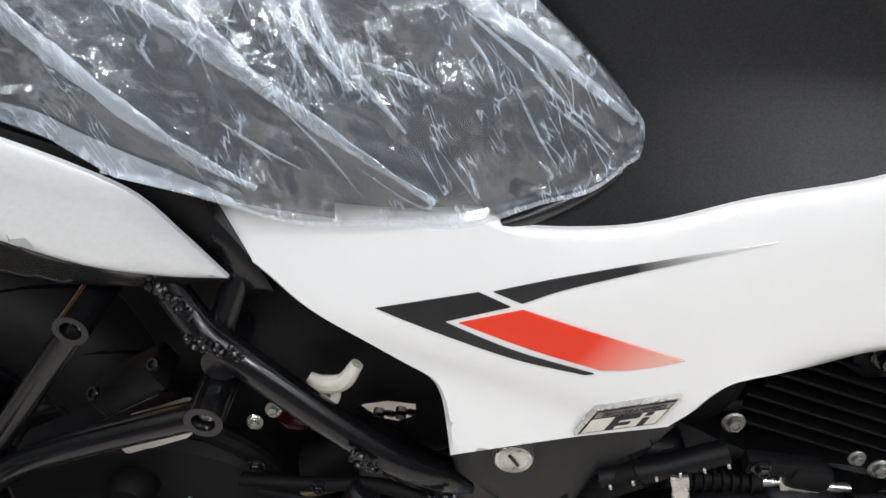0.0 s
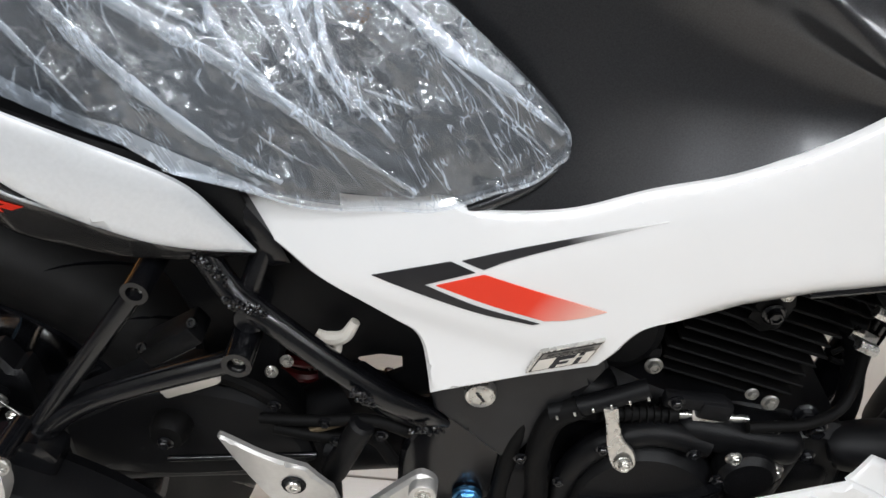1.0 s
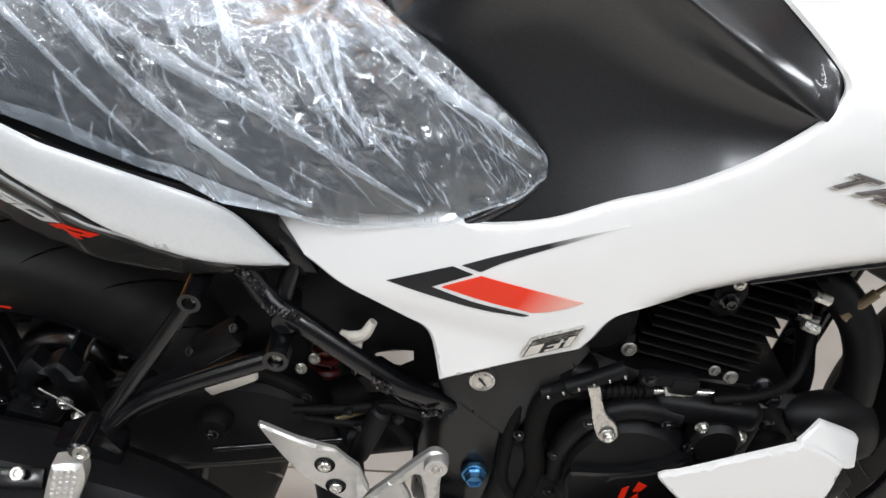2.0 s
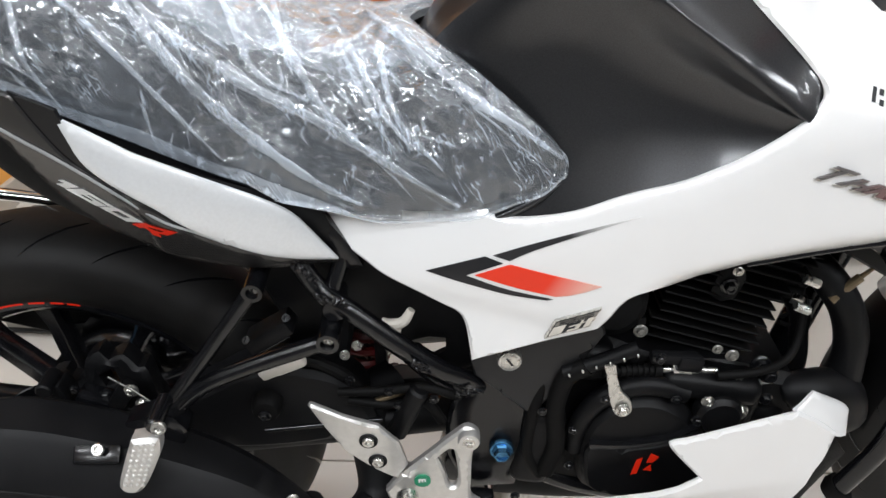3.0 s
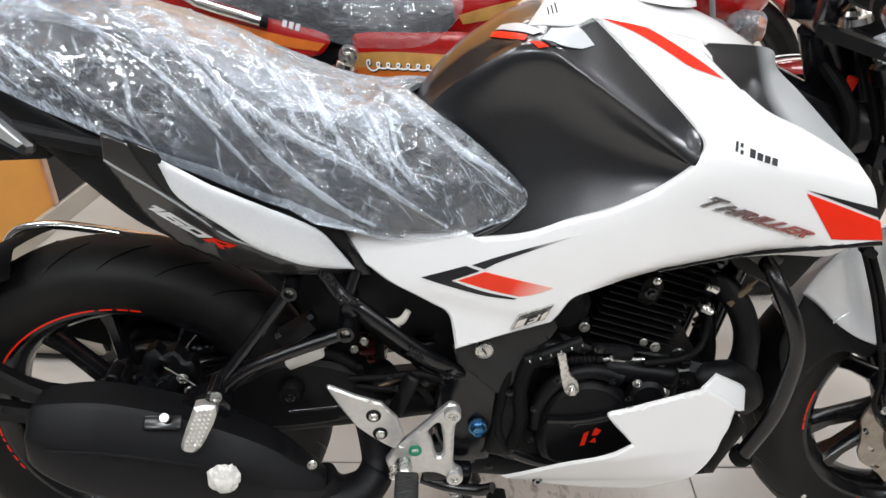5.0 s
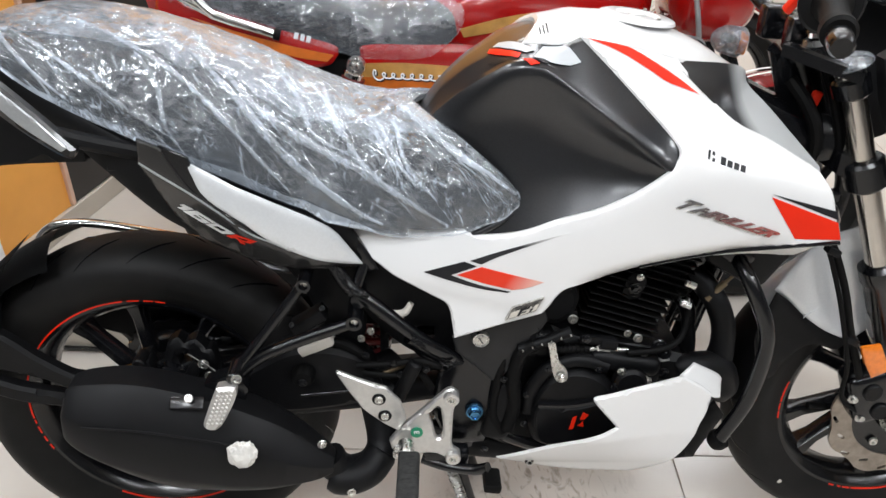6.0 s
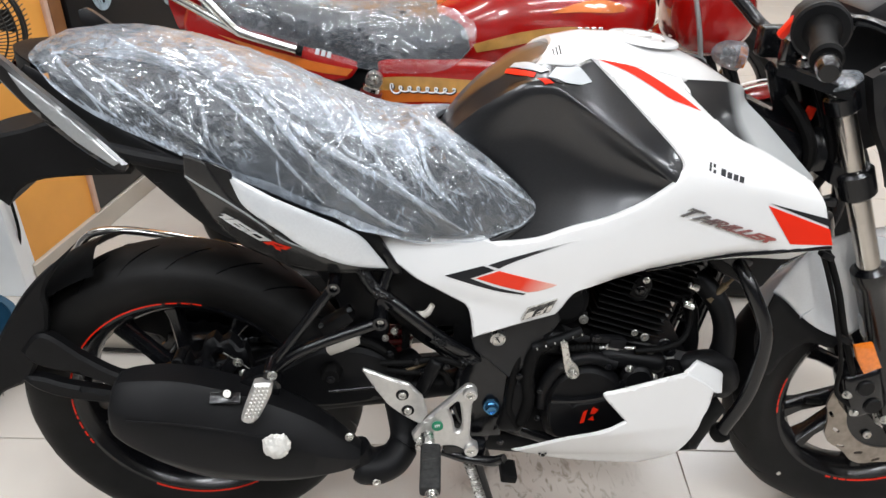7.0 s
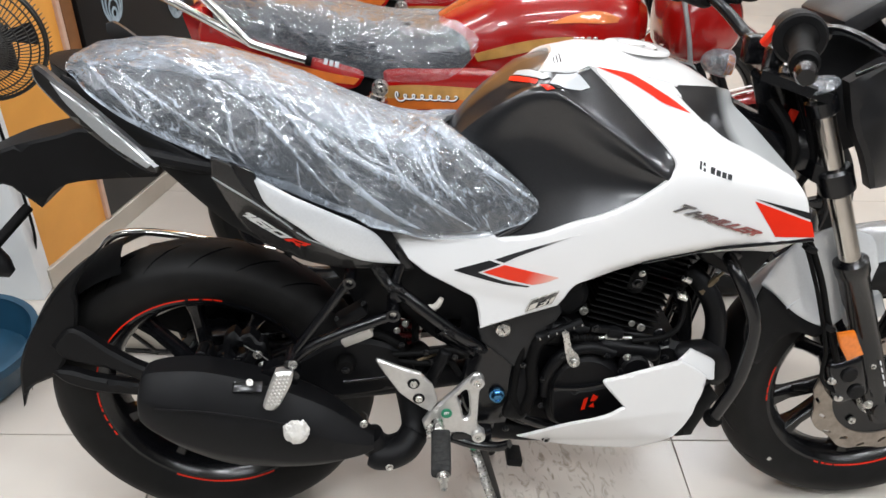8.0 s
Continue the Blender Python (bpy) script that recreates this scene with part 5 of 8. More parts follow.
step = part("pillion_step", panel([(-0.499, 0.501, 1), (-0.485, 0.5035), (-0.471, 0.503, 1), (-0.473, 0.484), (-0.485, 0.458), (-0.497, 0.437), (-0.509, 0.428), (-0.523, 0.435), (-0.515, 0.462)], side(lambda x, z: -0.248 - 0.06 * (0.5 - z)), (0, 0.018, 0), 0.008, 0.004, 0.004), ALU, bike, "silver pillion footrest with a studded face")
for i in range(4):
    for j in range(9):
        part("stud", box((-0.4945 + 0.0062 * i - 0.0026 * j, -0.2485 - 0.00042 * j, 0.4965 + 0.0004 * i - 0.0068 * j), (0.0040, 0.003, 0.0042), (0, 20, 0), 0.0009, 1), ALU, step)
part("step_hinge", bar((-0.480, -0.19, 0.505), (-0.477, -0.238, 0.511), 0.0085, bevel=0.002), BLACKM, bike)
socket(bike, (-0.470, -0.240, 0.514), (0.1, -1, 0.3), 0.0075, STEEL)
rod("frame_tube", [(-0.345, -0.120, 0.645), (-0.318, -0.130, 0.602), (-0.285, -0.140, 0.580), (-0.213, -0.142, 0.517), (-0.170, -0.132, 0.480), (-0.140, -0.112, 0.452)], 0.0110, sm=40, label="black frame tube with rough welds")
rod("frame_tube", [(-0.290, -0.108, 0.640), (-0.305, -0.124, 0.600)], 0.009)
part("gap_cover", panel([(-0.41, 0.745, 1), (-0.345, 0.712), (-0.315, 0.690), (-0.283, 0.645), (-0.272, 0.622, 1), (-0.298, 0.622), (-0.335, 0.675), (-0.38, 0.70)], side(lambda x, z: -0.120), (0, 0.02, 0), 0.012), BLACKM, bike, "black strip between the white panels")
part("inner_wall", panel([(-0.33, 0.57, 1), (-0.25, 0.50), (-0.23, 0.45), (-0.12, 0.44, 1), (-0.12, 0.33, 1), (-0.33, 0.345, 1), (-0.37, 0.45)], side(lambda x, z: -0.035), (0, 0.03, 0), 0.03, holes=[[(-0.262, 0.385, 1), (-0.262, 0.452, 1), (-0.160, 0.462, 1), (-0.160, 0.395, 1)], [(-0.316, 0.405, 1), (-0.316, 0.470, 1), (-0.276, 0.470, 1), (-0.276, 0.405, 1)]]), PLASTIC, bike, "black inner wall by the swing arm")
rod("frame_tube", [(-0.345, -0.118, 0.645), (-0.45, -0.115, 0.70), (-0.60, -0.11, 0.79), (-0.74, -0.09, 0.88)], 0.015, sm=20)
part("node", lathe([(0.0, 0.008), (0.012, 0.007), (0.0135, 0.0), (0.0135, -0.04), (0, -0.04)], (-0.302, -0.140, 0.585), (0.1, -1, 0.1), 24, False), BLACKM, bike)
rng = random.Random(3)
for cx, cy, cz, dx, dz, n in ((-0.334, -0.137, 0.632, 0.025, -0.034, 16), (-0.212, -0.160, 0.520, 0.014, -0.014, 12), (-0.160, -0.146, 0.470, 0.03, 0.0, 8), (-0.302, -0.150, 0.602, 0.03, -0.012, 10)):
    bms = []
    n = 3 * n
    for k in range(n):
        t = k / (n - 1) - 0.5
        bms.append(lathe([(0, 0.0022), (0.0014, 0.0018), (0.0024, 0.0), (0, -0.003)], (cx + dx * t + rng.uniform(-.0035, .0035), cy + rng.uniform(-.001, .002), cz + dz * t + rng.uniform(-.0035, .0035)), (rng.uniform(-.4, .4), -1, rng.uniform(-.3, .5)), 10, False))
    part("weld", join(*bms), BLACKM, bike, "lumpy black weld")["kind"] = "stuff"
# inner black panel behind the frame under the white panel
part("inner_panel", panel([(-0.31, 0.67, 1), (-0.24, 0.66), (-0.12, 0.62, 1), (-0.12, 0.47, 1), (-0.185, 0.440), (-0.23, 0.455), (-0.29, 0.52), (-0.315, 0.58, 1)], side(lambda x, z: -0.098 + 0.1 * (0.6 - z)), (0, 0.01, 0), 0.016, holes=[[(-0.231, 0.490), (-0.220, 0.498), (-0.188, 0.502), (-0.187, 0.476), (-0.212, 0.470)]]), PLASTIC, bike, "black inner side panel")
hc = part("hose_clip", tube([(-0.257, -0.110, 0.545), (-0.247, -0.112, 0.541), (-0.233, -0.113, 0.545), (-0.2235, -0.111, 0.560)], [0.0035, 0.0062, 0.0062, 0.0045], 10, 20), CREAM, bike, "cream curved hose clip")
part("hook", tube([(-0.259, -0.110, 0.536), (-0.248, -0.112, 0.526), (-0.241, -0.112, 0.527), (-0.238, -0.111, 0.538)], [0.0025, 0.0042, 0.0046, 0.003], 10, 16), CREAM, hc)
part("inner_guard", panel([(-0.56, 0.70, 1), (-0.45, 0.655), (-0.33, 0.62), (-0.29, 0.58, 1), (-0.30, 0.47), (-0.33, 0.42), (-0.38, 0.40, 1), (-0.375, 0.50), (-0.405, 0.58), (-0.47, 0.645), (-0.56, 0.67, 1)], side(lambda x, z: -0.072), (0, 0.144, 0), 0.02, 0.004, 0.005), PLASTIC, bike, "black inner rear mudguard")
part("tank_box", box((-0.25, 0.0, 0.63), (0.16, 0.15, 0.14), (0, 12, 0), 0.02), PLASTIC, bike, "black airbox under the seat")
# brake fluid reservoir
res = part("reservoir", box((-0.374, -0.104, 0.480), (0.060, 0.030, 0.018), (0, -25, 0), 0.005), CREAM, bike, "cream brake fluid reservoir with a black lid")
part("lid", box((-0.383, -0.104, 0.526), (0.060, 0.034, 0.020), (0, -33, 0), 0.004), PLASTIC, res)
for k in (-1, 1):
    socket(res, (-0.384 + 0.024 * k, -0.116, 0.537 + 0.0155 * k), (-0.3, -0.6, 0.75), 0.005, BLACKM)
part("lid_rib", box((-0.382, -0.122, 0.5165), (0.056, 0.0015, 0.0015), (0, -33, 0), 0.0005), BLACKM, res)
part("hose", tube([(-0.350, -0.105, 0.484), (-0.330, -0.11, 0.482), (-0.305, -0.11, 0.465), (-0.292, -0.105, 0.44), (-0.29, -0.10, 0.41)], 0.008, 10, 24), RUBBER, bike)
# suspension spring and swing arm
part("damper", bar((-0.25, 0.0, 0.56), (-0.285, 0.0, 0.36), 0.018), STEEL, bike)
coil = [Vector((-0.25, 0, 0.55)).lerp(Vector((-0.285, 0, 0.38)), k / 140) + Vector((0.032 * math.cos(k * 0.36), 0.032 * math.sin(k * 0.36), 0)) for k in range(141)]
part("spring", tube([p + Vector((-0.020, 0.005, -0.02)) for p in coil], 0.0065, 8), REDDULL, bike, "red suspension spring")
rod("swing_arm", [(-0.17, -0.085, 0.385), (-0.30, -0.088, 0.365), (-0.45, -0.09, 0.345), (-0.70, -0.092, 0.305)], [0.024, 0.022, 0.02, 0.02], MATTE, sm=20)
rod("swing_arm", [(-0.17, 0.085, 0.385), (-0.45, 0.09, 0.345), (-0.70, 0.092, 0.305)], [0.024, 0.02, 0.02], sm=20)
part("pipe_cover", panel([(-0.505, 0.425, 1), (-0.46, 0.450), (-0.42, 0.472), (-0.36, 0.478), (-0.30, 0.458), (-0.272, 0.41, 1), (-0.270, 0.380), (-0.33, 0.362), (-0.42, 0.350), (-0.505, 0.355, 1)], side(lambda x, z: -0.118), (0, 0.05, 0), 0.018, 0.006, 0.008), MATTE, bike, "matt black heat shield")
part("strut", bar((-0.40, -0.132, 0.398), (-0.26, -0.132, 0.415), 0.003), BLACKM, bike)
b1 = part("boss", lathe([(0, 0.022), (0.014, 0.02), (0.018, 0.012), (0.019, 0), (0, 0)], (-0.395, -0.118, 0.432), n=28, closed=False), RUBBER, bike)
bolt(b1, (-0.395, -0.140, 0.430), r=0.006, mat=BLACKM)
# chain run
bms, low = [], []
for k in range(46):
    t = k / 45
    bms.append(box((-0.14 - 0.50 * t, 0.085, 0.392 - 0.04 * t), (0.012, 0.008 if k % 2 else 0.013, 0.015), (0, -4, 0), 0.003, 1))
    q = (-0.12 - 0.53 * t, 0.085, 0.326 - 0.085 * t)
    low.append(box(q, (0.0125, 0.008 if k % 2 else 0.013, 0.0085 if k % 2 else 0.013), (0, 9, 0), 0.003, 1))
part("chain", join(*bms), BLACKM, bike, "black drive chain")
part("chain_return", join(*low), BLACKM, bike, "lower run of the drive chain")
# rear hub: caliper, carrier and toothed ring
tooth = []
for k in range(44):
    a = 2 * math.pi * k / 44
    r = 0.098 if k % 2 else 0.091
    tooth.append((math.cos(a) * r + RC[0], math.sin(a) * r + RC[2], 1))
part("sprocket", panel(tooth, side(lambda x, z: 0.085), (0, 0.008, 0), 0.03, 0.001, 0), BLACKM, rear_wheel, "toothed rear sprocket")
part("brake_disc", lathe([(0.058, 0.062), (0.108, 0.062), (0.108, 0.067), (0.058, 0.067)], RC, n=56), BLACKM, rear_wheel)
part("chain_case", panel([(-0.866, 0.380, 1), (-0.831, 0.414), (-0.770, 0.446), (-0.654, 0.458), (-0.55, 0.448), (-0.45, 0.440), (-0.33, 0.44, 1), (-0.33, 0.30, 1), (-0.50, 0.28), (-0.60, 0.262), (-0.745, 0.268, 1), (-0.765, 0.349, 1)], side(lambda x, z: 0.11), (0, 0.012, 0), 0.02, 0.003, 0.004), PLASTIC, bike, "black plastic chain case")
part("hub_carrier", lathe([(0.02, -0.05), (0.074, -0.05), (0.078, -0.056), (0.078, -0.080), (0.02, -0.082)], RC, n=48), BLACKM, rear_wheel)
part("caliper_carrier", panel([(-0.71, 0.36, 1), (-0.66, 0.40), (-0.60, 0.425), (-0.545, 0.43, 1), (-0.53, 0.38, 1), (-0.58, 0.345), (-0.64, 0.325), (-0.70, 0.33, 1)], side(lambda x, z: -0.072), (0, 0.014, 0), 0.02, 0.004, 0.005), ENGINE, bike, "black caliper carrier plate")
part("caliper", box((-0.60, -0.078, 0.385), (0.085, 0.045, 0.062), (0, 30, 0), 0.01), BLACKM, bike, "black rear brake caliper")
part("caliper_bracket", panel([(-0.672, 0.405, 1), (-0.668, 0.436), (-0.648, 0.444, 1), (-0.640, 0.430), (-0.622, 0.438, 1), (-0.618, 0.462), (-0.600, 0.474, 1), (-0.590, 0.462, 1), (-0.572, 0.470), (-0.556, 0.452, 1), (-0.545, 0.448), (-0.538, 0.395, 1), (-0.60, 0.380)], side(lambda x, z: -0.088 + 0.2 * soft(z - 0.44, 0.01)), (0, 0.028, 0), 0.010, 0.004, 0.004,
                                    holes=[[(-0.606, 0.440, 1), (-0.586, 0.452, 1), (-0.580, 0.432, 1), (-0.600, 0.424, 1)]]), ENGINE, bike, "black cast brake bracket")
part("caliper_body", box((-0.600, -0.104, 0.412), (0.060, 0.030, 0.038), (0, 22, 0), 0.006, 2), BLACKM, bike, "black rear brake body")
part("caliper_bridge", box((-0.640, -0.100, 0.425), (0.018, 0.034, 0.056), (0, -14, 0), 0.004, 2), ENGINE, bike)
part("pad_cover", box((-0.572, -0.108, 0.430), (0.020, 0.020, 0.048), (0, 35, 0), 0.004, 2), ENGINE, bike)
rod_pts = [(-0.575, -0.118, 0.470), (-0.545, -0.124, 0.452), (-0.522, -0.130, 0.436)]
part("sensor_lead", tube(rod_pts, 0.0012, 8, 12), DULL, bike, "thin bright sensor lead")
for bx, bz in ((-0.622, 0.446), (-0.560, 0.446), (-0.594, 0.396), (-0.548, 0.412)):
    bolt(bike, (bx, -0.112, bz), r=0.0048, mat=BLACKM)
part("caliper_pin", bar((-0.652, -0.09, 0.452), (-0.652, -0.125, 0.452), 0.010, 18, bevel=0.002), ENGINE, bike)
part("caliper_cap", box((-0.565, -0.098, 0.395), (0.045, 0.03, 0.035), (0, 20, 0), 0.008), ENGINE, bike)
part("torque_arm", box((-0.575, -0.10, 0.37), (0.018, 0.012, 0.11), (0, -12, 0), 0.003), ENGINE, bike)
for p in ((-0.645, -0.10, 0.405), (-0.59, -0.104, 0.43), (-0.552, -0.118, 0.45), (-0.545, -0.115, 0.425)):
    bolt(bike, p, r=0.007, mat=STEEL if p[0] > -0.56 else BLACKM)
part("axle_nut", lathe([(0, 0.115), (0.012, 0.115), (0.017, 0.105), (0.017, 0.09), (0, 0.09)], RC, n=6, closed=False), STEEL, bike)


# ---- engine and what hangs on it ----
engine = new("engine")
engine.parent = bike
engine["label"] = "black air-cooled engine"
case = [(-0.10, 0.50, 1), (-0.02, 0.515), (0.06, 0.480), (0.15, 0.470), (0.225, 0.45, 1), (0.245, 0.40), (0.235, 0.33), (0.19, 0.275), (0.08, 0.255), (-0.06, 0.26), (-0.12, 0.32), (-0.13, 0.42)]
part("crankcase", panel(case, side(lambda x, z: -0.105), (0, 0.21, 0), 0.02, 0.012, 0.012), ENGINE, engine, "black crankcase")
# round clutch cover with a bright arc and a red mark
COV = [(-0.030, 0.345, 1), (-0.026, 0.395), (-0.012, 0.425), (0.015, 0.447), (0.048, 0.452), (0.080, 0.440), (0.108, 0.412), (0.128, 0.37), (0.130, 0.33), (0.10, 0.295), (0.04, 0.285), (-0.015, 0.30)]
cover = part("clutch_cover", panel(COV, side(lambda x, z: -0.142), (0, 0.05, 0), 0.014, 0.012, 0.010), ENGINE, engine, "black clutch cover", 50)
part("cover_face", panel([(-0.020, 0.34, 1), (-0.018, 0.385), (0.03, 0.384), (0.075, 0.393), (0.104, 0.414, 1), (0.122, 0.37), (0.12, 0.33), (0.09, 0.303), (0.03, 0.297), (-0.01, 0.312)], side(lambda x, z: -0.150), (0, 0.012, 0), 0.014, 0.004, 0.004), ENGINE, cover)
part("cover_rib", panel([(-0.018, 0.391, 1), (0.03, 0.390), (0.075, 0.400), (0.106, 0.421, 1), (0.106, 0.417, 1), (0.075, 0.395), (0.03, 0.385), (-0.018, 0.386, 1)], side(lambda x, z: -0.152), (0, 0.010, 0), 0.012, 0.001, 0), BLACKM, cover)
for pts in ([(0.036, 0.340, 1), (0.040, 0.365, 1), (0.047, 0.369, 1), (0.043, 0.342, 1)], [(0.052, 0.360, 1), (0.056, 0.376, 1), (0.066, 0.370, 1), (0.060, 0.361, 1)], [(0.050, 0.348, 1), (0.058, 0.357, 1), (0.060, 0.346, 1)]):
    part("red_mark", panel(pts, side(lambda x, z: -0.151), (0, 0.001, 0), 0.02, 0.0002, 0), RED, cover, "red printed mark")
part("cover_shoulder", tube([(-0.030, -0.125, 0.36), (-0.028, -0.128, 0.405), (-0.005, -0.130, 0.447), (0.04, -0.130, 0.466), (0.09, -0.128, 0.452)], 0.012, 12, 24), ENGINE, engine)
for p in ((-0.005, -0.142, 0.455), (0.075, -0.142, 0.455), (0.118, -0.140, 0.428), (-0.036, -0.135, 0.40), (-0.036, -0.135, 0.34)):
    bolt(engine, p, r=0.005, mat=BLACKM)
# generator-side bumps in front of the cover
for p, s in (((0.145, -0.10, 0.40), (0.07, 0.05, 0.09)), ((0.19, -0.09, 0.36), (0.06, 0.05, 0.10)), ((0.12, -0.11, 0.455), (0.12, 0.05, 0.035)), ((-0.04, -0.10, 0.49), (0.09, 0.05, 0.05)), ((-0.075, -0.105, 0.36), (0.05, 0.06, 0.12))):
    part("casting", box(p, s, (0, 10, 0), 0.014, 3), ENGINE, engine)
part("filter_cap", lathe([(0, 0.02), (0.022, 0.02), (0.027, 0.014), (0.028, 0), (0, 0)], (0.130, -0.125, 0.425), n=36, closed=False), ENGINE, engine)
for p, r, m in (((0.112, -0.140, 0.450), 0.006, STEEL), ((0.155, -0.126, 0.452), 0.0075, STEEL), ((0.158, -0.126, 0.420), 0.0085, STEEL), ((0.185, -0.118, 0.470), 0.009, BLACKM), ((0.105, -0.140, 0.420), 0.006, BLACKM), ((0.105, -0.115, 0.392), 0.006, BLACKM), ((0.135, -0.130, 0.395), 0.006, STEEL), ((0.19, -0.115, 0.43), 0.007, BLACKM), ((0.052, -0.13, 0.505), 0.006, BLACKM)):
    bolt(engine, p, r=r, mat=m)
# finned cylinder leaning forward, and the head
ax = Vector((0.30, 0, 0.954))
b0 = Vector((0.105, 0, 0.470))
cyl = part("cylinder", bar(b0, b0 + ax * 0.13, 0.055, 32), ENGINE, engine, "finned black cylinder")
for k in range(9):
    c = b0 + ax * (0.012 + 0.0125 * k)
    fin = box((0, 0, 0), (0.128 + 0.006 * (k % 3), 0.165, 0.0030), bevel=0.0012, seg=1)
    bmesh.ops.transform(fin, matrix=Matrix.Translation(c) @ pose(0, 0, 0, 0, 17.5, 0), verts=fin.verts)
    part("fin", fin, RUBBER, cyl)
head_c = b0 + ax * 0.165
hd = box((0, 0, 0), (0.15, 0.15, 0.085), bevel=0.016, seg=3)
bmesh.ops.transform(hd, matrix=Matrix.Translation(head_c) @ pose(0, 0, 0, 0, 17.5, 0), verts=hd.verts)
headp = part("cylinder_head", hd, ENGINE, engine, "black cylinder head")
for k in range(6):
    fin = box((0, 0, 0), (0.150, 0.172, 0.0030), bevel=0.0012, seg=1)
    bmesh.ops.transform(fin, matrix=Matrix.Translation(b0 + ax * (0.130 + 0.0125 * k)) @ pose(0, 0, 0, 0, 17.5, 0), verts=fin.verts)
    part("fin", fin, RUBBER, headp)
cov2 = part("cylinder_cover", panel([(0.112, 0.555, 1), (0.120, 0.590), (0.135, 0.604), (0.150, 0.590), (0.146, 0.555), (0.130, 0.545)], side(lambda x, z: -0.084), (0, 0.03, 0), 0.02, 0.005, 0.006), ENGINE, engine, "black cylinder side casting")
for p, r in (((0.130, -0.086, 0.572), 0.0085), ((0.136, -0.086, 0.592), 0.005)):
    bolt(cov2, p, r=r, mat=BLACKM if r > 0.006 else STEEL)
part("head_side", panel([(0.172, 0.526, 1), (0.205, 0.531), (0.238, 0.545, 1), (0.240, 0.60, 1), (0.178, 0.612, 1)], side(lambda x, z: -0.055), (0, 0.03, 0), 0.02, 0.004, 0.005), ENGINE, headp)
part("head_cap", lathe([(0, 0.015), (0.018, 0.014), (0.024, 0.008), (0.025, 0), (0, 0)], head_c + Vector((-0.01, -0.078, 0.01)), n=28, closed=False), ENGINE, headp)
# toothed guard edge seen against the floor and the small grey plate
teeth = [(0.165, 0.455, 1)] + [(0.176 + 0.0045 * k, 0.470 + 0.009 * k + (0.006 if k % 2 else 0), 1) for k in range(9)] + [(0.20, 0.56, 1), (0.15, 0.56, 1), (0.145, 0.47, 1)]
part("fin_edge", panel(teeth, side(lambda x, z: -0.03), (0, 0.06, 0), 0.03, 0.001, 0), ENGINE, engine)
part("grey_plate", box((0.187, -0.052, 0.492), (0.006, 0.004, 0.048), (0, 32, 0), 0.001), SILVERP, engine, "grey metal plate")
plug = part("spark_plug_cap", bar((0.185, -0.05, 0.545), (0.222, -0.075, 0.552), 0.008), RUBBER, engine)
part("plug_hex", tube([(0.208, -0.075, 0.549), (0.226, -0.085, 0.545)], 0.0075, 6), CHROME, plug)
rod("plug_lead", [(0.222, -0.075, 0.55), (0.224, -0.08, 0.53), (0.222, -0.09, 0.505), (0.205, -0.11, 0.487), (0.17, -0.125, 0.481), (0.12, -0.130, 0.479)], 0.005, RUBBER, sm=30)
part("lead_loop", tube([(0.216, -0.05, 0.50) , (0.228, -0.05, 0.507), (0.236, -0.05, 0.497), (0.228, -0.05, 0.489), (0.216, -0.05, 0.493)], 0.0028, 8, 24), RUBBER, bike)
# clutch cable with its adjuster and clamp
rod("cable_boot", [(-0.008, -0.122, 0.480), (0.060, -0.119, 0.479)], 0.0075, RUBBER)
bms = [lathe([(0.006, -0.0015), (0.0092, -0.0008), (0.0092, 0.0008), (0.006, 0.0015)], (0.0 + 0.0065 * k, -0.121, 0.4798), (1, 0, 0), 14) for k in range(9)]
part("boot_ribs", join(*bms), RUBBER, bike)
adj = part("cable_adjuster", tube([(0.062, -0.118, 0.4785), (0.073, -0.118, 0.4785), (0.0735, -0.118, 0.4785), (0.098, -0.118, 0.4775), (0.0985, -0.118, 0.4775), (0.124, -0.118, 0.4765)], [0.0042, 0.0042, 0.0072, 0.0072, 0.0040, 0.0036], 16), STEEL, bike, "bright steel cable adjuster")
for x in (0.075, 0.096):
    part("nut", tube([(x - 0.003, -0.118, 0.478), (x + 0.003, -0.118, 0.478)], 0.0095, 6), CHROME, adj)
part("cable_arm", panel([(0.045, 0.487, 1), (0.06, 0.492), (0.088, 0.488), (0.098, 0.479, 1), (0.05, 0.478, 1)], side(lambda x, z: -0.113), (0, 0.006, 0), 0.012, 0.001, 0.001), ENGINE, bike)
clamp = part("cable_clamp", panel([(-0.0125, 0.508, 1), (-0.0005, 0.509, 1), (0.0085, 0.475), (0.0215, 0.459), (0.0245, 0.444), (0.0165, 0.436), (0.0060, 0.440), (-0.0010, 0.457), (-0.0075, 0.489)], side(lambda x, z: -0.146 - 0.15 * soft(0.47 - z, 0.004)), (0, 0.003, 0), 0.006, 0.0008, 0.001), STEEL, bike, "bent zinc-plated cable clamp")
bolt(clamp, (0.0135, -0.151, 0.4475), r=0.0066)
part("wire_guide", tube([(-0.055, -0.135, 0.490), (-0.02, -0.135, 0.503), (0.025, -0.132, 0.522)], 0.0085, 12, 14), PLASTIC, bike, "black wiring tube with bright clips")
for k in range(6):
    part("clip", box((-0.050 + 0.0145 * k, -0.1455, 0.4945 + 0.0056 * k), (0.0022, 0.002, 0.0045), (0, -20, 0), 0.0006, 1), STEEL, bike)
rod("harness", [(-0.030, -0.135, 0.500), (-0.052, -0.135, 0.480), (-0.060, -0.135, 0.43), (-0.055, -0.135, 0.38), (-0.065, -0.135, 0.33)], 0.011, RUBBER, sm=30)
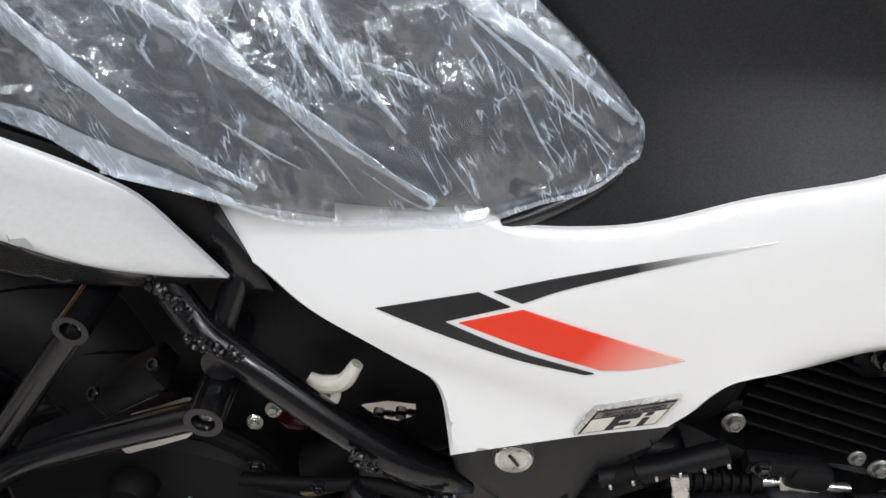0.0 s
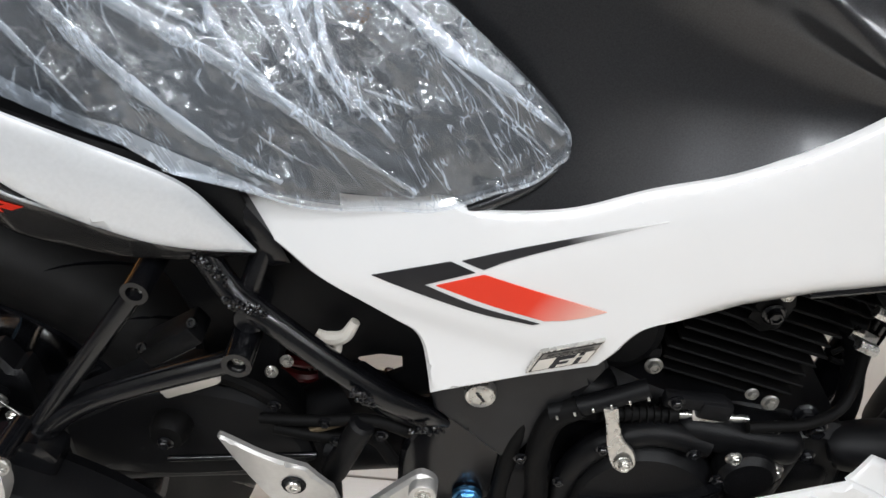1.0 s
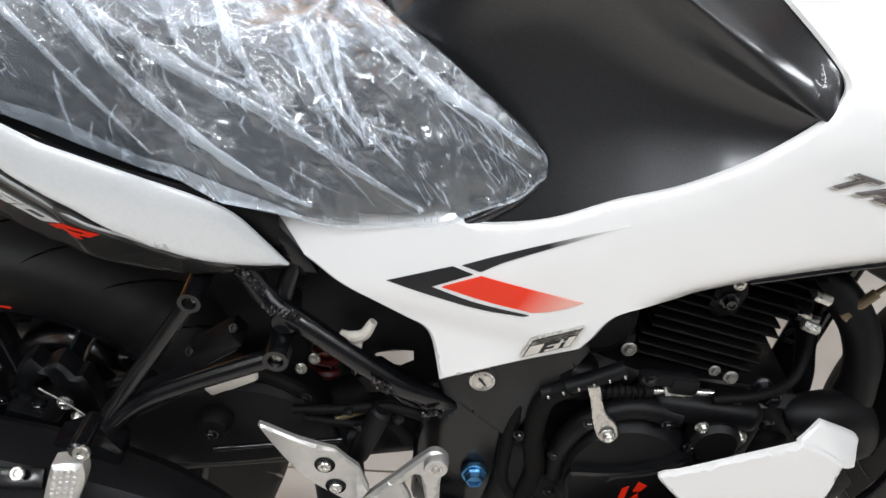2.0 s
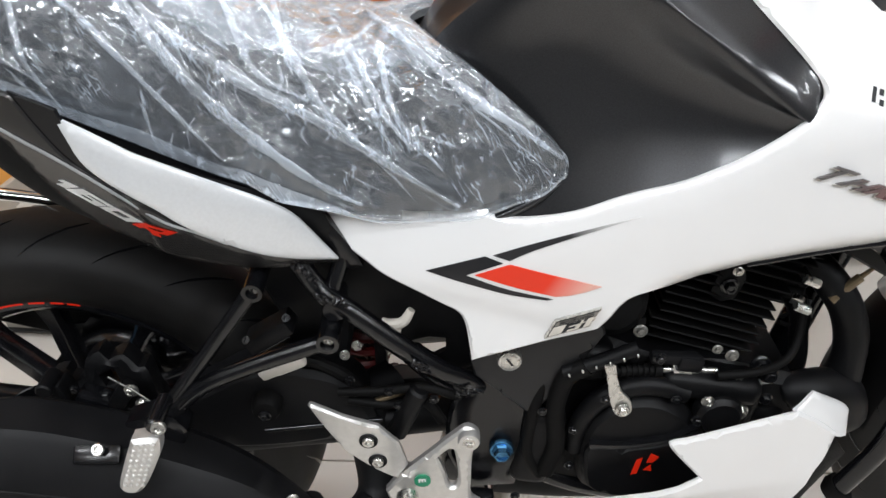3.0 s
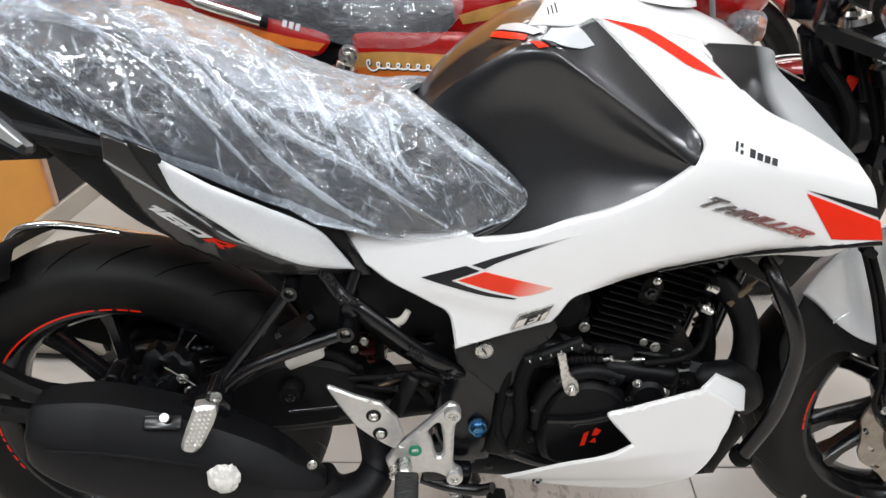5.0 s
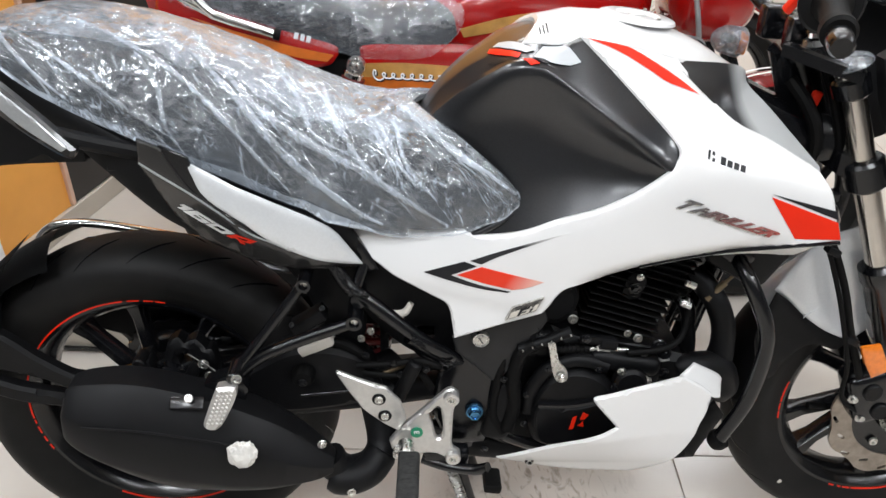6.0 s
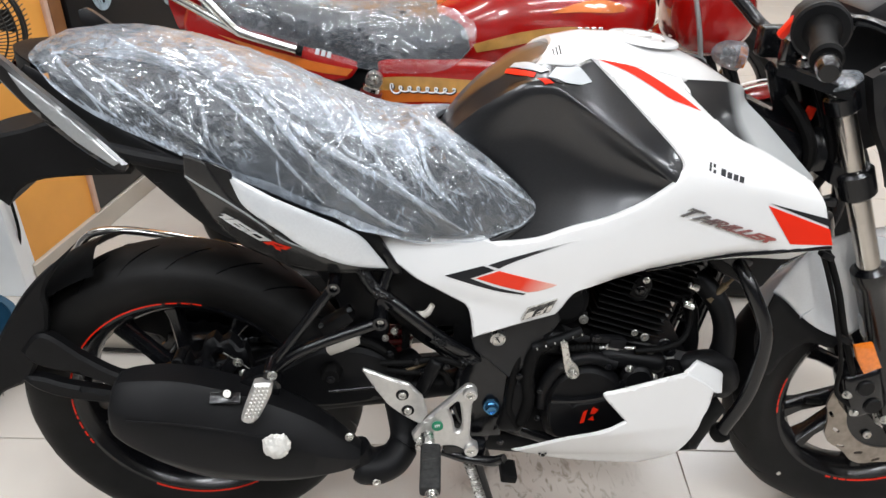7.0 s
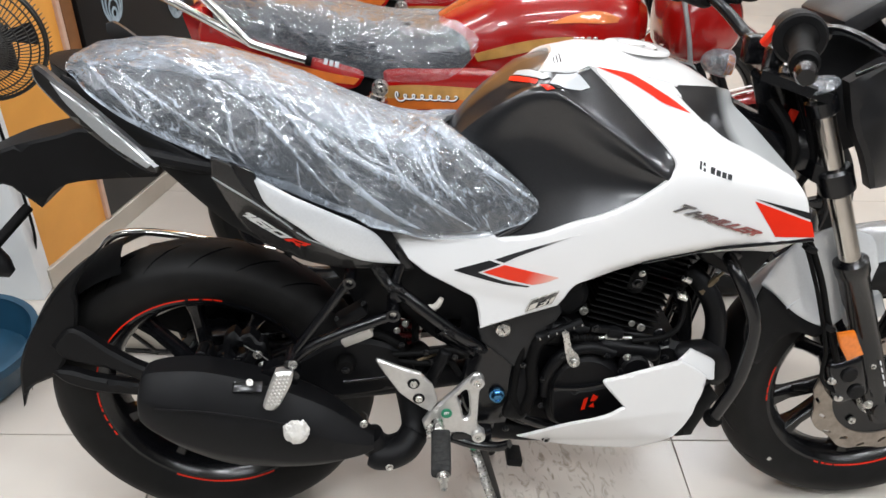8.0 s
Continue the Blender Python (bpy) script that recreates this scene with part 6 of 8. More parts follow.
rod("harness", [(-0.075, -0.125, 0.47), (-0.085, -0.13, 0.42), (-0.088, -0.13, 0.36), (-0.07, -0.13, 0.32)], 0.008, RUBBER, sm=24)
part("starter", lathe([(0, 0.030), (0.030, 0.030), (0.038, 0.024), (0.040, 0.010), (0.044, 0.006), (0.044, -0.05), (0, -0.05)], (0.0, -0.075, 0.552), (0, -1, 0.25), 40, False), ENGINE, engine, "round black starter housing")
part("starter_flange", box((-0.005, -0.098, 0.532), (0.088, 0.014, 0.012), (0, -6, 0), 0.003), ENGINE, engine)
for bx, by, bz, br in ((0.029, -0.118, 0.535, 0.0064), (0.119, -0.118, 0.508, 0.0048), (0.137, -0.118, 0.499, 0.0062), (0.150, -0.118, 0.468, 0.0062), (0.128, -0.120, 0.466, 0.0050), (0.175, -0.112, 0.480, 0.0095)):
    bolt(engine, (bx, by, bz), (0, -1, 0.15), br, DULL if br < 0.009 else BLACKM)
part("cable_bracket", join(box((0.072, -0.119, 0.497), (0.056, 0.014, 0.014), (0, 4, 0), 0.004), box((0.090, -0.121, 0.491), (0.030, 0.016, 0.020), (0, 8, 0), 0.005)), MATTE, engine, "grey cast cable bracket")
part("throttle_body", box((-0.02, -0.06, 0.585), (0.09, 0.09, 0.06), (0, -15, 0), 0.012), ENGINE, engine)
# exhaust header
part("header_pipe", tube([(0.200, 0.0, 0.575), (0.232, -0.045, 0.580), (0.266, -0.070, 0.548), (0.287, -0.078, 0.505), (0.294, -0.080, 0.462), (0.291, -0.080, 0.42), (0.270, -0.080, 0.36), (0.235, -0.070, 0.29), (0.15, -0.05, 0.235), (0.0, -0.04, 0.21), (-0.12, -0.04, 0.22)], [0.019, 0.0195, 0.0195, 0.0195, 0.020, 0.024, 0.030, 0.032, 0.03, 0.028, 0.028], 20, 70), MATTE, bike, "matt black exhaust header")
part("coil_bracket", tube([(0.215, -0.048, 0.545), (0.236, -0.050, 0.512), (0.243, -0.050, 0.480), (0.248, -0.055, 0.440), (0.240, -0.06, 0.40)], [0.014, 0.013, 0.011, 0.012, 0.016], 12, 20), ENGINE, bike, "black bracket before the cylinder")
for px, pz in ((0.211, 0.5505), (0.213, 0.587)):
    part("plug_nut", tube([(px - 0.008, -0.098, pz + 0.003), (px + 0.008, -0.100, pz - 0.003)], 0.0055, 6), STEEL, bike, "bright steel nut")
part("sensor", tube([(0.253, -0.078, 0.548), (0.258, -0.079, 0.555), (0.2585, -0.079, 0.556), (0.276, -0.081, 0.580), (0.2765, -0.081, 0.581), (0.286, -0.082, 0.593)], [0.008, 0.008, 0.0055, 0.0055, 0.0030, 0.0022], 10), BRASS, bike, "brown threaded sensor")
part("header_shroud", tube([(0.215, -0.100, 0.425), (0.225, -0.100, 0.428), (0.262, -0.098, 0.428), (0.290, -0.092, 0.415), (0.302, -0.088, 0.385), (0.302, -0.085, 0.360)], [0.012, 0.022, 0.027, 0.030, 0.031, 0.020], 18, 24), MATTE, bike, "matt black bulge of the header")

# ---- belly cowl ----
def cowl_y(x, z):
    y = -0.163 - 0.03 * max(0.0, min(1.0, (0.28 - x) / 0.2)) * max(0.0, min(1.0, (z - 0.27) / 0.08))
    y += 0.50 * soft(0.290 - 0.05 * x - z, 0.02)
    return y


COWL = [(0.060, 0.4297), (0.063, 0.4375), (0.070, 0.4395), (0.123, 0.4495), (0.200, 0.4640, 1), (0.232, 0.443), (0.256, 0.4225, 1), (0.253, 0.385), (0.246, 0.362), (0.2425, 0.339, 1), (0.228, 0.302), (0.203, 0.265), (0.152, 0.235, 1), (0.066, 0.241), (-0.017, 0.259), (-0.082, 0.292, 1), (0.000, 0.334), (0.069, 0.357), (0.104, 0.374, 1), (0.084, 0.399)]
belly = part("belly_cowl", panel(COWL, side(cowl_y), (0, 0.006, 0), 0.008, 0.003, 0.003), WHITE, bike, "glossy white belly cowl")
part("belly_cowl", mirror(panel(COWL, side(cowl_y), (0, 0.006, 0), 0.02)), WHITE, bike, "glossy white belly cowl")
part("tip", panel([(0.196, 0.462, 1), (0.2215, 0.4745, 1), (0.271, 0.443), (0.275, 0.430, 1), (0.2745, 0.409, 1), (0.262, 0.411), (0.250, 0.4195, 1), (0.224, 0.443)], side(lambda x, z: cowl_y(x, z) + 0.0035 + 0.55 * soft((x - 0.204) * 0.63 + (z - 0.458) * 0.78, 0.003)), (0, 0.006, 0), 0.008, 0.002, 0.002), WHITE, belly, "folded white tip of the cowl")
socket(belly, (-0.026, -0.156, 0.280), (0, -1, 0.1), 0.0075, BLACKM)
part("washer", lathe([(0.0035, 0.0012), (0.0045, 0.002), (0.0055, 0.0012), (0.0045, 0.0)], (-0.026, -0.163, 0.280), n=24), STEEL, belly)
part("cowl_bracket", panel([(0.285, 0.372, 1), (0.305, 0.345, 1), (0.275, 0.275), (0.268, 0.253, 1), (0.236, 0.250, 1), (0.262, 0.312), (0.253, 0.345, 1)], side(lambda x, z: -0.125), (0, 0.008, 0), 0.015), PLASTIC, bike, "black cowl bracket")
part("white_tip", panel([(0.168, 0.442, 1), (0.195, 0.462, 1), (0.200, 0.447, 1)], side(lambda x, z: -0.11), (0, 0.004, 0), 0.012), SILVERP, bike)
# crash guard
for sgn in (1, -1):
    g = tube([(0.245, -0.06, 0.665), (0.260, -0.120, 0.655), (0.278, -0.162, 0.622), (0.309, -0.175, 0.557), (0.317, -0.175, 0.505), (0.311, -0.170, 0.415), (0.285, -0.160, 0.325)], 0.0118, 16, 50)
    part("crash_guard", g if sgn > 0 else mirror(g), BLACKM, bike, "black tubular crash guard")
part("guard_cap", lathe([(0, 0.012), (0.012, 0.010), (0.0175, 0), (0.0175, -0.01), (0, -0.01)], (0.284, -0.157, 0.320), (-0.55, 0.2, -0.8), 20, False), RUBBER, bike)
part("guard_mount", box((0.262, -0.10, 0.655), (0.05, 0.07, 0.03), (0, 35, 0), 0.006), BLACKM, bike)

# ---- frame plate and foot controls ----
part("frame_plate", panel([(-0.160, 0.505, 1), (-0.10, 0.535), (-0.025, 0.548, 1), (-0.045, 0.500), (-0.068, 0.440), (-0.080, 0.375), (-0.100, 0.29, 1), (-0.155, 0.285, 1), (-0.185, 0.35), (-0.180, 0.43), (-0.150, 0.462)], side(lambda x, z: -0.125), (0, 0.012, 0), 0.018, 0.004, 0.005), BLACKM, bike, "black pressed frame plate")
part("frame_plate", mirror(panel([(-0.160, 0.505, 1), (-0.025, 0.548, 1), (-0.068, 0.440), (-0.100, 0.29, 1), (-0.155, 0.285, 1), (-0.185, 0.40)], side(lambda x, z: -0.125), (0, 0.012, 0), 0.03)), BLACKM, bike, "black pressed frame plate")
part("frame_cover", panel([(-0.160, 0.512, 1), (-0.10, 0.535), (-0.020, 0.560, 1), (-0.0117, 0.541, 1), (-0.045, 0.483), (-0.0724, 0.439), (-0.083, 0.424), (-0.092, 0.425, 1), (-0.120, 0.452), (-0.154, 0.4825, 1)], side(lambda x, z: -0.133 + 0.05 * soft(z - 0.52, 0.01)), (0, 0.006, 0), 0.012, 0.003, 0.003), SATIN, bike, "satin black plastic cover below the white panel")
part("frame_beam", tube([(-0.225, -0.112, 0.500), (-0.190, -0.108, 0.462), (-0.150, -0.104, 0.430), (-0.105, -0.100, 0.395), (-0.07, -0.098, 0.350)], [0.014, 0.017, 0.019, 0.020, 0.020], 16, 20), BLACKM, bike, "black lower frame beam")
fast = part("fastener", lathe([(0, 0.006), (0.008, 0.006), (0.010, 0.005), (0.0125, 0.006), (0.0135, 0.004), (0.0135, -0.006), (0, -0.006)], (-0.116, -0.136, 0.511), n=36, closed=False), STEEL, bike, "round slotted quick fastener")
part("slot", box((-0.116, -0.1425, 0.511), (0.0125, 0.0015, 0.0022), (0, 55, 0), 0.0004, 1), BLACKD, fast)
blue = part("swing_arm_bolt", lathe([(0, 0.004), (0.006, 0.004), (0.007, 0.007), (0.0092, 0.007), (0.0100, 0.0), (0.012, -0.002), (0.012, -0.004), (0, -0.004)], (-0.119, -0.136, 0.362), n=6, closed=False), BLUEBOLT, bike, "blue anodised pivot bolt")
part("washer", lathe([(0.006, 0.002), (0.0138, 0.002), (0.0148, 0.0005), (0.0148, -0.004), (0.006, -0.004)], (-0.119, -0.131, 0.362), n=30), BLUEBOLT, blue)
HEEL_BACK = 0.30
heel = part("heel_plate", panel([(-0.340, 0.4615, 1), (-0.334, 0.4645), (-0.300, 0.4555), (-0.262, 0.4425, 1), (-0.240, 0.415, 1), (-0.2325, 0.385), (-0.231, 0.376, 1), (-0.243, 0.356, 1), (-0.268, 0.3735), (-0.299, 0.400, 1), (-0.322, 0.432)],
                                side(lambda x, z: -0.172 + HEEL_BACK * soft(-0.298 - x, 0.01) + 0.25 * soft(x + 0.245, 0.006)), (0, 0.007, 0), 0.006, 0.0025, 0.0025), ALU, bike, "silver aluminium heel plate")
# a matt black disc stands for the shade round each sunken bolt
for p in ((-0.2735, -0.1715, 0.4215), (-0.2645, -0.1715, 0.3890)):
    ring = part("bolt_recess", lathe([(0, 0.0010), (0.0088, 0.0010), (0.0100, 0.0022), (0.0108, 0.0010), (0.0108, -0.001), (0, -0.001)], p, n=28, closed=False), MATTE, heel, "matt black disc for the shade in the bolt recess")
    socket(ring, (p[0], p[1] - 0.0008, p[2]), r=0.0068, mat=STEEL)
brk = part("footrest_bracket", panel([(-0.258, 0.331, 1), (-0.240, 0.358), (-0.205, 0.395), (-0.178, 0.424), (-0.163, 0.436), (-0.150, 0.428), (-0.148, 0.413), (-0.1555, 0.395), (-0.157, 0.350), (-0.156, 0.320), (-0.143, 0.306), (-0.146, 0.292), (-0.158, 0.289), (-0.185, 0.305), (-0.235, 0.302), (-0.252, 0.312)],
                                     side(lambda x, z: -0.168), (0, 0.010, 0), 0.007, 0.0035, 0.003, holes=[[(-0.196, 0.386), (-0.180, 0.402), (-0.1745, 0.385), (-0.172, 0.345), (-0.182, 0.338), (-0.188, 0.362)]]), ALU, bike, "cast aluminium footrest bracket")
for p in ((-0.1605, -0.172, 0.421), (-0.1545, -0.172, 0.300)):
    eye = part("boss", lathe([(0.0055, 0.004), (0.0115, 0.004), (0.0125, 0.002), (0.0125, -0.014), (0.0055, -0.014)], p, n=30), ALU, brk)
    socket(eye, (p[0], p[1] + 0.001, p[2]), r=0.0085)
part("sticker", lathe([(0, 0.001), (0.0098, 0.001), (0.0098, -0.001), (0, -0.001)], (-0.214, -0.1692, 0.352), n=28, closed=False), GREEN, brk, "round green sticker with a letter")
part("lettering", lettering("E", side(lambda x, z: -0.1703), (-0.2185, 0.3560), (0.10, -0.97), (0.97, 0.10), 0.012, 0.0003, off=0.0004), WHITED, brk)
# footrest with its ribbed rubber
peg = part("footrest", bar((-0.232, -0.175, 0.335), (-0.230, -0.205, 0.335), 0.013, bevel=0.002), STEEL, bike, "steel footrest with a ribbed rubber")
PA, PB = Vector((-0.229, -0.205, 0.338)), Vector((-0.226, -0.300, 0.330))
pr = box((0, 0, 0), (0.034, 0.095, 0.024), bevel=0.006, seg=3)
bmesh.ops.transform(pr, matrix=Matrix.Translation((PA + PB) / 2) @ pose(0, 0, 0, 5, 0, -2), verts=pr.verts)
part("rubber", pr, DUSTY, peg, "ribbed dusty grey footrest rubber")
for k in range(9):
    q = PA.lerp(PB, 0.1 + 0.1 * k) + Vector((0, 0, 0.011))
    part("rib", box(q, (0.026, 0.0045, 0.004), (0, 0, 12 if k % 2 else -12), 0.0015, 1), DUSTY, peg)
part("feeler", tube([(-0.226, -0.300, 0.328), (-0.2255, -0.309, 0.327), (-0.225, -0.312, 0.322), (-0.2245, -0.318, 0.312)], [0.011, 0.010, 0.006, 0.006], 12), STEEL, peg)
part("spring", tube([(-0.244 + 0.007 * math.cos(k * 0.8), -0.186 - 0.0008 * k, 0.335 + 0.007 * math.sin(k * 0.8)) for k in range(24)], 0.0015, 6), STEEL, peg)
# rear brake pedal
part("brake_pedal", tube([(-0.205, -0.155, 0.285), (-0.165, -0.165, 0.277), (-0.12, -0.180, 0.282), (-0.098, -0.190, 0.296)], 0.009, 12, 24), BLACKM, bike, "black rear brake pedal")
part("pedal_pad", box((-0.093, -0.205, 0.283), (0.028, 0.045, 0.016), (0, 8, 0), 0.004), RUBBER, bike, "ribbed pedal pad")
part("pedal_link", box((-0.165, -0.150, 0.290), (0.075, 0.03, 0.03), (0, 5, 0), 0.006), BLACKM, bike)
part("master_cylinder", bar((-0.245, -0.14, 0.40), (-0.215, -0.14, 0.47), 0.012, bevel=0.003), ENGINE, bike)
part("push_rod", bar((-0.270, -0.122, 0.434), (-0.228, -0.122, 0.452), 0.0035), BRASS, bike, "brass fitting")
for p in ((-0.295, -0.13, 0.475), (-0.25, -0.135, 0.462), (-0.24, -0.14, 0.445), (-0.20, -0.14, 0.455), (-0.075, -0.14, 0.435), (-0.10, -0.14, 0.29)):
    bolt(bike, p, r=0.005, mat=BLACKM)
for p in ((-0.303, -0.100, 0.486), (-0.288, -0.100, 0.500)):
    bolt(bike, p, (0, -1, 0.3), 0.005)
rod("small_hose", [(-0.31, -0.125, 0.452), (-0.26, -0.13, 0.458), (-0.21, -0.135, 0.468), (-0.175, -0.135, 0.455)], 0.0055, RUBBER, sm=20)
rod("small_hose", [(-0.30, -0.12, 0.435), (-0.25, -0.125, 0.432), (-0.21, -0.13, 0.44), (-0.19, -0.13, 0.41)], 0.006, RUBBER, sm=20)
# stand
stand = part("stand", tube([(-0.150, -0.05, 0.245), (-0.132, -0.055, 0.16), (-0.102, -0.062, 0.055), (-0.090, -0.066, 0.006)], [0.017, 0.0125, 0.0115, 0.011], 14, 24), BLACKM, bike, "black stand leg reaching the floor")
part("foot", box((-0.083, -0.068, 0.004), (0.06, 0.035, 0.008), (6, 0, 0), 0.003), BLACKM, stand)
part("far_leg", tube([(-0.150, 0.07, 0.245), (-0.132, 0.08, 0.16), (-0.102, 0.10, 0.055), (-0.090, 0.11, 0.012)], [0.017, 0.0125, 0.0115, 0.011], 14, 24), BLACKM, stand)
coil = [Vector((-0.151, -0.080, 0.190)).lerp(Vector((-0.109, -0.084, 0.055)), k / 260) + Vector((0.0085 * math.cos(k * 0.62), 0.0085 * math.sin(k * 0.62), 0)) for k in range(261)]
part("spring", tube(coil, 0.0021, 6), STEEL, stand, "steel return spring")
part("stand_bracket", box((-0.15, -0.03, 0.250), (0.085, 0.08, 0.05), (0, 10, 0), 0.012), BLACKM, bike)
part("stand_tag", lathe([(0, 0.001), (0.008, 0.001), (0.008, -0.002), (0, -0.002)], (-0.153, -0.090, 0.203), (0, -1, 0.2), 24, False), GREEN, bike, "round green paint mark")
part("lower_frame", tube([(-0.10, -0.09, 0.30), (0.0, -0.10, 0.265), (0.12, -0.09, 0.25), (0.22, -0.06, 0.30)], 0.014, 12, 20), BLACKM, bike)

# ---- front end ----
def fork_x(z):
    return 0.380 + 0.43 * (0.91 - z)


for sgn in (-1, 1):
    y = 0.098 * sgn
    part("fork_tube", bar((fork_x(0.93), y, 0.93), (fork_x(0.60), y, 0.60), 0.0185, 28), FORKT, bike, "polished steel fork tube")
    leg = part("fork_leg", tube([(fork_x(0.628), y, 0.628), (fork_x(0.622), y, 0.622), (fork_x(0.600), y, 0.600), (fork_x(0.595), y, 0.595), (fork_x(0.45), y, 0.45), (fork_x(0.33), y, 0.33), (fork_x(0.27), y, 0.27)], [0.022, 0.030, 0.030, 0.027, 0.0265, 0.027, 0.020], 26), BLACKM, bike, "black fork leg")
    part("fork_clamp", bar((fork_x(0.80), y, 0.80), (fork_x(0.755), y, 0.755), 0.030, 28, bevel=0.005), BLACKM, bike)
    part("fork_seal", bar((fork_x(0.920), y, 0.920), (fork_x(0.892), y, 0.892), 0.026, 28, bevel=0.004), BLACKM, bike)
    cap2 = part("fork_cap", lathe([(0, 0.012), (0.012, 0.012), (0.013, 0.006), (0.022, 0.005), (0.023, 0), (0, 0)], (fork_x(0.927), y, 0.927), (-0.4, 0, 0.92), 24, False), FORKT, bike)
part("axle", bar((0.655, -0.125, 0.305), (0.655, 0.125, 0.305), 0.010), STEEL, bike)
part("axle_lug", lathe([(0, 0.02), (0.024, 0.018), (0.027, 0), (0.027, -0.03), (0, -0.03)], (0.645, -0.105, 0.305), n=28, closed=False), BLACKM, bike)
part("upper_yoke", panel([(0.270, -0.105, 1), (0.36, -0.125), (0.392, -0.11), (0.40, 0.0), (0.392, 0.11), (0.36, 0.125), (0.335, 0.105, 1), (0.325, 0.05), (0.300, -0.05)], lambda x, y: Vector((x, y, 0.952 - 0.30 * (x - 0.32))), (0, 0, -0.020), 0.02, 0.004, 0.005), BLACKM, bike, "black upper yoke")
part("lower_yoke", panel([(0.395, -0.10, 1), (0.455, -0.115), (0.465, 0.0), (0.455, 0.115), (0.395, 0.10, 1), (0.38, 0.0)], lambda x, y: Vector((x, y, 0.80 - 0.4 * (x - 0.42))), (0, 0, -0.035), 0.02, 0.004, 0.005), BLACKM, bike, "black lower yoke")
part("steering_head", bar((0.335, 0, 0.94), (0.40, 0, 0.78), 0.035, 28), BLACKM, bike)
part("head_frame", box((0.27, 0, 0.80), (0.18, 0.16, 0.16), (0, 25, 0), 0.03), BLACKM, bike)
part("ignition_wiring", tube([(0.32, -0.05, 0.90), (0.34, -0.075, 0.87), (0.36, -0.08, 0.83), (0.37, -0.06, 0.78), (0.34, -0.05, 0.72)], 0.010, 10, 24), RUBBER, bike)
part("ignition_wiring", tube([(0.36, -0.06, 0.92), (0.385, -0.075, 0.86), (0.40, -0.08, 0.80), (0.385, -0.06, 0.73)], 0.007, 10, 24), RUBBER, bike)
part("horn", lathe([(0, 0.02), (0.02, 0.018), (0.034, 0.010), (0.036, 0.0), (0, 0)], (0.385, -0.055, 0.815), (-0.5, -0.8, 0.2), 30, False), BLACKM, bike, "small round black horn")
part("red_connector", box((0.362, -0.05, 0.872), (0.014, 0.010, 0.024), (0, 15, 0), 0.003), RED, bike, "red plastic connector")
# handlebar, grip, switch and lever on the near side; the same beyond
for sgn in (1, -1):
    def flip(bm):
        return bm if sgn > 0 else mirror(bm)
    part("handlebar", flip(tube([(0.327, 0.000, 0.978), (0.317, -0.070, 0.978), (0.282, -0.150, 1.023), (0.247, -0.240, 1.043), (0.207, -0.345, 1.033)], 0.011, 14, 30)), BLACKM, bike, "black handlebar")
    grip = part("grip", flip(tube([(0.244, -0.250, 1.042), (0.240, -0.262, 1.042), (0.234, -0.275, 1.041), (0.207, -0.344, 1.033), (0.2055, -0.346, 1.033), (0.203, -0.356, 1.032), (0.202, -0.359, 1.0315)], [0.022, 0.022, 0.0155, 0.0152, 0.0185, 0.0185, 0.015], 22)), RUBBER, bike, "black rubber grip")
    part("bar_end", flip(tube([(0.201, -0.362, 1.030), (0.199, -0.366, 1.029), (0.191, -0.388, 1.026), (0.189, -0.393, 1.025)], [0.012, 0.0135, 0.0130, 0.010], 22)), BLACKM, bike)
    sw = part("switch_housing", flip(tube([(0.274, -0.165, 1.036), (0.271, -0.175, 1.038), (0.250, -0.235, 1.044), (0.244, -0.250, 1.043)], [0.024, 0.031, 0.033, 0.028], 18)), PLASTIC, bike, "black switch housing")
    part("throttle_flange", flip(bar((0.244, -0.248, 1.043), (0.240, -0.260, 1.042), 0.035, 28, bevel=0.003)), PLASTIC, bike)
    part("lever", flip(tube([(0.317, -0.150, 1.033), (0.330, -0.200, 1.043), (0.345, -0.270, 1.035), (0.352, -0.340, 1.020)], [0.008, 0.007, 0.006, 0.007], 10, 24)), BLACKM, bike, "black brake lever")
    part("perch", flip(box((0.304, -0.160, 1.034), (0.05, 0.04, 0.025), (0, 0, 20), 0.006)), BLACKM, bike)
    part("bar_clamp", flip(box((0.322, -0.045, 0.963), (0.045, 0.03, 0.05), (0, 0, 0), 0.006)), BLACKM, bike)
part("kill_switch", box((0.222, -0.208, 1.036), (0.010, 0.014, 0.030), (15, 28, 0), 0.003), RED, bike, "red engine stop switch")
part("yoke_bolt", lathe([(0, 0.016), (0.012, 0.016), (0.014, 0.010), (0.020, 0.008), (0.022, 0), (0, 0)], (0.328, -0.085, 0.962), (-0.3, 0, 0.95), 24, False), CHROME, bike)
part("clear_cap_film", lathe([(0, 0.010), (0.020, 0.009), (0.030, 0.004), (0.032, 0.0), (0.030, -0.002)], (fork_x(0.935), -0.100, 0.937), (-0.4, 0, 0.92), 24, False), CLEAR, bike, "clear film left on the fork cap")
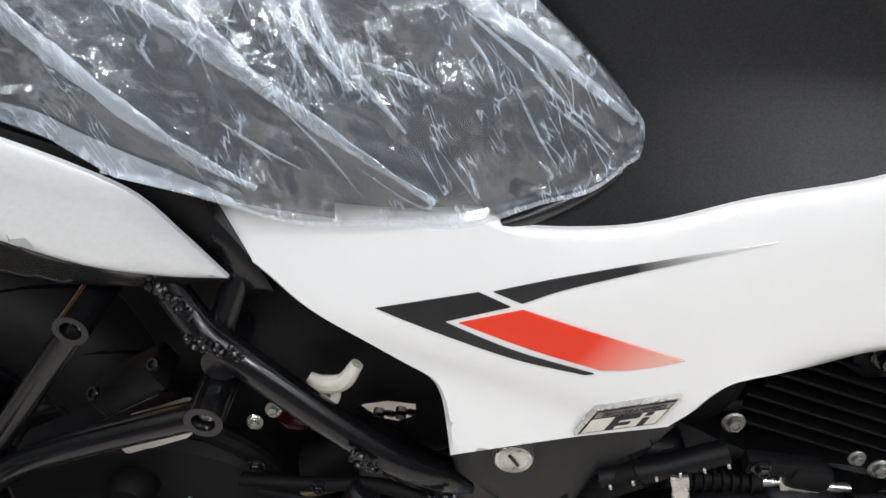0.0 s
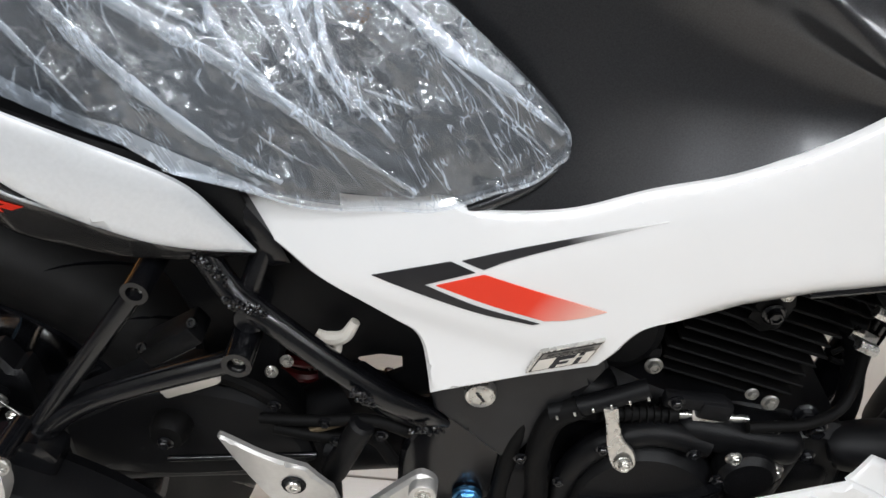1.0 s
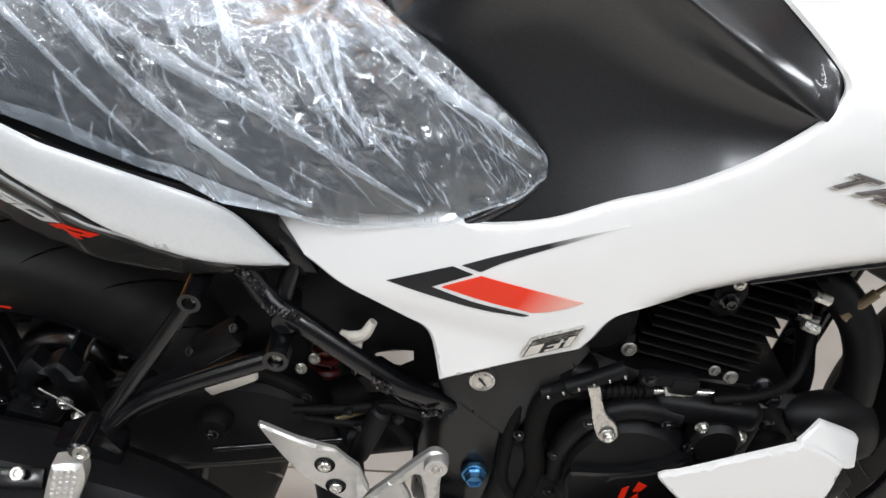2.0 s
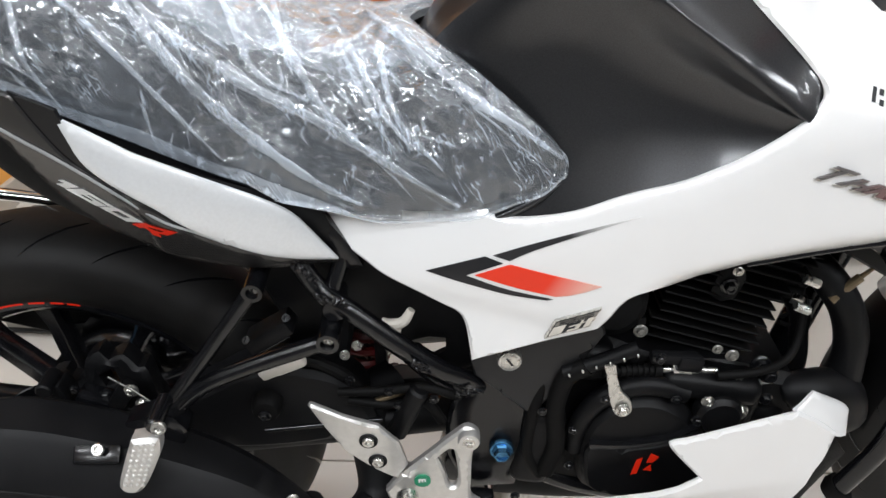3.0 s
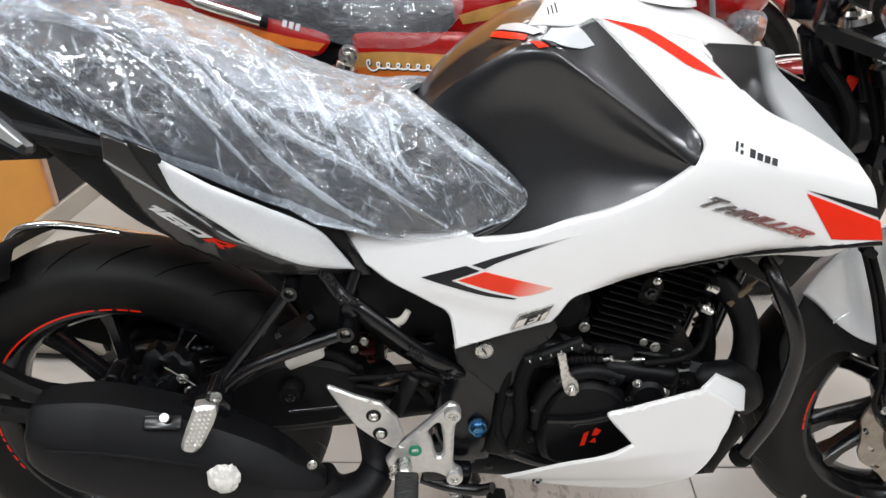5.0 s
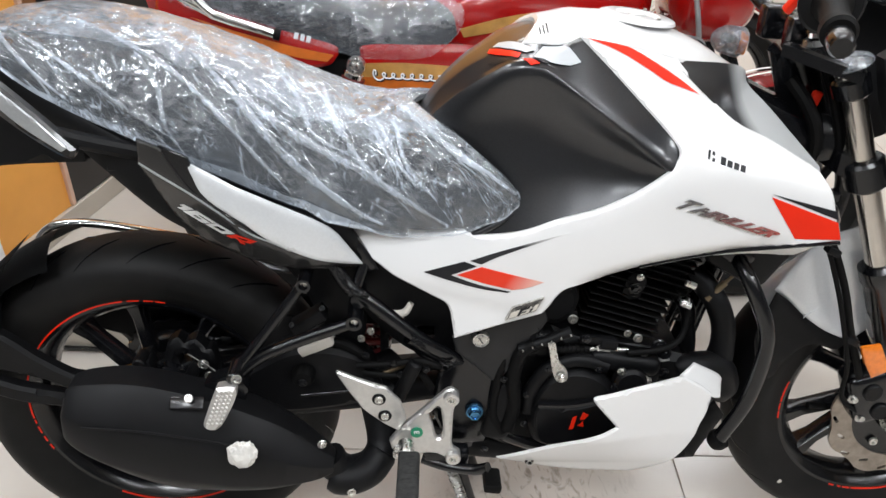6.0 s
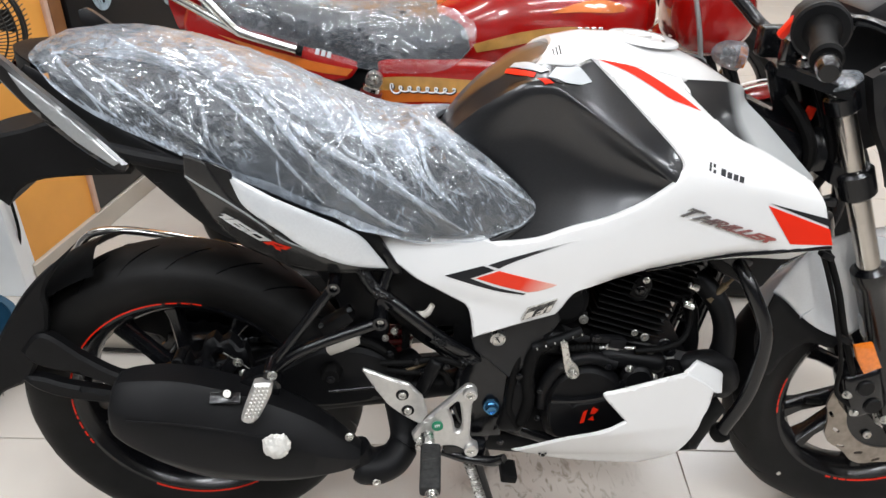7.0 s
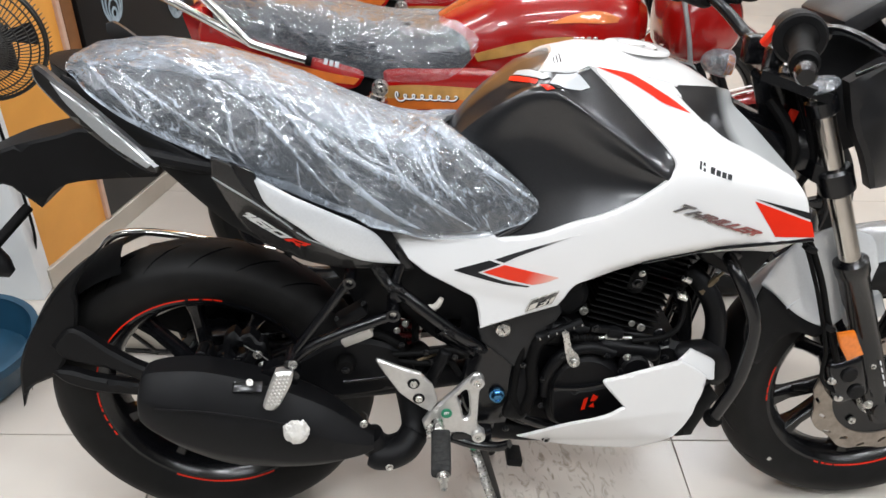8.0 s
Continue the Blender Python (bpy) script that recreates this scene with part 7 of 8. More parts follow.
# headlamp cowl, meter and visor: black shells ahead of the forks
part("headlamp_cowl", panel([(0.40, 0.95, 1), (0.47, 0.99), (0.56, 0.965), (0.62, 0.90, 1), (0.585, 0.82), (0.54, 0.77), (0.485, 0.77, 1), (0.455, 0.83), (0.425, 0.88)], side(lambda x, z: -0.135 + 0.9 * max(0, x - 0.47) ** 1.2), (0, 0.03, 0), 0.02, 0.006, 0.008), SATIN, bike, "black headlamp cowl")
part("headlamp_cowl", mirror(panel([(0.40, 0.95, 1), (0.47, 0.99), (0.56, 0.965), (0.62, 0.90, 1), (0.585, 0.82), (0.54, 0.77), (0.485, 0.77, 1), (0.455, 0.83), (0.425, 0.88)], side(lambda x, z: -0.135 + 0.9 * max(0, x - 0.47) ** 1.2), (0, 0.03, 0), 0.03)), SATIN, bike, "black headlamp cowl")
part("headlamp", sheet(lambda u, v: Vector((0.60 + 0.05 * math.sin(math.pi * v) - 0.06 * u, -0.09 + 0.18 * v, 0.93 - 0.13 * u)), 8, 14), GREYP, bike)
part("meter", box((0.445, 0, 1.045), (0.10, 0.16, 0.035), (0, -32, 0), 0.012), SATIN, bike, "black meter housing")
part("visor", sheet(lambda u, v: Vector((0.45 + 0.10 * u, -0.09 + 0.18 * v, 1.035 - 0.09 * u + 0.025 * math.sin(math.pi * v))), 12, 16), SATIN, bike, "smoked grey fly screen")
part("cowl_edge", tube([(0.40, -0.14, 0.965), (0.45, -0.145, 0.985), (0.52, -0.12, 0.965), (0.60, -0.06, 0.915)], 0.0035, 8, 20), BLACKM, bike)
part("front_indicator", tube([(0.47, -0.15, 0.90), (0.47, -0.19, 0.89), (0.47, -0.215, 0.885)], [0.008, 0.022, 0.010], 14, 10), PLASTIC, bike)
# front mudguard: white over the tyre, black below
def guard(u, v):
    a = radians(62 + 86 * u)
    w = 0.070
    y = -w + 2 * w * v
    r = 0.345 - 0.035 * (2 * v - 1) ** 2
    return Vector(FC) + Vector((math.cos(a) * r, y, math.sin(a) * r))


fend = part("front_mudguard", solid(sheet(guard, 34, 16)), INSERT, bike, "pearl white front mudguard")
part("cheek", panel([(0.372, 0.553, 1), (0.392, 0.600), (0.425, 0.648), (0.475, 0.675, 1), (0.545, 0.66), (0.575, 0.60, 1), (0.56, 0.52), (0.515, 0.463, 1), (0.470, 0.480), (0.430, 0.506), (0.398, 0.535)], side(lambda x, z: -0.076 + 0.12 * (x - 0.5) * (x < 0.5) * -1), (0, 0.006, 0), 0.012, 0.002, 0.003), INSERT, fend)
part("lower_cheek", panel([(0.372, 0.553, 1), (0.398, 0.535), (0.430, 0.506), (0.470, 0.480), (0.515, 0.463, 1), (0.50, 0.44), (0.455, 0.452), (0.42, 0.425), (0.398, 0.38), (0.372, 0.40, 1), (0.355, 0.47)], side(lambda x, z: -0.070), (0, 0.006, 0), 0.012), PLASTIC, fend, "black lower mudguard")
part("guard_back", solid(sheet(lambda u, v: Vector(FC) + Vector((math.cos(radians(146 + 30 * u)) * (0.335 - 0.03 * (2 * v - 1) ** 2), -0.066 + 0.132 * v, math.sin(radians(146 + 30 * u)) * (0.335 - 0.03 * (2 * v - 1) ** 2))), 16, 12)), PLASTIC, fend, "black rear half of the mudguard")
part("stay", box((0.555, -0.095, 0.520), (0.075, 0.02, 0.06), (0, -25, 0), 0.012), SILVERP, fend)
part("lever_tip", bar((0.485, -0.06, 0.315), (0.515, -0.06, 0.312), 0.006), RUBBER, bike)
# front disc with petal edge, carrier and caliper
pet = []
for k in range(72):
    a = 2 * math.pi * k / 72
    r = 0.138 + 0.004 * math.copysign(min(1, abs(2.2 * math.sin(9 * a))), math.sin(9 * a))
    pet.append((FC[0] + r * math.cos(a), FC[2] + r * math.sin(a)))
inner = [(FC[0] + 0.098 * math.cos(2 * math.pi * k / 30), FC[2] + 0.098 * math.sin(2 * math.pi * k / 30)) for k in range(30)]
slots = []
for k in range(18):
    a = 2 * math.pi * k / 18 + 0.1
    r = 0.120 + 0.008 * (k % 2)
    c, t = Vector((FC[0] + r * math.cos(a), FC[2] + r * math.sin(a))), Vector((-math.sin(a + 0.5), math.cos(a + 0.5)))
    n2 = Vector((t[1], -t[0]))
    slots.append([tuple(c + t * p + n2 * q) for p, q in ((-0.007, -0.003), (0.007, -0.003), (0.009, 0), (0.007, 0.003), (-0.007, 0.003), (-0.009, 0))])
part("brake_disc", panel(pet, side(lambda x, z: -0.074), (0, 0.005, 0), 0.012, 0.0006, 0, holes=[inner] + slots), DISC, front_wheel, "slotted petal brake disc")
part("disc_carrier", lathe([(0.03, 0.066), (0.085, 0.068), (0.104, 0.071), (0.104, 0.064), (0.03, 0.055)], FC, n=60), BLACKM, front_wheel)
part("sensor_ring", lathe([(0.026, 0.078), (0.048, 0.078), (0.050, 0.074), (0.026, 0.074)], FC, n=48), STEEL, front_wheel, "slotted speed sensor ring")
for k in range(5):
    a = radians(72 * k + 20)
    socket(front_wheel, (FC[0] + 0.078 * math.cos(a), -0.071, FC[2] + 0.078 * math.sin(a)), r=0.008)
cal = part("caliper", box((0.555, -0.095, 0.375), (0.07, 0.055, 0.105), (0, -22, 0), 0.014, 3), BLACKM, bike, "black front brake caliper")
part("piston_cap", bar((0.548, -0.12, 0.392), (0.548, -0.128, 0.392), 0.016, 24, bevel=0.002), ENGINE, cal)
part("piston_cap", bar((0.572, -0.12, 0.352), (0.572, -0.128, 0.352), 0.016, 24, bevel=0.002), ENGINE, cal)
for p in ((0.522, -0.118, 0.375), (0.545, -0.118, 0.335), (0.59, -0.118, 0.41), (0.60, -0.128, 0.325)):
    bolt(cal, p, r=0.0075)
rod("brake_hose", [(0.36, -0.075, 0.73), (0.405, -0.105, 0.68), (0.445, -0.118, 0.60), (0.475, -0.122, 0.52), (0.50, -0.125, 0.46), (0.52, -0.118, 0.42)], 0.0058, RUBBER, sm=40)
rod("sensor_wire", [(0.35, -0.075, 0.73), (0.395, -0.108, 0.68), (0.432, -0.122, 0.60), (0.462, -0.128, 0.52), (0.485, -0.13, 0.45), (0.50, -0.12, 0.38), (0.545, -0.115, 0.34)], 0.0038, RUBBER, sm=40)
for p in ((0.415, -0.113, 0.655), (0.480, -0.125, 0.500)):
    part("hose_clip", box(p, (0.024, 0.016, 0.012), (0, 25, 0), 0.003), PLASTIC, bike)
refl = part("side_reflector", panel([(0.492, 0.494, 1), (0.522, 0.500, 1), (0.551, 0.450, 1), (0.524, 0.436, 1), (0.505, 0.465)], side(lambda x, z: -0.142), (0, 0.008, 0), 0.01, 0.0015, 0.002), AMBER, bike, "amber side reflector")
part("fork_label", lathe([(0, 0.0008), (0.016, 0.0008), (0.016, -0.001), (0, -0.001)], (0.655, -0.128, 0.330), n=24, closed=False), STEEL, bike)
part("fork_bars", join(*[box((0.600 + 0.007 * k, -0.1265, 0.420 - 0.016 * k), (0.0025, 0.001, 0.012), (0, -25, 0), 0.0003, 1) for k in range(4)]), WHITED, bike)
part("radiator_shroud", box((0.30, -0.01, 0.64), (0.12, 0.18, 0.10), (0, 30, 0), 0.02), PLASTIC, bike)
part("frame_spine", tube([(0.30, -0.06, 0.80), (0.20, -0.085, 0.69), (0.05, -0.10, 0.63), (-0.10, -0.11, 0.60), (-0.22, -0.11, 0.62)], 0.022, 14, 30), BLACKM, bike, "black main frame tube")
part("down_tube", tube([(0.35, 0, 0.78), (0.30, 0, 0.62), (0.262, 0, 0.45), (0.24, 0, 0.32)], 0.02, 14, 20), BLACKM, bike)
part("engine_hanger", panel([(0.20, 0.68, 1), (0.27, 0.70, 1), (0.25, 0.62), (0.21, 0.58, 1), (0.17, 0.62)], side(lambda x, z: -0.07), (0, 0.01, 0), 0.02), BLACKM, bike)


# ---- the red commuter motorcycle behind ----
red = thing("red_motorcycle", pose(0, 0.735, GROUND, -6, 0, 0), "glossy red commuter motorcycle with gold stripes and a wrapped seat", "motorcycle", "red motorcycles in a row")


def loft_x(stations, n=28, power=0.8, count=30):
    """Rounded sections (x, half width, low, high) along x."""
    pts = catmull([Vector((s[0], s[1], s[2])) for s in stations], count)
    top = catmull([Vector((s[3], 0, 0)) for s in stations], count)
    rings = []
    for q, t in zip(pts, top):
        zc, h = (q.z + t.x) / 2, (t.x - q.z) / 2
        ring = []
        for j in range(n):
            a = 2 * math.pi * j / n
            c, s = math.cos(a), math.sin(a)
            ring.append(Vector((q.x, q.y * math.copysign(abs(c) ** power, c), zc + h * math.copysign(abs(s) ** power, s))))
        rings.append(ring)
    return rings_bm(rings)


rtank = part("fuel_tank", loft_x([(-0.20, 0.10, 0.66, 0.83), (-0.14, 0.130, 0.655, 0.865), (-0.05, 0.158, 0.645, 0.915), (0.08, 0.168, 0.645, 0.940), (0.18, 0.160, 0.66, 0.935), (0.27, 0.130, 0.70, 0.905), (0.32, 0.06, 0.76, 0.86)], 44, 0.92, 50), REDGLOSS, red, "glossy red fuel tank with gold stripes")
part("filler_cap", lathe([(0, 0.018), (0.03, 0.016), (0.034, 0.008), (0.034, 0), (0, 0)], (0.12, 0.0, 0.922), (0, 0, 1), 30, False), CHROME, rtank)
def rt_y(x, z):
    w = float(np.interp(x, (-0.20, -0.14, -0.05, 0.08, 0.18, 0.27, 0.32), (0.10, 0.130, 0.158, 0.168, 0.160, 0.130, 0.06)))
    lo = float(np.interp(x, (-0.1, 0.08, 0.18, 0.27), (0.65, 0.645, 0.66, 0.70)))
    hi = float(np.interp(x, (-0.14, -0.05, 0.08, 0.18, 0.27), (0.865, 0.915, 0.940, 0.935, 0.905)))
    s = min(0.985, abs((z - (lo + hi) / 2) / ((hi - lo) / 2)))
    return -w * max(0.0, 1 - s ** 2.174) ** 0.46 - 0.005


part("stripe", panel([(-0.12, 0.758, 1), (-0.03, 0.788), (0.08, 0.806), (0.17, 0.800, 1), (0.10, 0.793), (0.0, 0.768), (-0.11, 0.740, 1)], side(rt_y), (0, 0.002, 0), 0.012, 0.0003, 0), GOLD, rtank, "gold stripe")
part("stripe", panel([(0.05, 0.835, 1), (0.11, 0.856), (0.18, 0.862), (0.245, 0.838, 1), (0.19, 0.836), (0.12, 0.838)], side(rt_y), (0, 0.002, 0), 0.012, 0.0003, 0), ORANGE_D, rtank, "orange stripe")
part("printed_mark", join(*[box((0.118 + 0.016 * k, rt_y(0.118 + 0.016 * k, 0.800) - 0.002, 0.800), (0.011, 0.002, 0.013), (0, 0, 0), 0.0008, 1) for k in range(4)]), STEEL, rtank, "silver printed mark")
# seat and cover
RB = catmull([(-0.735, -0.10, 0.815), (-0.64, -0.125, 0.775), (-0.50, -0.135, 0.738), (-0.39, -0.140, 0.705), (-0.31, -0.140, 0.690), (-0.19, -0.140, 0.697), (-0.125, -0.135, 0.745), (-0.105, -0.125, 0.790)], 120)
RT = catmull([(-0.750, 0, 0.870), (-0.66, 0, 0.868), (-0.55, 0, 0.855), (-0.45, 0, 0.838), (-0.36, 0, 0.822), (-0.25, 0, 0.815), (-0.16, 0, 0.820), (-0.115, 0, 0.825)], 120)


def rseat(u, v, fat=0.0):
    b, t = along(RB, u), along(RT, u)
    w = 2 - v if v > 1 else v
    a = w * math.pi / 2
    p = Vector((b.x + (t.x - b.x) * w, (b.y - fat) * max(0.0, math.cos(a)) ** 0.55, b.z + (t.z + fat - b.z) * max(0.0, math.sin(a)) ** 0.62))
    if v > 1:
        p.y = -p.y
    return p


part("seat", sheet(lambda u, v: rseat(u, 2 * v), 50, 34), VINYL, red, "black vinyl seat")
def rfilm(u, v):
    p = rseat(u, 2 * v, 0.006)
    n = Vector((0, -math.cos(v * math.pi), 0.3 + math.sin(v * math.pi))).normalized()
    q = Vector((p.x * 0.5 + p.z * 0.86, p.x * 0.86 - p.z * 0.5, p.y))
    h = 0.0
    for f, amp, o in ((6, 0.007, 1.7), (12, 0.0035, 4.2)):
        h += amp * (1 - 2.2 * abs(noise.noise(Vector((q.x * f, q.y * f * 0.7, q.z * f * 0.6)) + Vector((o, 0, o)))))
    h += 0.0012 * noise.noise(p * 120)
    return p + n * h


part("seat_wrap", sheet(rfilm, 170, 80), FILM2, red, "clear polythene wrapped over the seat", 180).visible_shadow = False
# side panel, rear cowl
rsp = part("side_cover", panel([(-0.338, 0.695, 1), (-0.325, 0.722), (-0.20, 0.725), (-0.06, 0.722, 1), (-0.05, 0.62), (-0.09, 0.53), (-0.20, 0.51), (-0.30, 0.54), (-0.338, 0.60)], side(lambda x, z: -0.150 + 0.3 * soft(z - 0.702, 0.01)), (0, 0.01, 0), 0.012, 0.006, 0.008), REDGLOSS, red, "glossy red side cover with a gold stripe")
part("stripe", panel([(-0.336, 0.682, 1), (-0.24, 0.684), (-0.06, 0.674, 1), (-0.06, 0.628, 1), (-0.20, 0.634), (-0.30, 0.632), (-0.336, 0.642, 1)], side(lambda x, z: -0.1515), (0, 0.001, 0), 0.015, 0.0003, 0), GOLD, rsp, "gold stripe")
part("stripe", panel([(-0.334, 0.652, 1), (-0.20, 0.650), (-0.06, 0.643, 1), (-0.06, 0.618, 1), (-0.20, 0.625), (-0.30, 0.624), (-0.334, 0.634, 1)], side(lambda x, z: -0.1525), (0, 0.001, 0), 0.015, 0.0003, 0), ORANGE_D, rsp, "orange stripe")
wave = [Vector((-0.312 + 0.00205 * k + 0.0078 * math.cos(k * 0.62), -0.1555, 0.658 + (0.0115 if k < 10 else 0.0062) * math.sin(k * 0.62) - 0.00008 * k)) for k in range(76)]
part("script_mark", tube(wave, 0.0018, 6), WHITED, rsp, "silver script-like mark")
part("script_shadow", tube([p + Vector((0.002, 0.0025, -0.0025)) for p in wave], 0.0026, 6), BLACKD, rsp)
rcw = part("rear_cowl", panel([(-0.385, 0.700, 1), (-0.40, 0.722), (-0.52, 0.752), (-0.70, 0.805), (-0.770, 0.83, 1), (-0.775, 0.775), (-0.70, 0.735), (-0.60, 0.700), (-0.48, 0.672), (-0.41, 0.675)], side(lambda x, z: float(np.interp(x, (-0.86, -0.6, -0.385), (-0.11, -0.145, -0.152))) + 0.25 * soft(z - 0.715 + 0.22 * (x + 0.5), 0.01)), (0, 0.01, 0), 0.014, 0.006, 0.007), REDGLOSS, red, "glossy red rear cowl")
part("stripe", panel([(-0.395, 0.700, 1), (-0.48, 0.716), (-0.58, 0.740), (-0.70, 0.772, 1), (-0.58, 0.722), (-0.48, 0.694), (-0.41, 0.685, 1)], side(lambda x, z: float(np.interp(x, (-0.86, -0.6, -0.385), (-0.11, -0.145, -0.152))) - 0.0015), (0, 0.0012, 0), 0.014, 0.0003, 0), ORANGE_D, rcw, "orange and gold stripe")
part("printed_mark", join(*[box((-0.475 + 0.013 * k, -0.1475, 0.7395 - 0.0035 * k), (0.009, 0.0015, 0.014), (0, 15, 0), 0.0005, 1) for k in range(3)]), WHITED, rcw)
mir = panel([(-0.385, 0.700, 1), (-0.52, 0.752), (-0.77, 0.83, 1), (-0.775, 0.775), (-0.60, 0.700), (-0.41, 0.675)], side(lambda x, z: -0.14), (0, 0.01, 0), 0.03)
part("rear_cowl", mirror(mir), REDGLOSS, red, "glossy red rear cowl")
part("tail_lamp", box((-0.785, 0, 0.81), (0.06, 0.17, 0.08), (0, -15, 0), 0.015), material("red_lens", (0.35, 0.01, 0.01), 0.15, coat=0.8), red, "red tail lamp")
part("grab_rail", tube([(-0.90, -0.02, 0.99), (-0.87, -0.10, 0.975), (-0.78, -0.150, 0.915), (-0.725, -0.155, 0.865), (-0.66, -0.158, 0.795), (-0.625, -0.158, 0.776), (-0.52, -0.156, 0.745)], 0.0105, 14, 50), CHROME, red, "chrome grab rail")
part("grab_rail", tube([(-0.98, -0.08, 0.955), (-0.88, -0.135, 0.905), (-0.80, -0.150, 0.866), (-0.64, -0.158, 0.780)], 0.0095, 14, 30), CHROME, red, "chrome grab rail")
part("rail_end", bar((-0.522, -0.156, 0.745), (-0.508, -0.155, 0.741), 0.012, 14), RUBBER, red)
# shock absorber
sh = part("shock_absorber", bar((-0.352, -0.165, 0.655), (-0.43, -0.165, 0.42), 0.026, 20), REDDULL, red, "red rear shock absorber with a chrome top")
part("eye", lathe([(0.006, 0.012), (0.018, 0.012), (0.020, 0.008), (0.020, -0.012), (0.006, -0.012)], (-0.346, -0.172, 0.682), n=28), STEEL, sh)
bolt(sh, (-0.346, -0.182, 0.682), r=0.009)
part("collar", bar((-0.350, -0.165, 0.668), (-0.357, -0.165, 0.645), 0.024, 20, bevel=0.003), CHROME, sh)
part("under_seat_box", box((-0.38, 0, 0.64), (0.26, 0.22, 0.12), (0, 8, 0), 0.02), PLASTIC, red)
part("frame_tube", tube([(-0.80, -0.10, 0.76), (-0.50, -0.12, 0.66), (-0.33, -0.12, 0.62), (-0.10, -0.10, 0.60)], 0.013, 12, 20), BLACKM, red)
part("engine", box((0.02, 0, 0.36), (0.34, 0.24, 0.22), (0, -6, 0), 0.05, 3), ENGINE, red, "black engine block")
part("cylinder", box((0.17, 0, 0.47), (0.16, 0.14, 0.12), (0, -15, 0), 0.02), ENGINE, red)
for nm, cx in (("rear_wheel", -0.535), ("front_wheel", 0.700)):
    w2 = new(nm)
    w2.parent = red
    wheel_parts(w2, (cx, 0, 0.305), 0.305, 0.085, 0.235, [60 * k for k in range(6)], [])
part("rear_mudguard", solid(sheet(lambda u, v: Vector((-0.535, 0, 0.305)) + Vector((math.cos(radians(70 + 100 * u)) * (0.335 - 0.02 * (2 * v - 1) ** 2), -0.06 + 0.12 * v, math.sin(radians(70 + 100 * u)) * (0.335 - 0.02 * (2 * v - 1) ** 2))), 24, 10)), PLASTIC, red)
fm = part("front_mudguard", solid(sheet(lambda u, v: Vector((0.700, 0, 0.305)) + Vector((math.cos(radians(40 + 120 * u)) * (0.335 - 0.02 * (2 * v - 1) ** 2), -0.055 + 0.11 * v, math.sin(radians(40 + 120 * u)) * (0.335 - 0.02 * (2 * v - 1) ** 2))), 28, 12)), REDGLOSS, red, "red front mudguard with white stripes")
for k in (-1, 1):
    part("stripe", sheet(lambda u, v: Vector((0.700, 0, 0.305)) + Vector((math.cos(radians(75 + 80 * u)) * 0.3395, 0.018 * k - 0.005 + 0.010 * v, math.sin(radians(75 + 80 * u)) * 0.3395)), 24, 2), WHITED, fm, "white stripe")
for k in (-1, 1):
    part("fork_tube", bar((0.40, 0.085 * k, 0.93), (0.695, 0.085 * k, 0.30), 0.017, 18), BLACKM, red)
# headlamp cowl, indicators, bars
part("headlamp_cowl", loft_x([(0.365, 0.04, 0.78, 0.84), (0.385, 0.125, 0.735, 0.90), (0.45, 0.145, 0.715, 0.945), (0.51, 0.13, 0.73, 0.925), (0.545, 0.10, 0.76, 0.88), (0.56, 0.04, 0.79, 0.84)], 32, 0.7, 26), REDGLOSS, red, "red headlamp cowl")
part("cowl_visor", box((0.455, -0.02, 0.925), (0.20, 0.30, 0.06), (0, 6, 0), 0.02, 3), PLASTIC, red, "black visor over the headlamp cowl")
part("cowl_trim", tube([(0.375, -0.13, 0.90), (0.40, -0.145, 0.80), (0.42, -0.14, 0.71)], 0.006, 10, 12), SILVERP, red)
ind2 = part("indicator", tube([(0.452, -0.15, 0.752), (0.456, -0.165, 0.752), (0.49, -0.185, 0.748), (0.50, -0.188, 0.746)], [0.012, 0.030, 0.034, 0.018], 18, 14), CLEAR, red, "clear wrapped indicator")
part("lens", tube([(0.485, -0.183, 0.748), (0.502, -0.188, 0.746), (0.506, -0.19, 0.746)], [0.026, 0.024, 0.008], 16), AMBER, ind2, "amber indicator lens")
part("indicator_stalk", bar((0.46, -0.11, 0.76), (0.475, -0.165, 0.750), 0.009), RUBBER, red)
part("meter", box((0.42, 0, 1.0), (0.09, 0.20, 0.06), (0, -20, 0), 0.015), PLASTIC, red)
part("handlebar", tube([(0.37, 0.0, 0.97), (0.36, -0.08, 0.98), (0.33, -0.2, 1.05), (0.26, -0.35, 1.03)], 0.011, 12, 24), CHROME, red, "chrome handlebar")
part("handlebar", tube([(0.37, 0.0, 0.97), (0.36, 0.08, 0.98), (0.33, 0.2, 1.05), (0.26, 0.35, 1.03)], 0.011, 12, 24), CHROME, red, "chrome handlebar")
part("grip", tube([(0.325, -0.22, 1.048), (0.262, -0.345, 1.03)], 0.017, 14), RUBBER, red)
part("side_stand", tube([(0.0, 0.08, 0.25), (0.02, 0.16, 0.10), (0.03, 0.20, 0.025)], 0.011, 10, 8), BLACKM, red)
red2 = copy_thing(red, pose(0.05, 1.42, GROUND, -6, 0, 0))

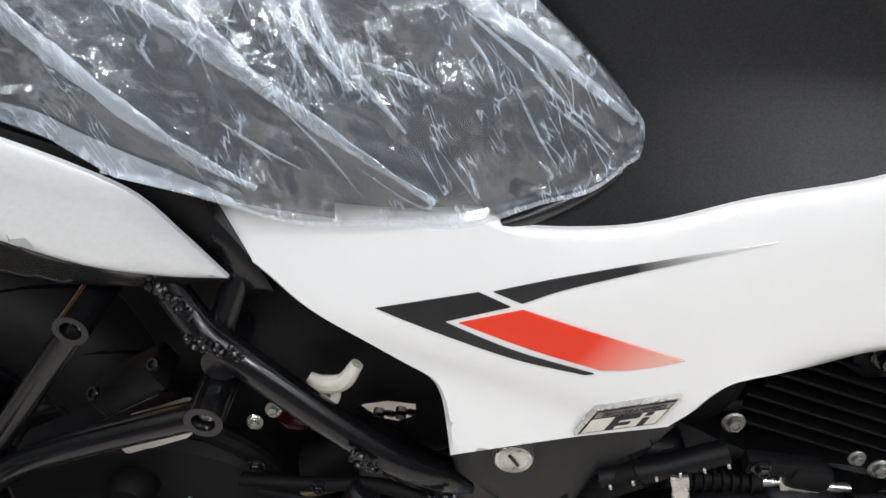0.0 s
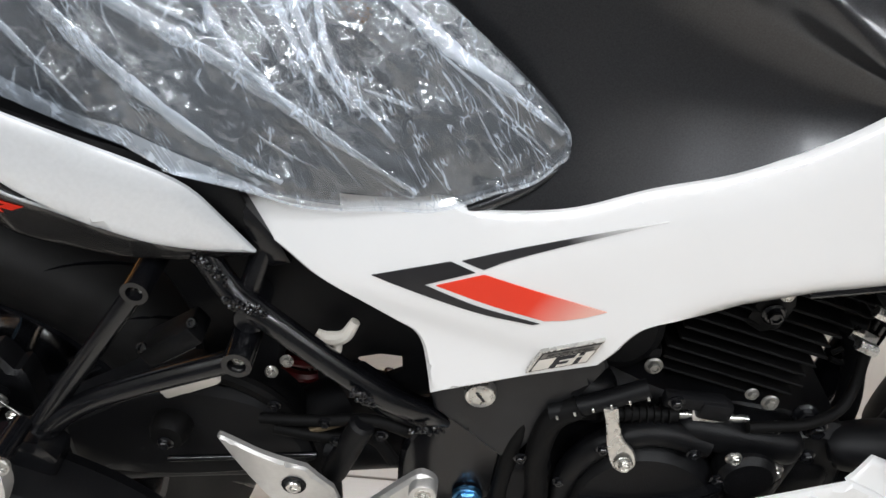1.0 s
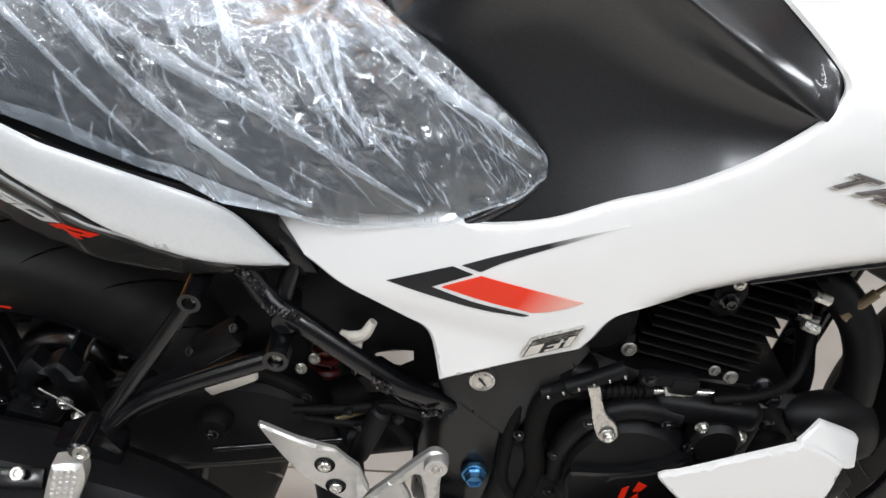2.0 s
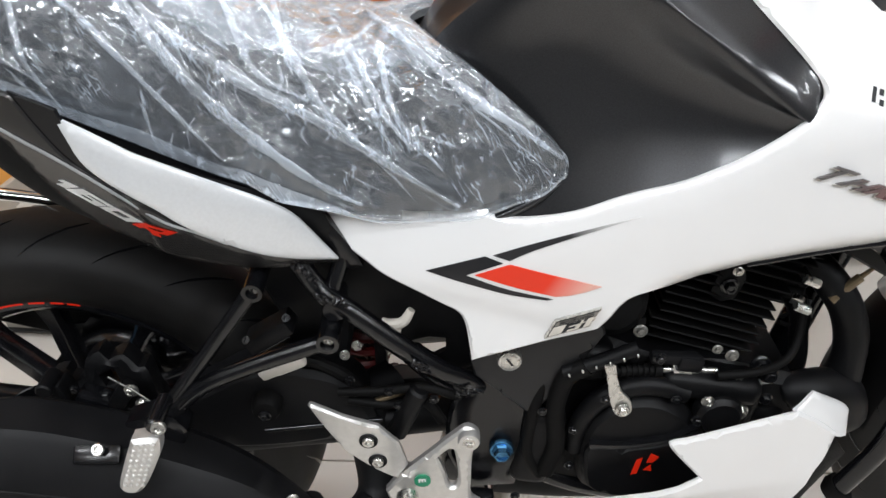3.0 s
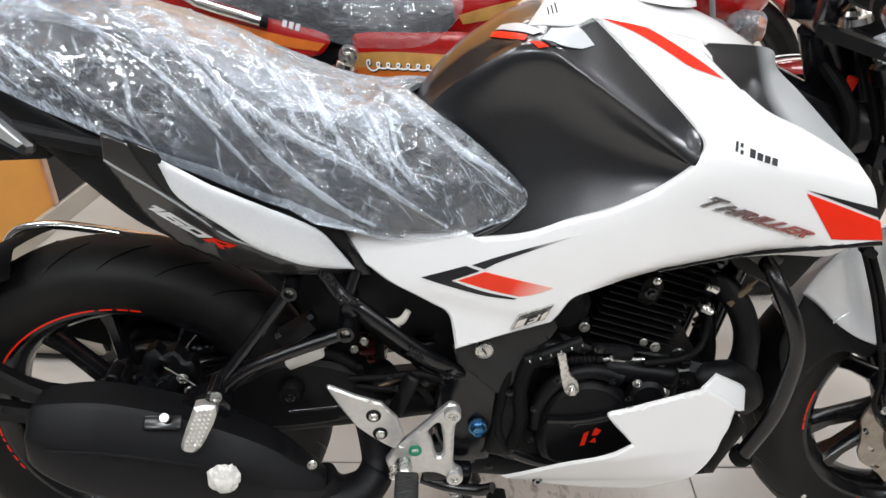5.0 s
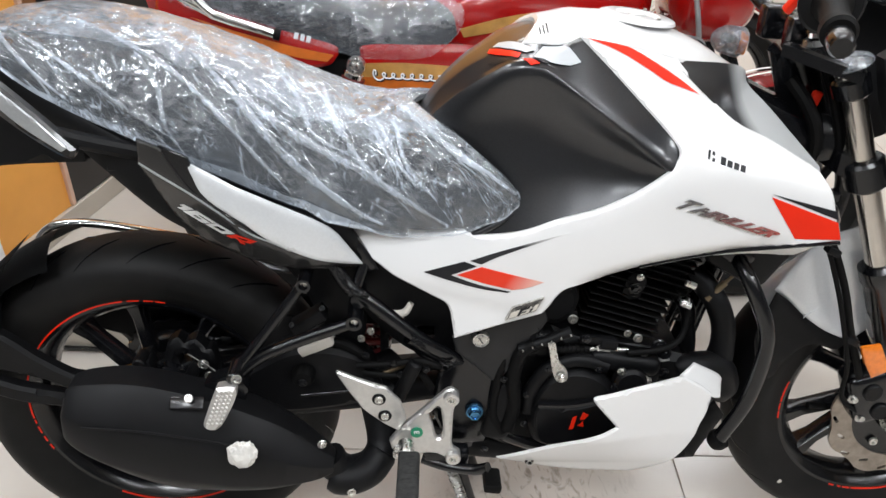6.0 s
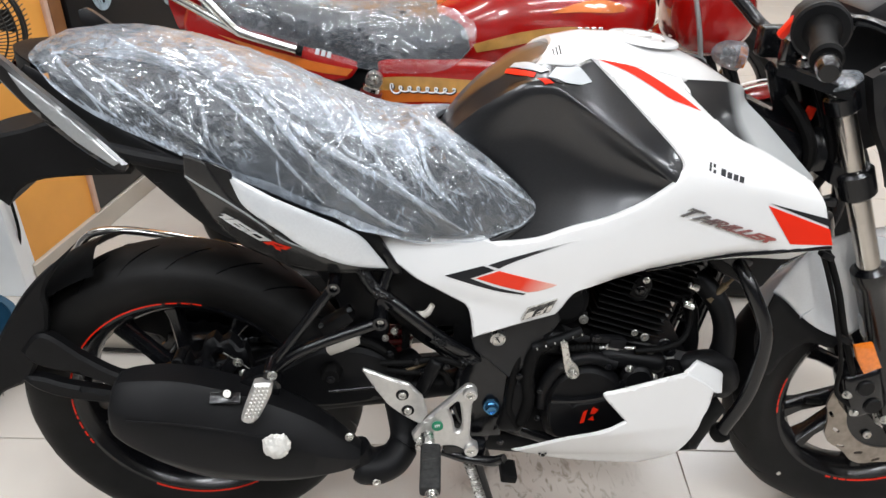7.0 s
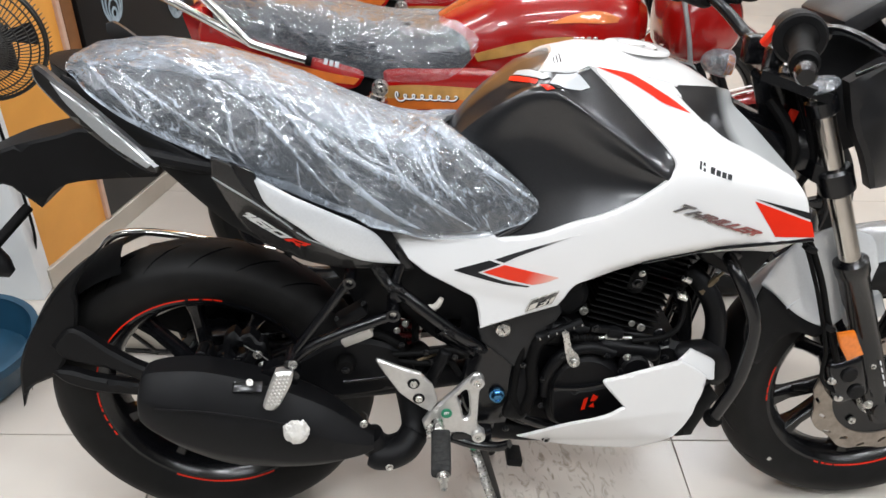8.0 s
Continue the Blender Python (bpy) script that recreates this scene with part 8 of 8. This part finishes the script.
# ---- small things round the bikes ----
FANB = material("black_wire", (0.02, 0.018, 0.016), 0.4, vary=0.2)
FAN = 0.65
fan = thing("wall_fan", pose(-1.235, 0.60, 0.81, 0, 0, 12), "black wall fan with a round wire guard", "fan")
for rr, yy in ((0.215, 0.0), (0.212, -0.014), (0.195, -0.033), (0.17, -0.05), (0.135, -0.060), (0.10, -0.066), (0.05, -0.07)):
    rr, yy, rw = rr * FAN, yy * FAN, 0.0042 if rr > 0.21 else 0.0020
    part("guard_ring", tube([(rr * math.cos(2 * math.pi * k / 64), yy, rr * math.sin(2 * math.pi * k / 64)) for k in range(64)], rw, 8, closed=True), FANB, fan)
part("guard_wires", join(*[tube([(FAN * r * math.cos(a + o), FAN * y, FAN * r * math.sin(a + o)) for r, o, y in ((0.04, 0.0, -0.07), (0.12, 0.12, -0.065), (0.18, 0.2, -0.045), (0.214, 0.24, -0.002), (0.225, 0.25, 0.03))], 0.0013, 5) for a in [2 * math.pi * k / 84 for k in range(84)]]), FANB, fan)
for k in range(3):
    a = 2 * math.pi * k / 3
    blade = sheet(lambda u, v: Vector((math.cos(a + 0.5 * v - 0.2) * (0.03 + 0.09 * u), 0.015 - 0.02 * v, math.sin(a + 0.5 * v - 0.2) * (0.03 + 0.09 * u))), 8, 6)
    part("blade", solid(blade, 0.003), GREYP, fan)
part("motor", bar((0, 0.0, 0), (0, 0.085, 0), 0.040, 28, bevel=0.010), PLASTIC, fan)
part("hub", lathe([(0, 0.035), (0.020, 0.032), (0.024, 0.024), (0.024, 0.0), (0, 0)], (0, 0, 0), n=24, closed=False), PLASTIC, fan)
part("wall_arm", bar((0, 0.075, 0.0), (0.0, 0.136, -0.06), 0.012), PLASTIC, fan)
part("wall_plate", box((0.0, 0.128, -0.06), (0.07, 0.014, 0.11), (0, 0, -12), 0.004), PLASTIC, fan)
mesh_thing("wall_cable", tube([(-1.345, 0.772, 1.25), (-1.338, 0.770, 0.80), (-1.342, 0.770, 0.55), (-1.335, 0.770, 0.26), (-1.35, 0.770, 0.14), (-1.40, 0.765, 0.045), (-1.47, 0.755, 0.008), (-1.60, 0.72, 0.0)], 0.0042, 8, 60), RUBBER, "thin dark cable hanging down the wall end", "cable")
BLUEP = material("blue_plastic", (0.013, 0.055, 0.10), 0.3, vary=0.12, scale=10)
tub = thing("plastic_tub", pose(-1.43, 0.40, GROUND), "blue plastic tub standing on the floor", "tub")
part("body", lathe([(0, 0.002), (0.165, 0.002), (0.178, 0.02), (0.196, 0.105), (0.192, 0.105), (0.172, 0.025), (0, 0.012)], (0, 0, 0), (0, 0, 1), 48, False), BLUEP, tub)
part("rim", lathe([(0.192, 0.100), (0.208, 0.102), (0.212, 0.096), (0.210, 0.116), (0.192, 0.116)], (0, 0, 0), (0, 0, 1), 48), BLUEP, tub)
tray = thing("display_tray", pose(-0.98, 0.50, GROUND, 0, 0, -4), "low beige tray with black bars on the floor", "tray")
part("tray_body", box((0, 0.06, 0.06), (0.26, 0.14, 0.11), (0, 0, 0), 0.006), SKIRT, tray)
part("bar", box((-0.02, -0.016, 0.06), (0.008, 0.010, 0.15), (0, -42, 0), 0.002), BLACKM, tray)
part("bar", box((0.07, -0.016, 0.06), (0.016, 0.010, 0.14), (0, -38, 0), 0.002), BLACKM, tray)
part("bar", box((0.0, -0.016, 0.012), (0.27, 0.010, 0.008), (0, 0, 0), 0.002), BLACKM, tray)

# ---- floor tiles ----
nt = TILE.node_tree
pb = nt.nodes["Principled BSDF"]
geo = nt.nodes.new("ShaderNodeNewGeometry")
info = nt.nodes.new("ShaderNodeObjectInfo")
big = nt.nodes.new("ShaderNodeTexNoise")
big.inputs["Scale"].default_value, big.inputs["Detail"].default_value = 2.2, 8
fine = nt.nodes.new("ShaderNodeTexNoise")
fine.inputs["Scale"].default_value, fine.inputs["Detail"].default_value, fine.inputs["Distortion"].default_value = 1.0, 7, 2.2
nt.links.new(geo.outputs["Position"], big.inputs["Vector"])
turn = nt.nodes.new("ShaderNodeMapping")
turn.inputs["Rotation"].default_value, turn.inputs["Scale"].default_value = (0, 0, 0.5), (34, 16, 20)
nt.links.new(geo.outputs["Position"], turn.inputs["Vector"])
nt.links.new(turn.outputs["Vector"], fine.inputs["Vector"])
ramp = nt.nodes.new("ShaderNodeValToRGB")
ramp.color_ramp.elements[0].color, ramp.color_ramp.elements[1].color = (0.50, 0.455, 0.405, 1), (0.60, 0.555, 0.50, 1)
ramp.color_ramp.elements[0].position, ramp.color_ramp.elements[1].position = 0.3, 0.7
nt.links.new(big.outputs["Fac"], ramp.inputs["Fac"])
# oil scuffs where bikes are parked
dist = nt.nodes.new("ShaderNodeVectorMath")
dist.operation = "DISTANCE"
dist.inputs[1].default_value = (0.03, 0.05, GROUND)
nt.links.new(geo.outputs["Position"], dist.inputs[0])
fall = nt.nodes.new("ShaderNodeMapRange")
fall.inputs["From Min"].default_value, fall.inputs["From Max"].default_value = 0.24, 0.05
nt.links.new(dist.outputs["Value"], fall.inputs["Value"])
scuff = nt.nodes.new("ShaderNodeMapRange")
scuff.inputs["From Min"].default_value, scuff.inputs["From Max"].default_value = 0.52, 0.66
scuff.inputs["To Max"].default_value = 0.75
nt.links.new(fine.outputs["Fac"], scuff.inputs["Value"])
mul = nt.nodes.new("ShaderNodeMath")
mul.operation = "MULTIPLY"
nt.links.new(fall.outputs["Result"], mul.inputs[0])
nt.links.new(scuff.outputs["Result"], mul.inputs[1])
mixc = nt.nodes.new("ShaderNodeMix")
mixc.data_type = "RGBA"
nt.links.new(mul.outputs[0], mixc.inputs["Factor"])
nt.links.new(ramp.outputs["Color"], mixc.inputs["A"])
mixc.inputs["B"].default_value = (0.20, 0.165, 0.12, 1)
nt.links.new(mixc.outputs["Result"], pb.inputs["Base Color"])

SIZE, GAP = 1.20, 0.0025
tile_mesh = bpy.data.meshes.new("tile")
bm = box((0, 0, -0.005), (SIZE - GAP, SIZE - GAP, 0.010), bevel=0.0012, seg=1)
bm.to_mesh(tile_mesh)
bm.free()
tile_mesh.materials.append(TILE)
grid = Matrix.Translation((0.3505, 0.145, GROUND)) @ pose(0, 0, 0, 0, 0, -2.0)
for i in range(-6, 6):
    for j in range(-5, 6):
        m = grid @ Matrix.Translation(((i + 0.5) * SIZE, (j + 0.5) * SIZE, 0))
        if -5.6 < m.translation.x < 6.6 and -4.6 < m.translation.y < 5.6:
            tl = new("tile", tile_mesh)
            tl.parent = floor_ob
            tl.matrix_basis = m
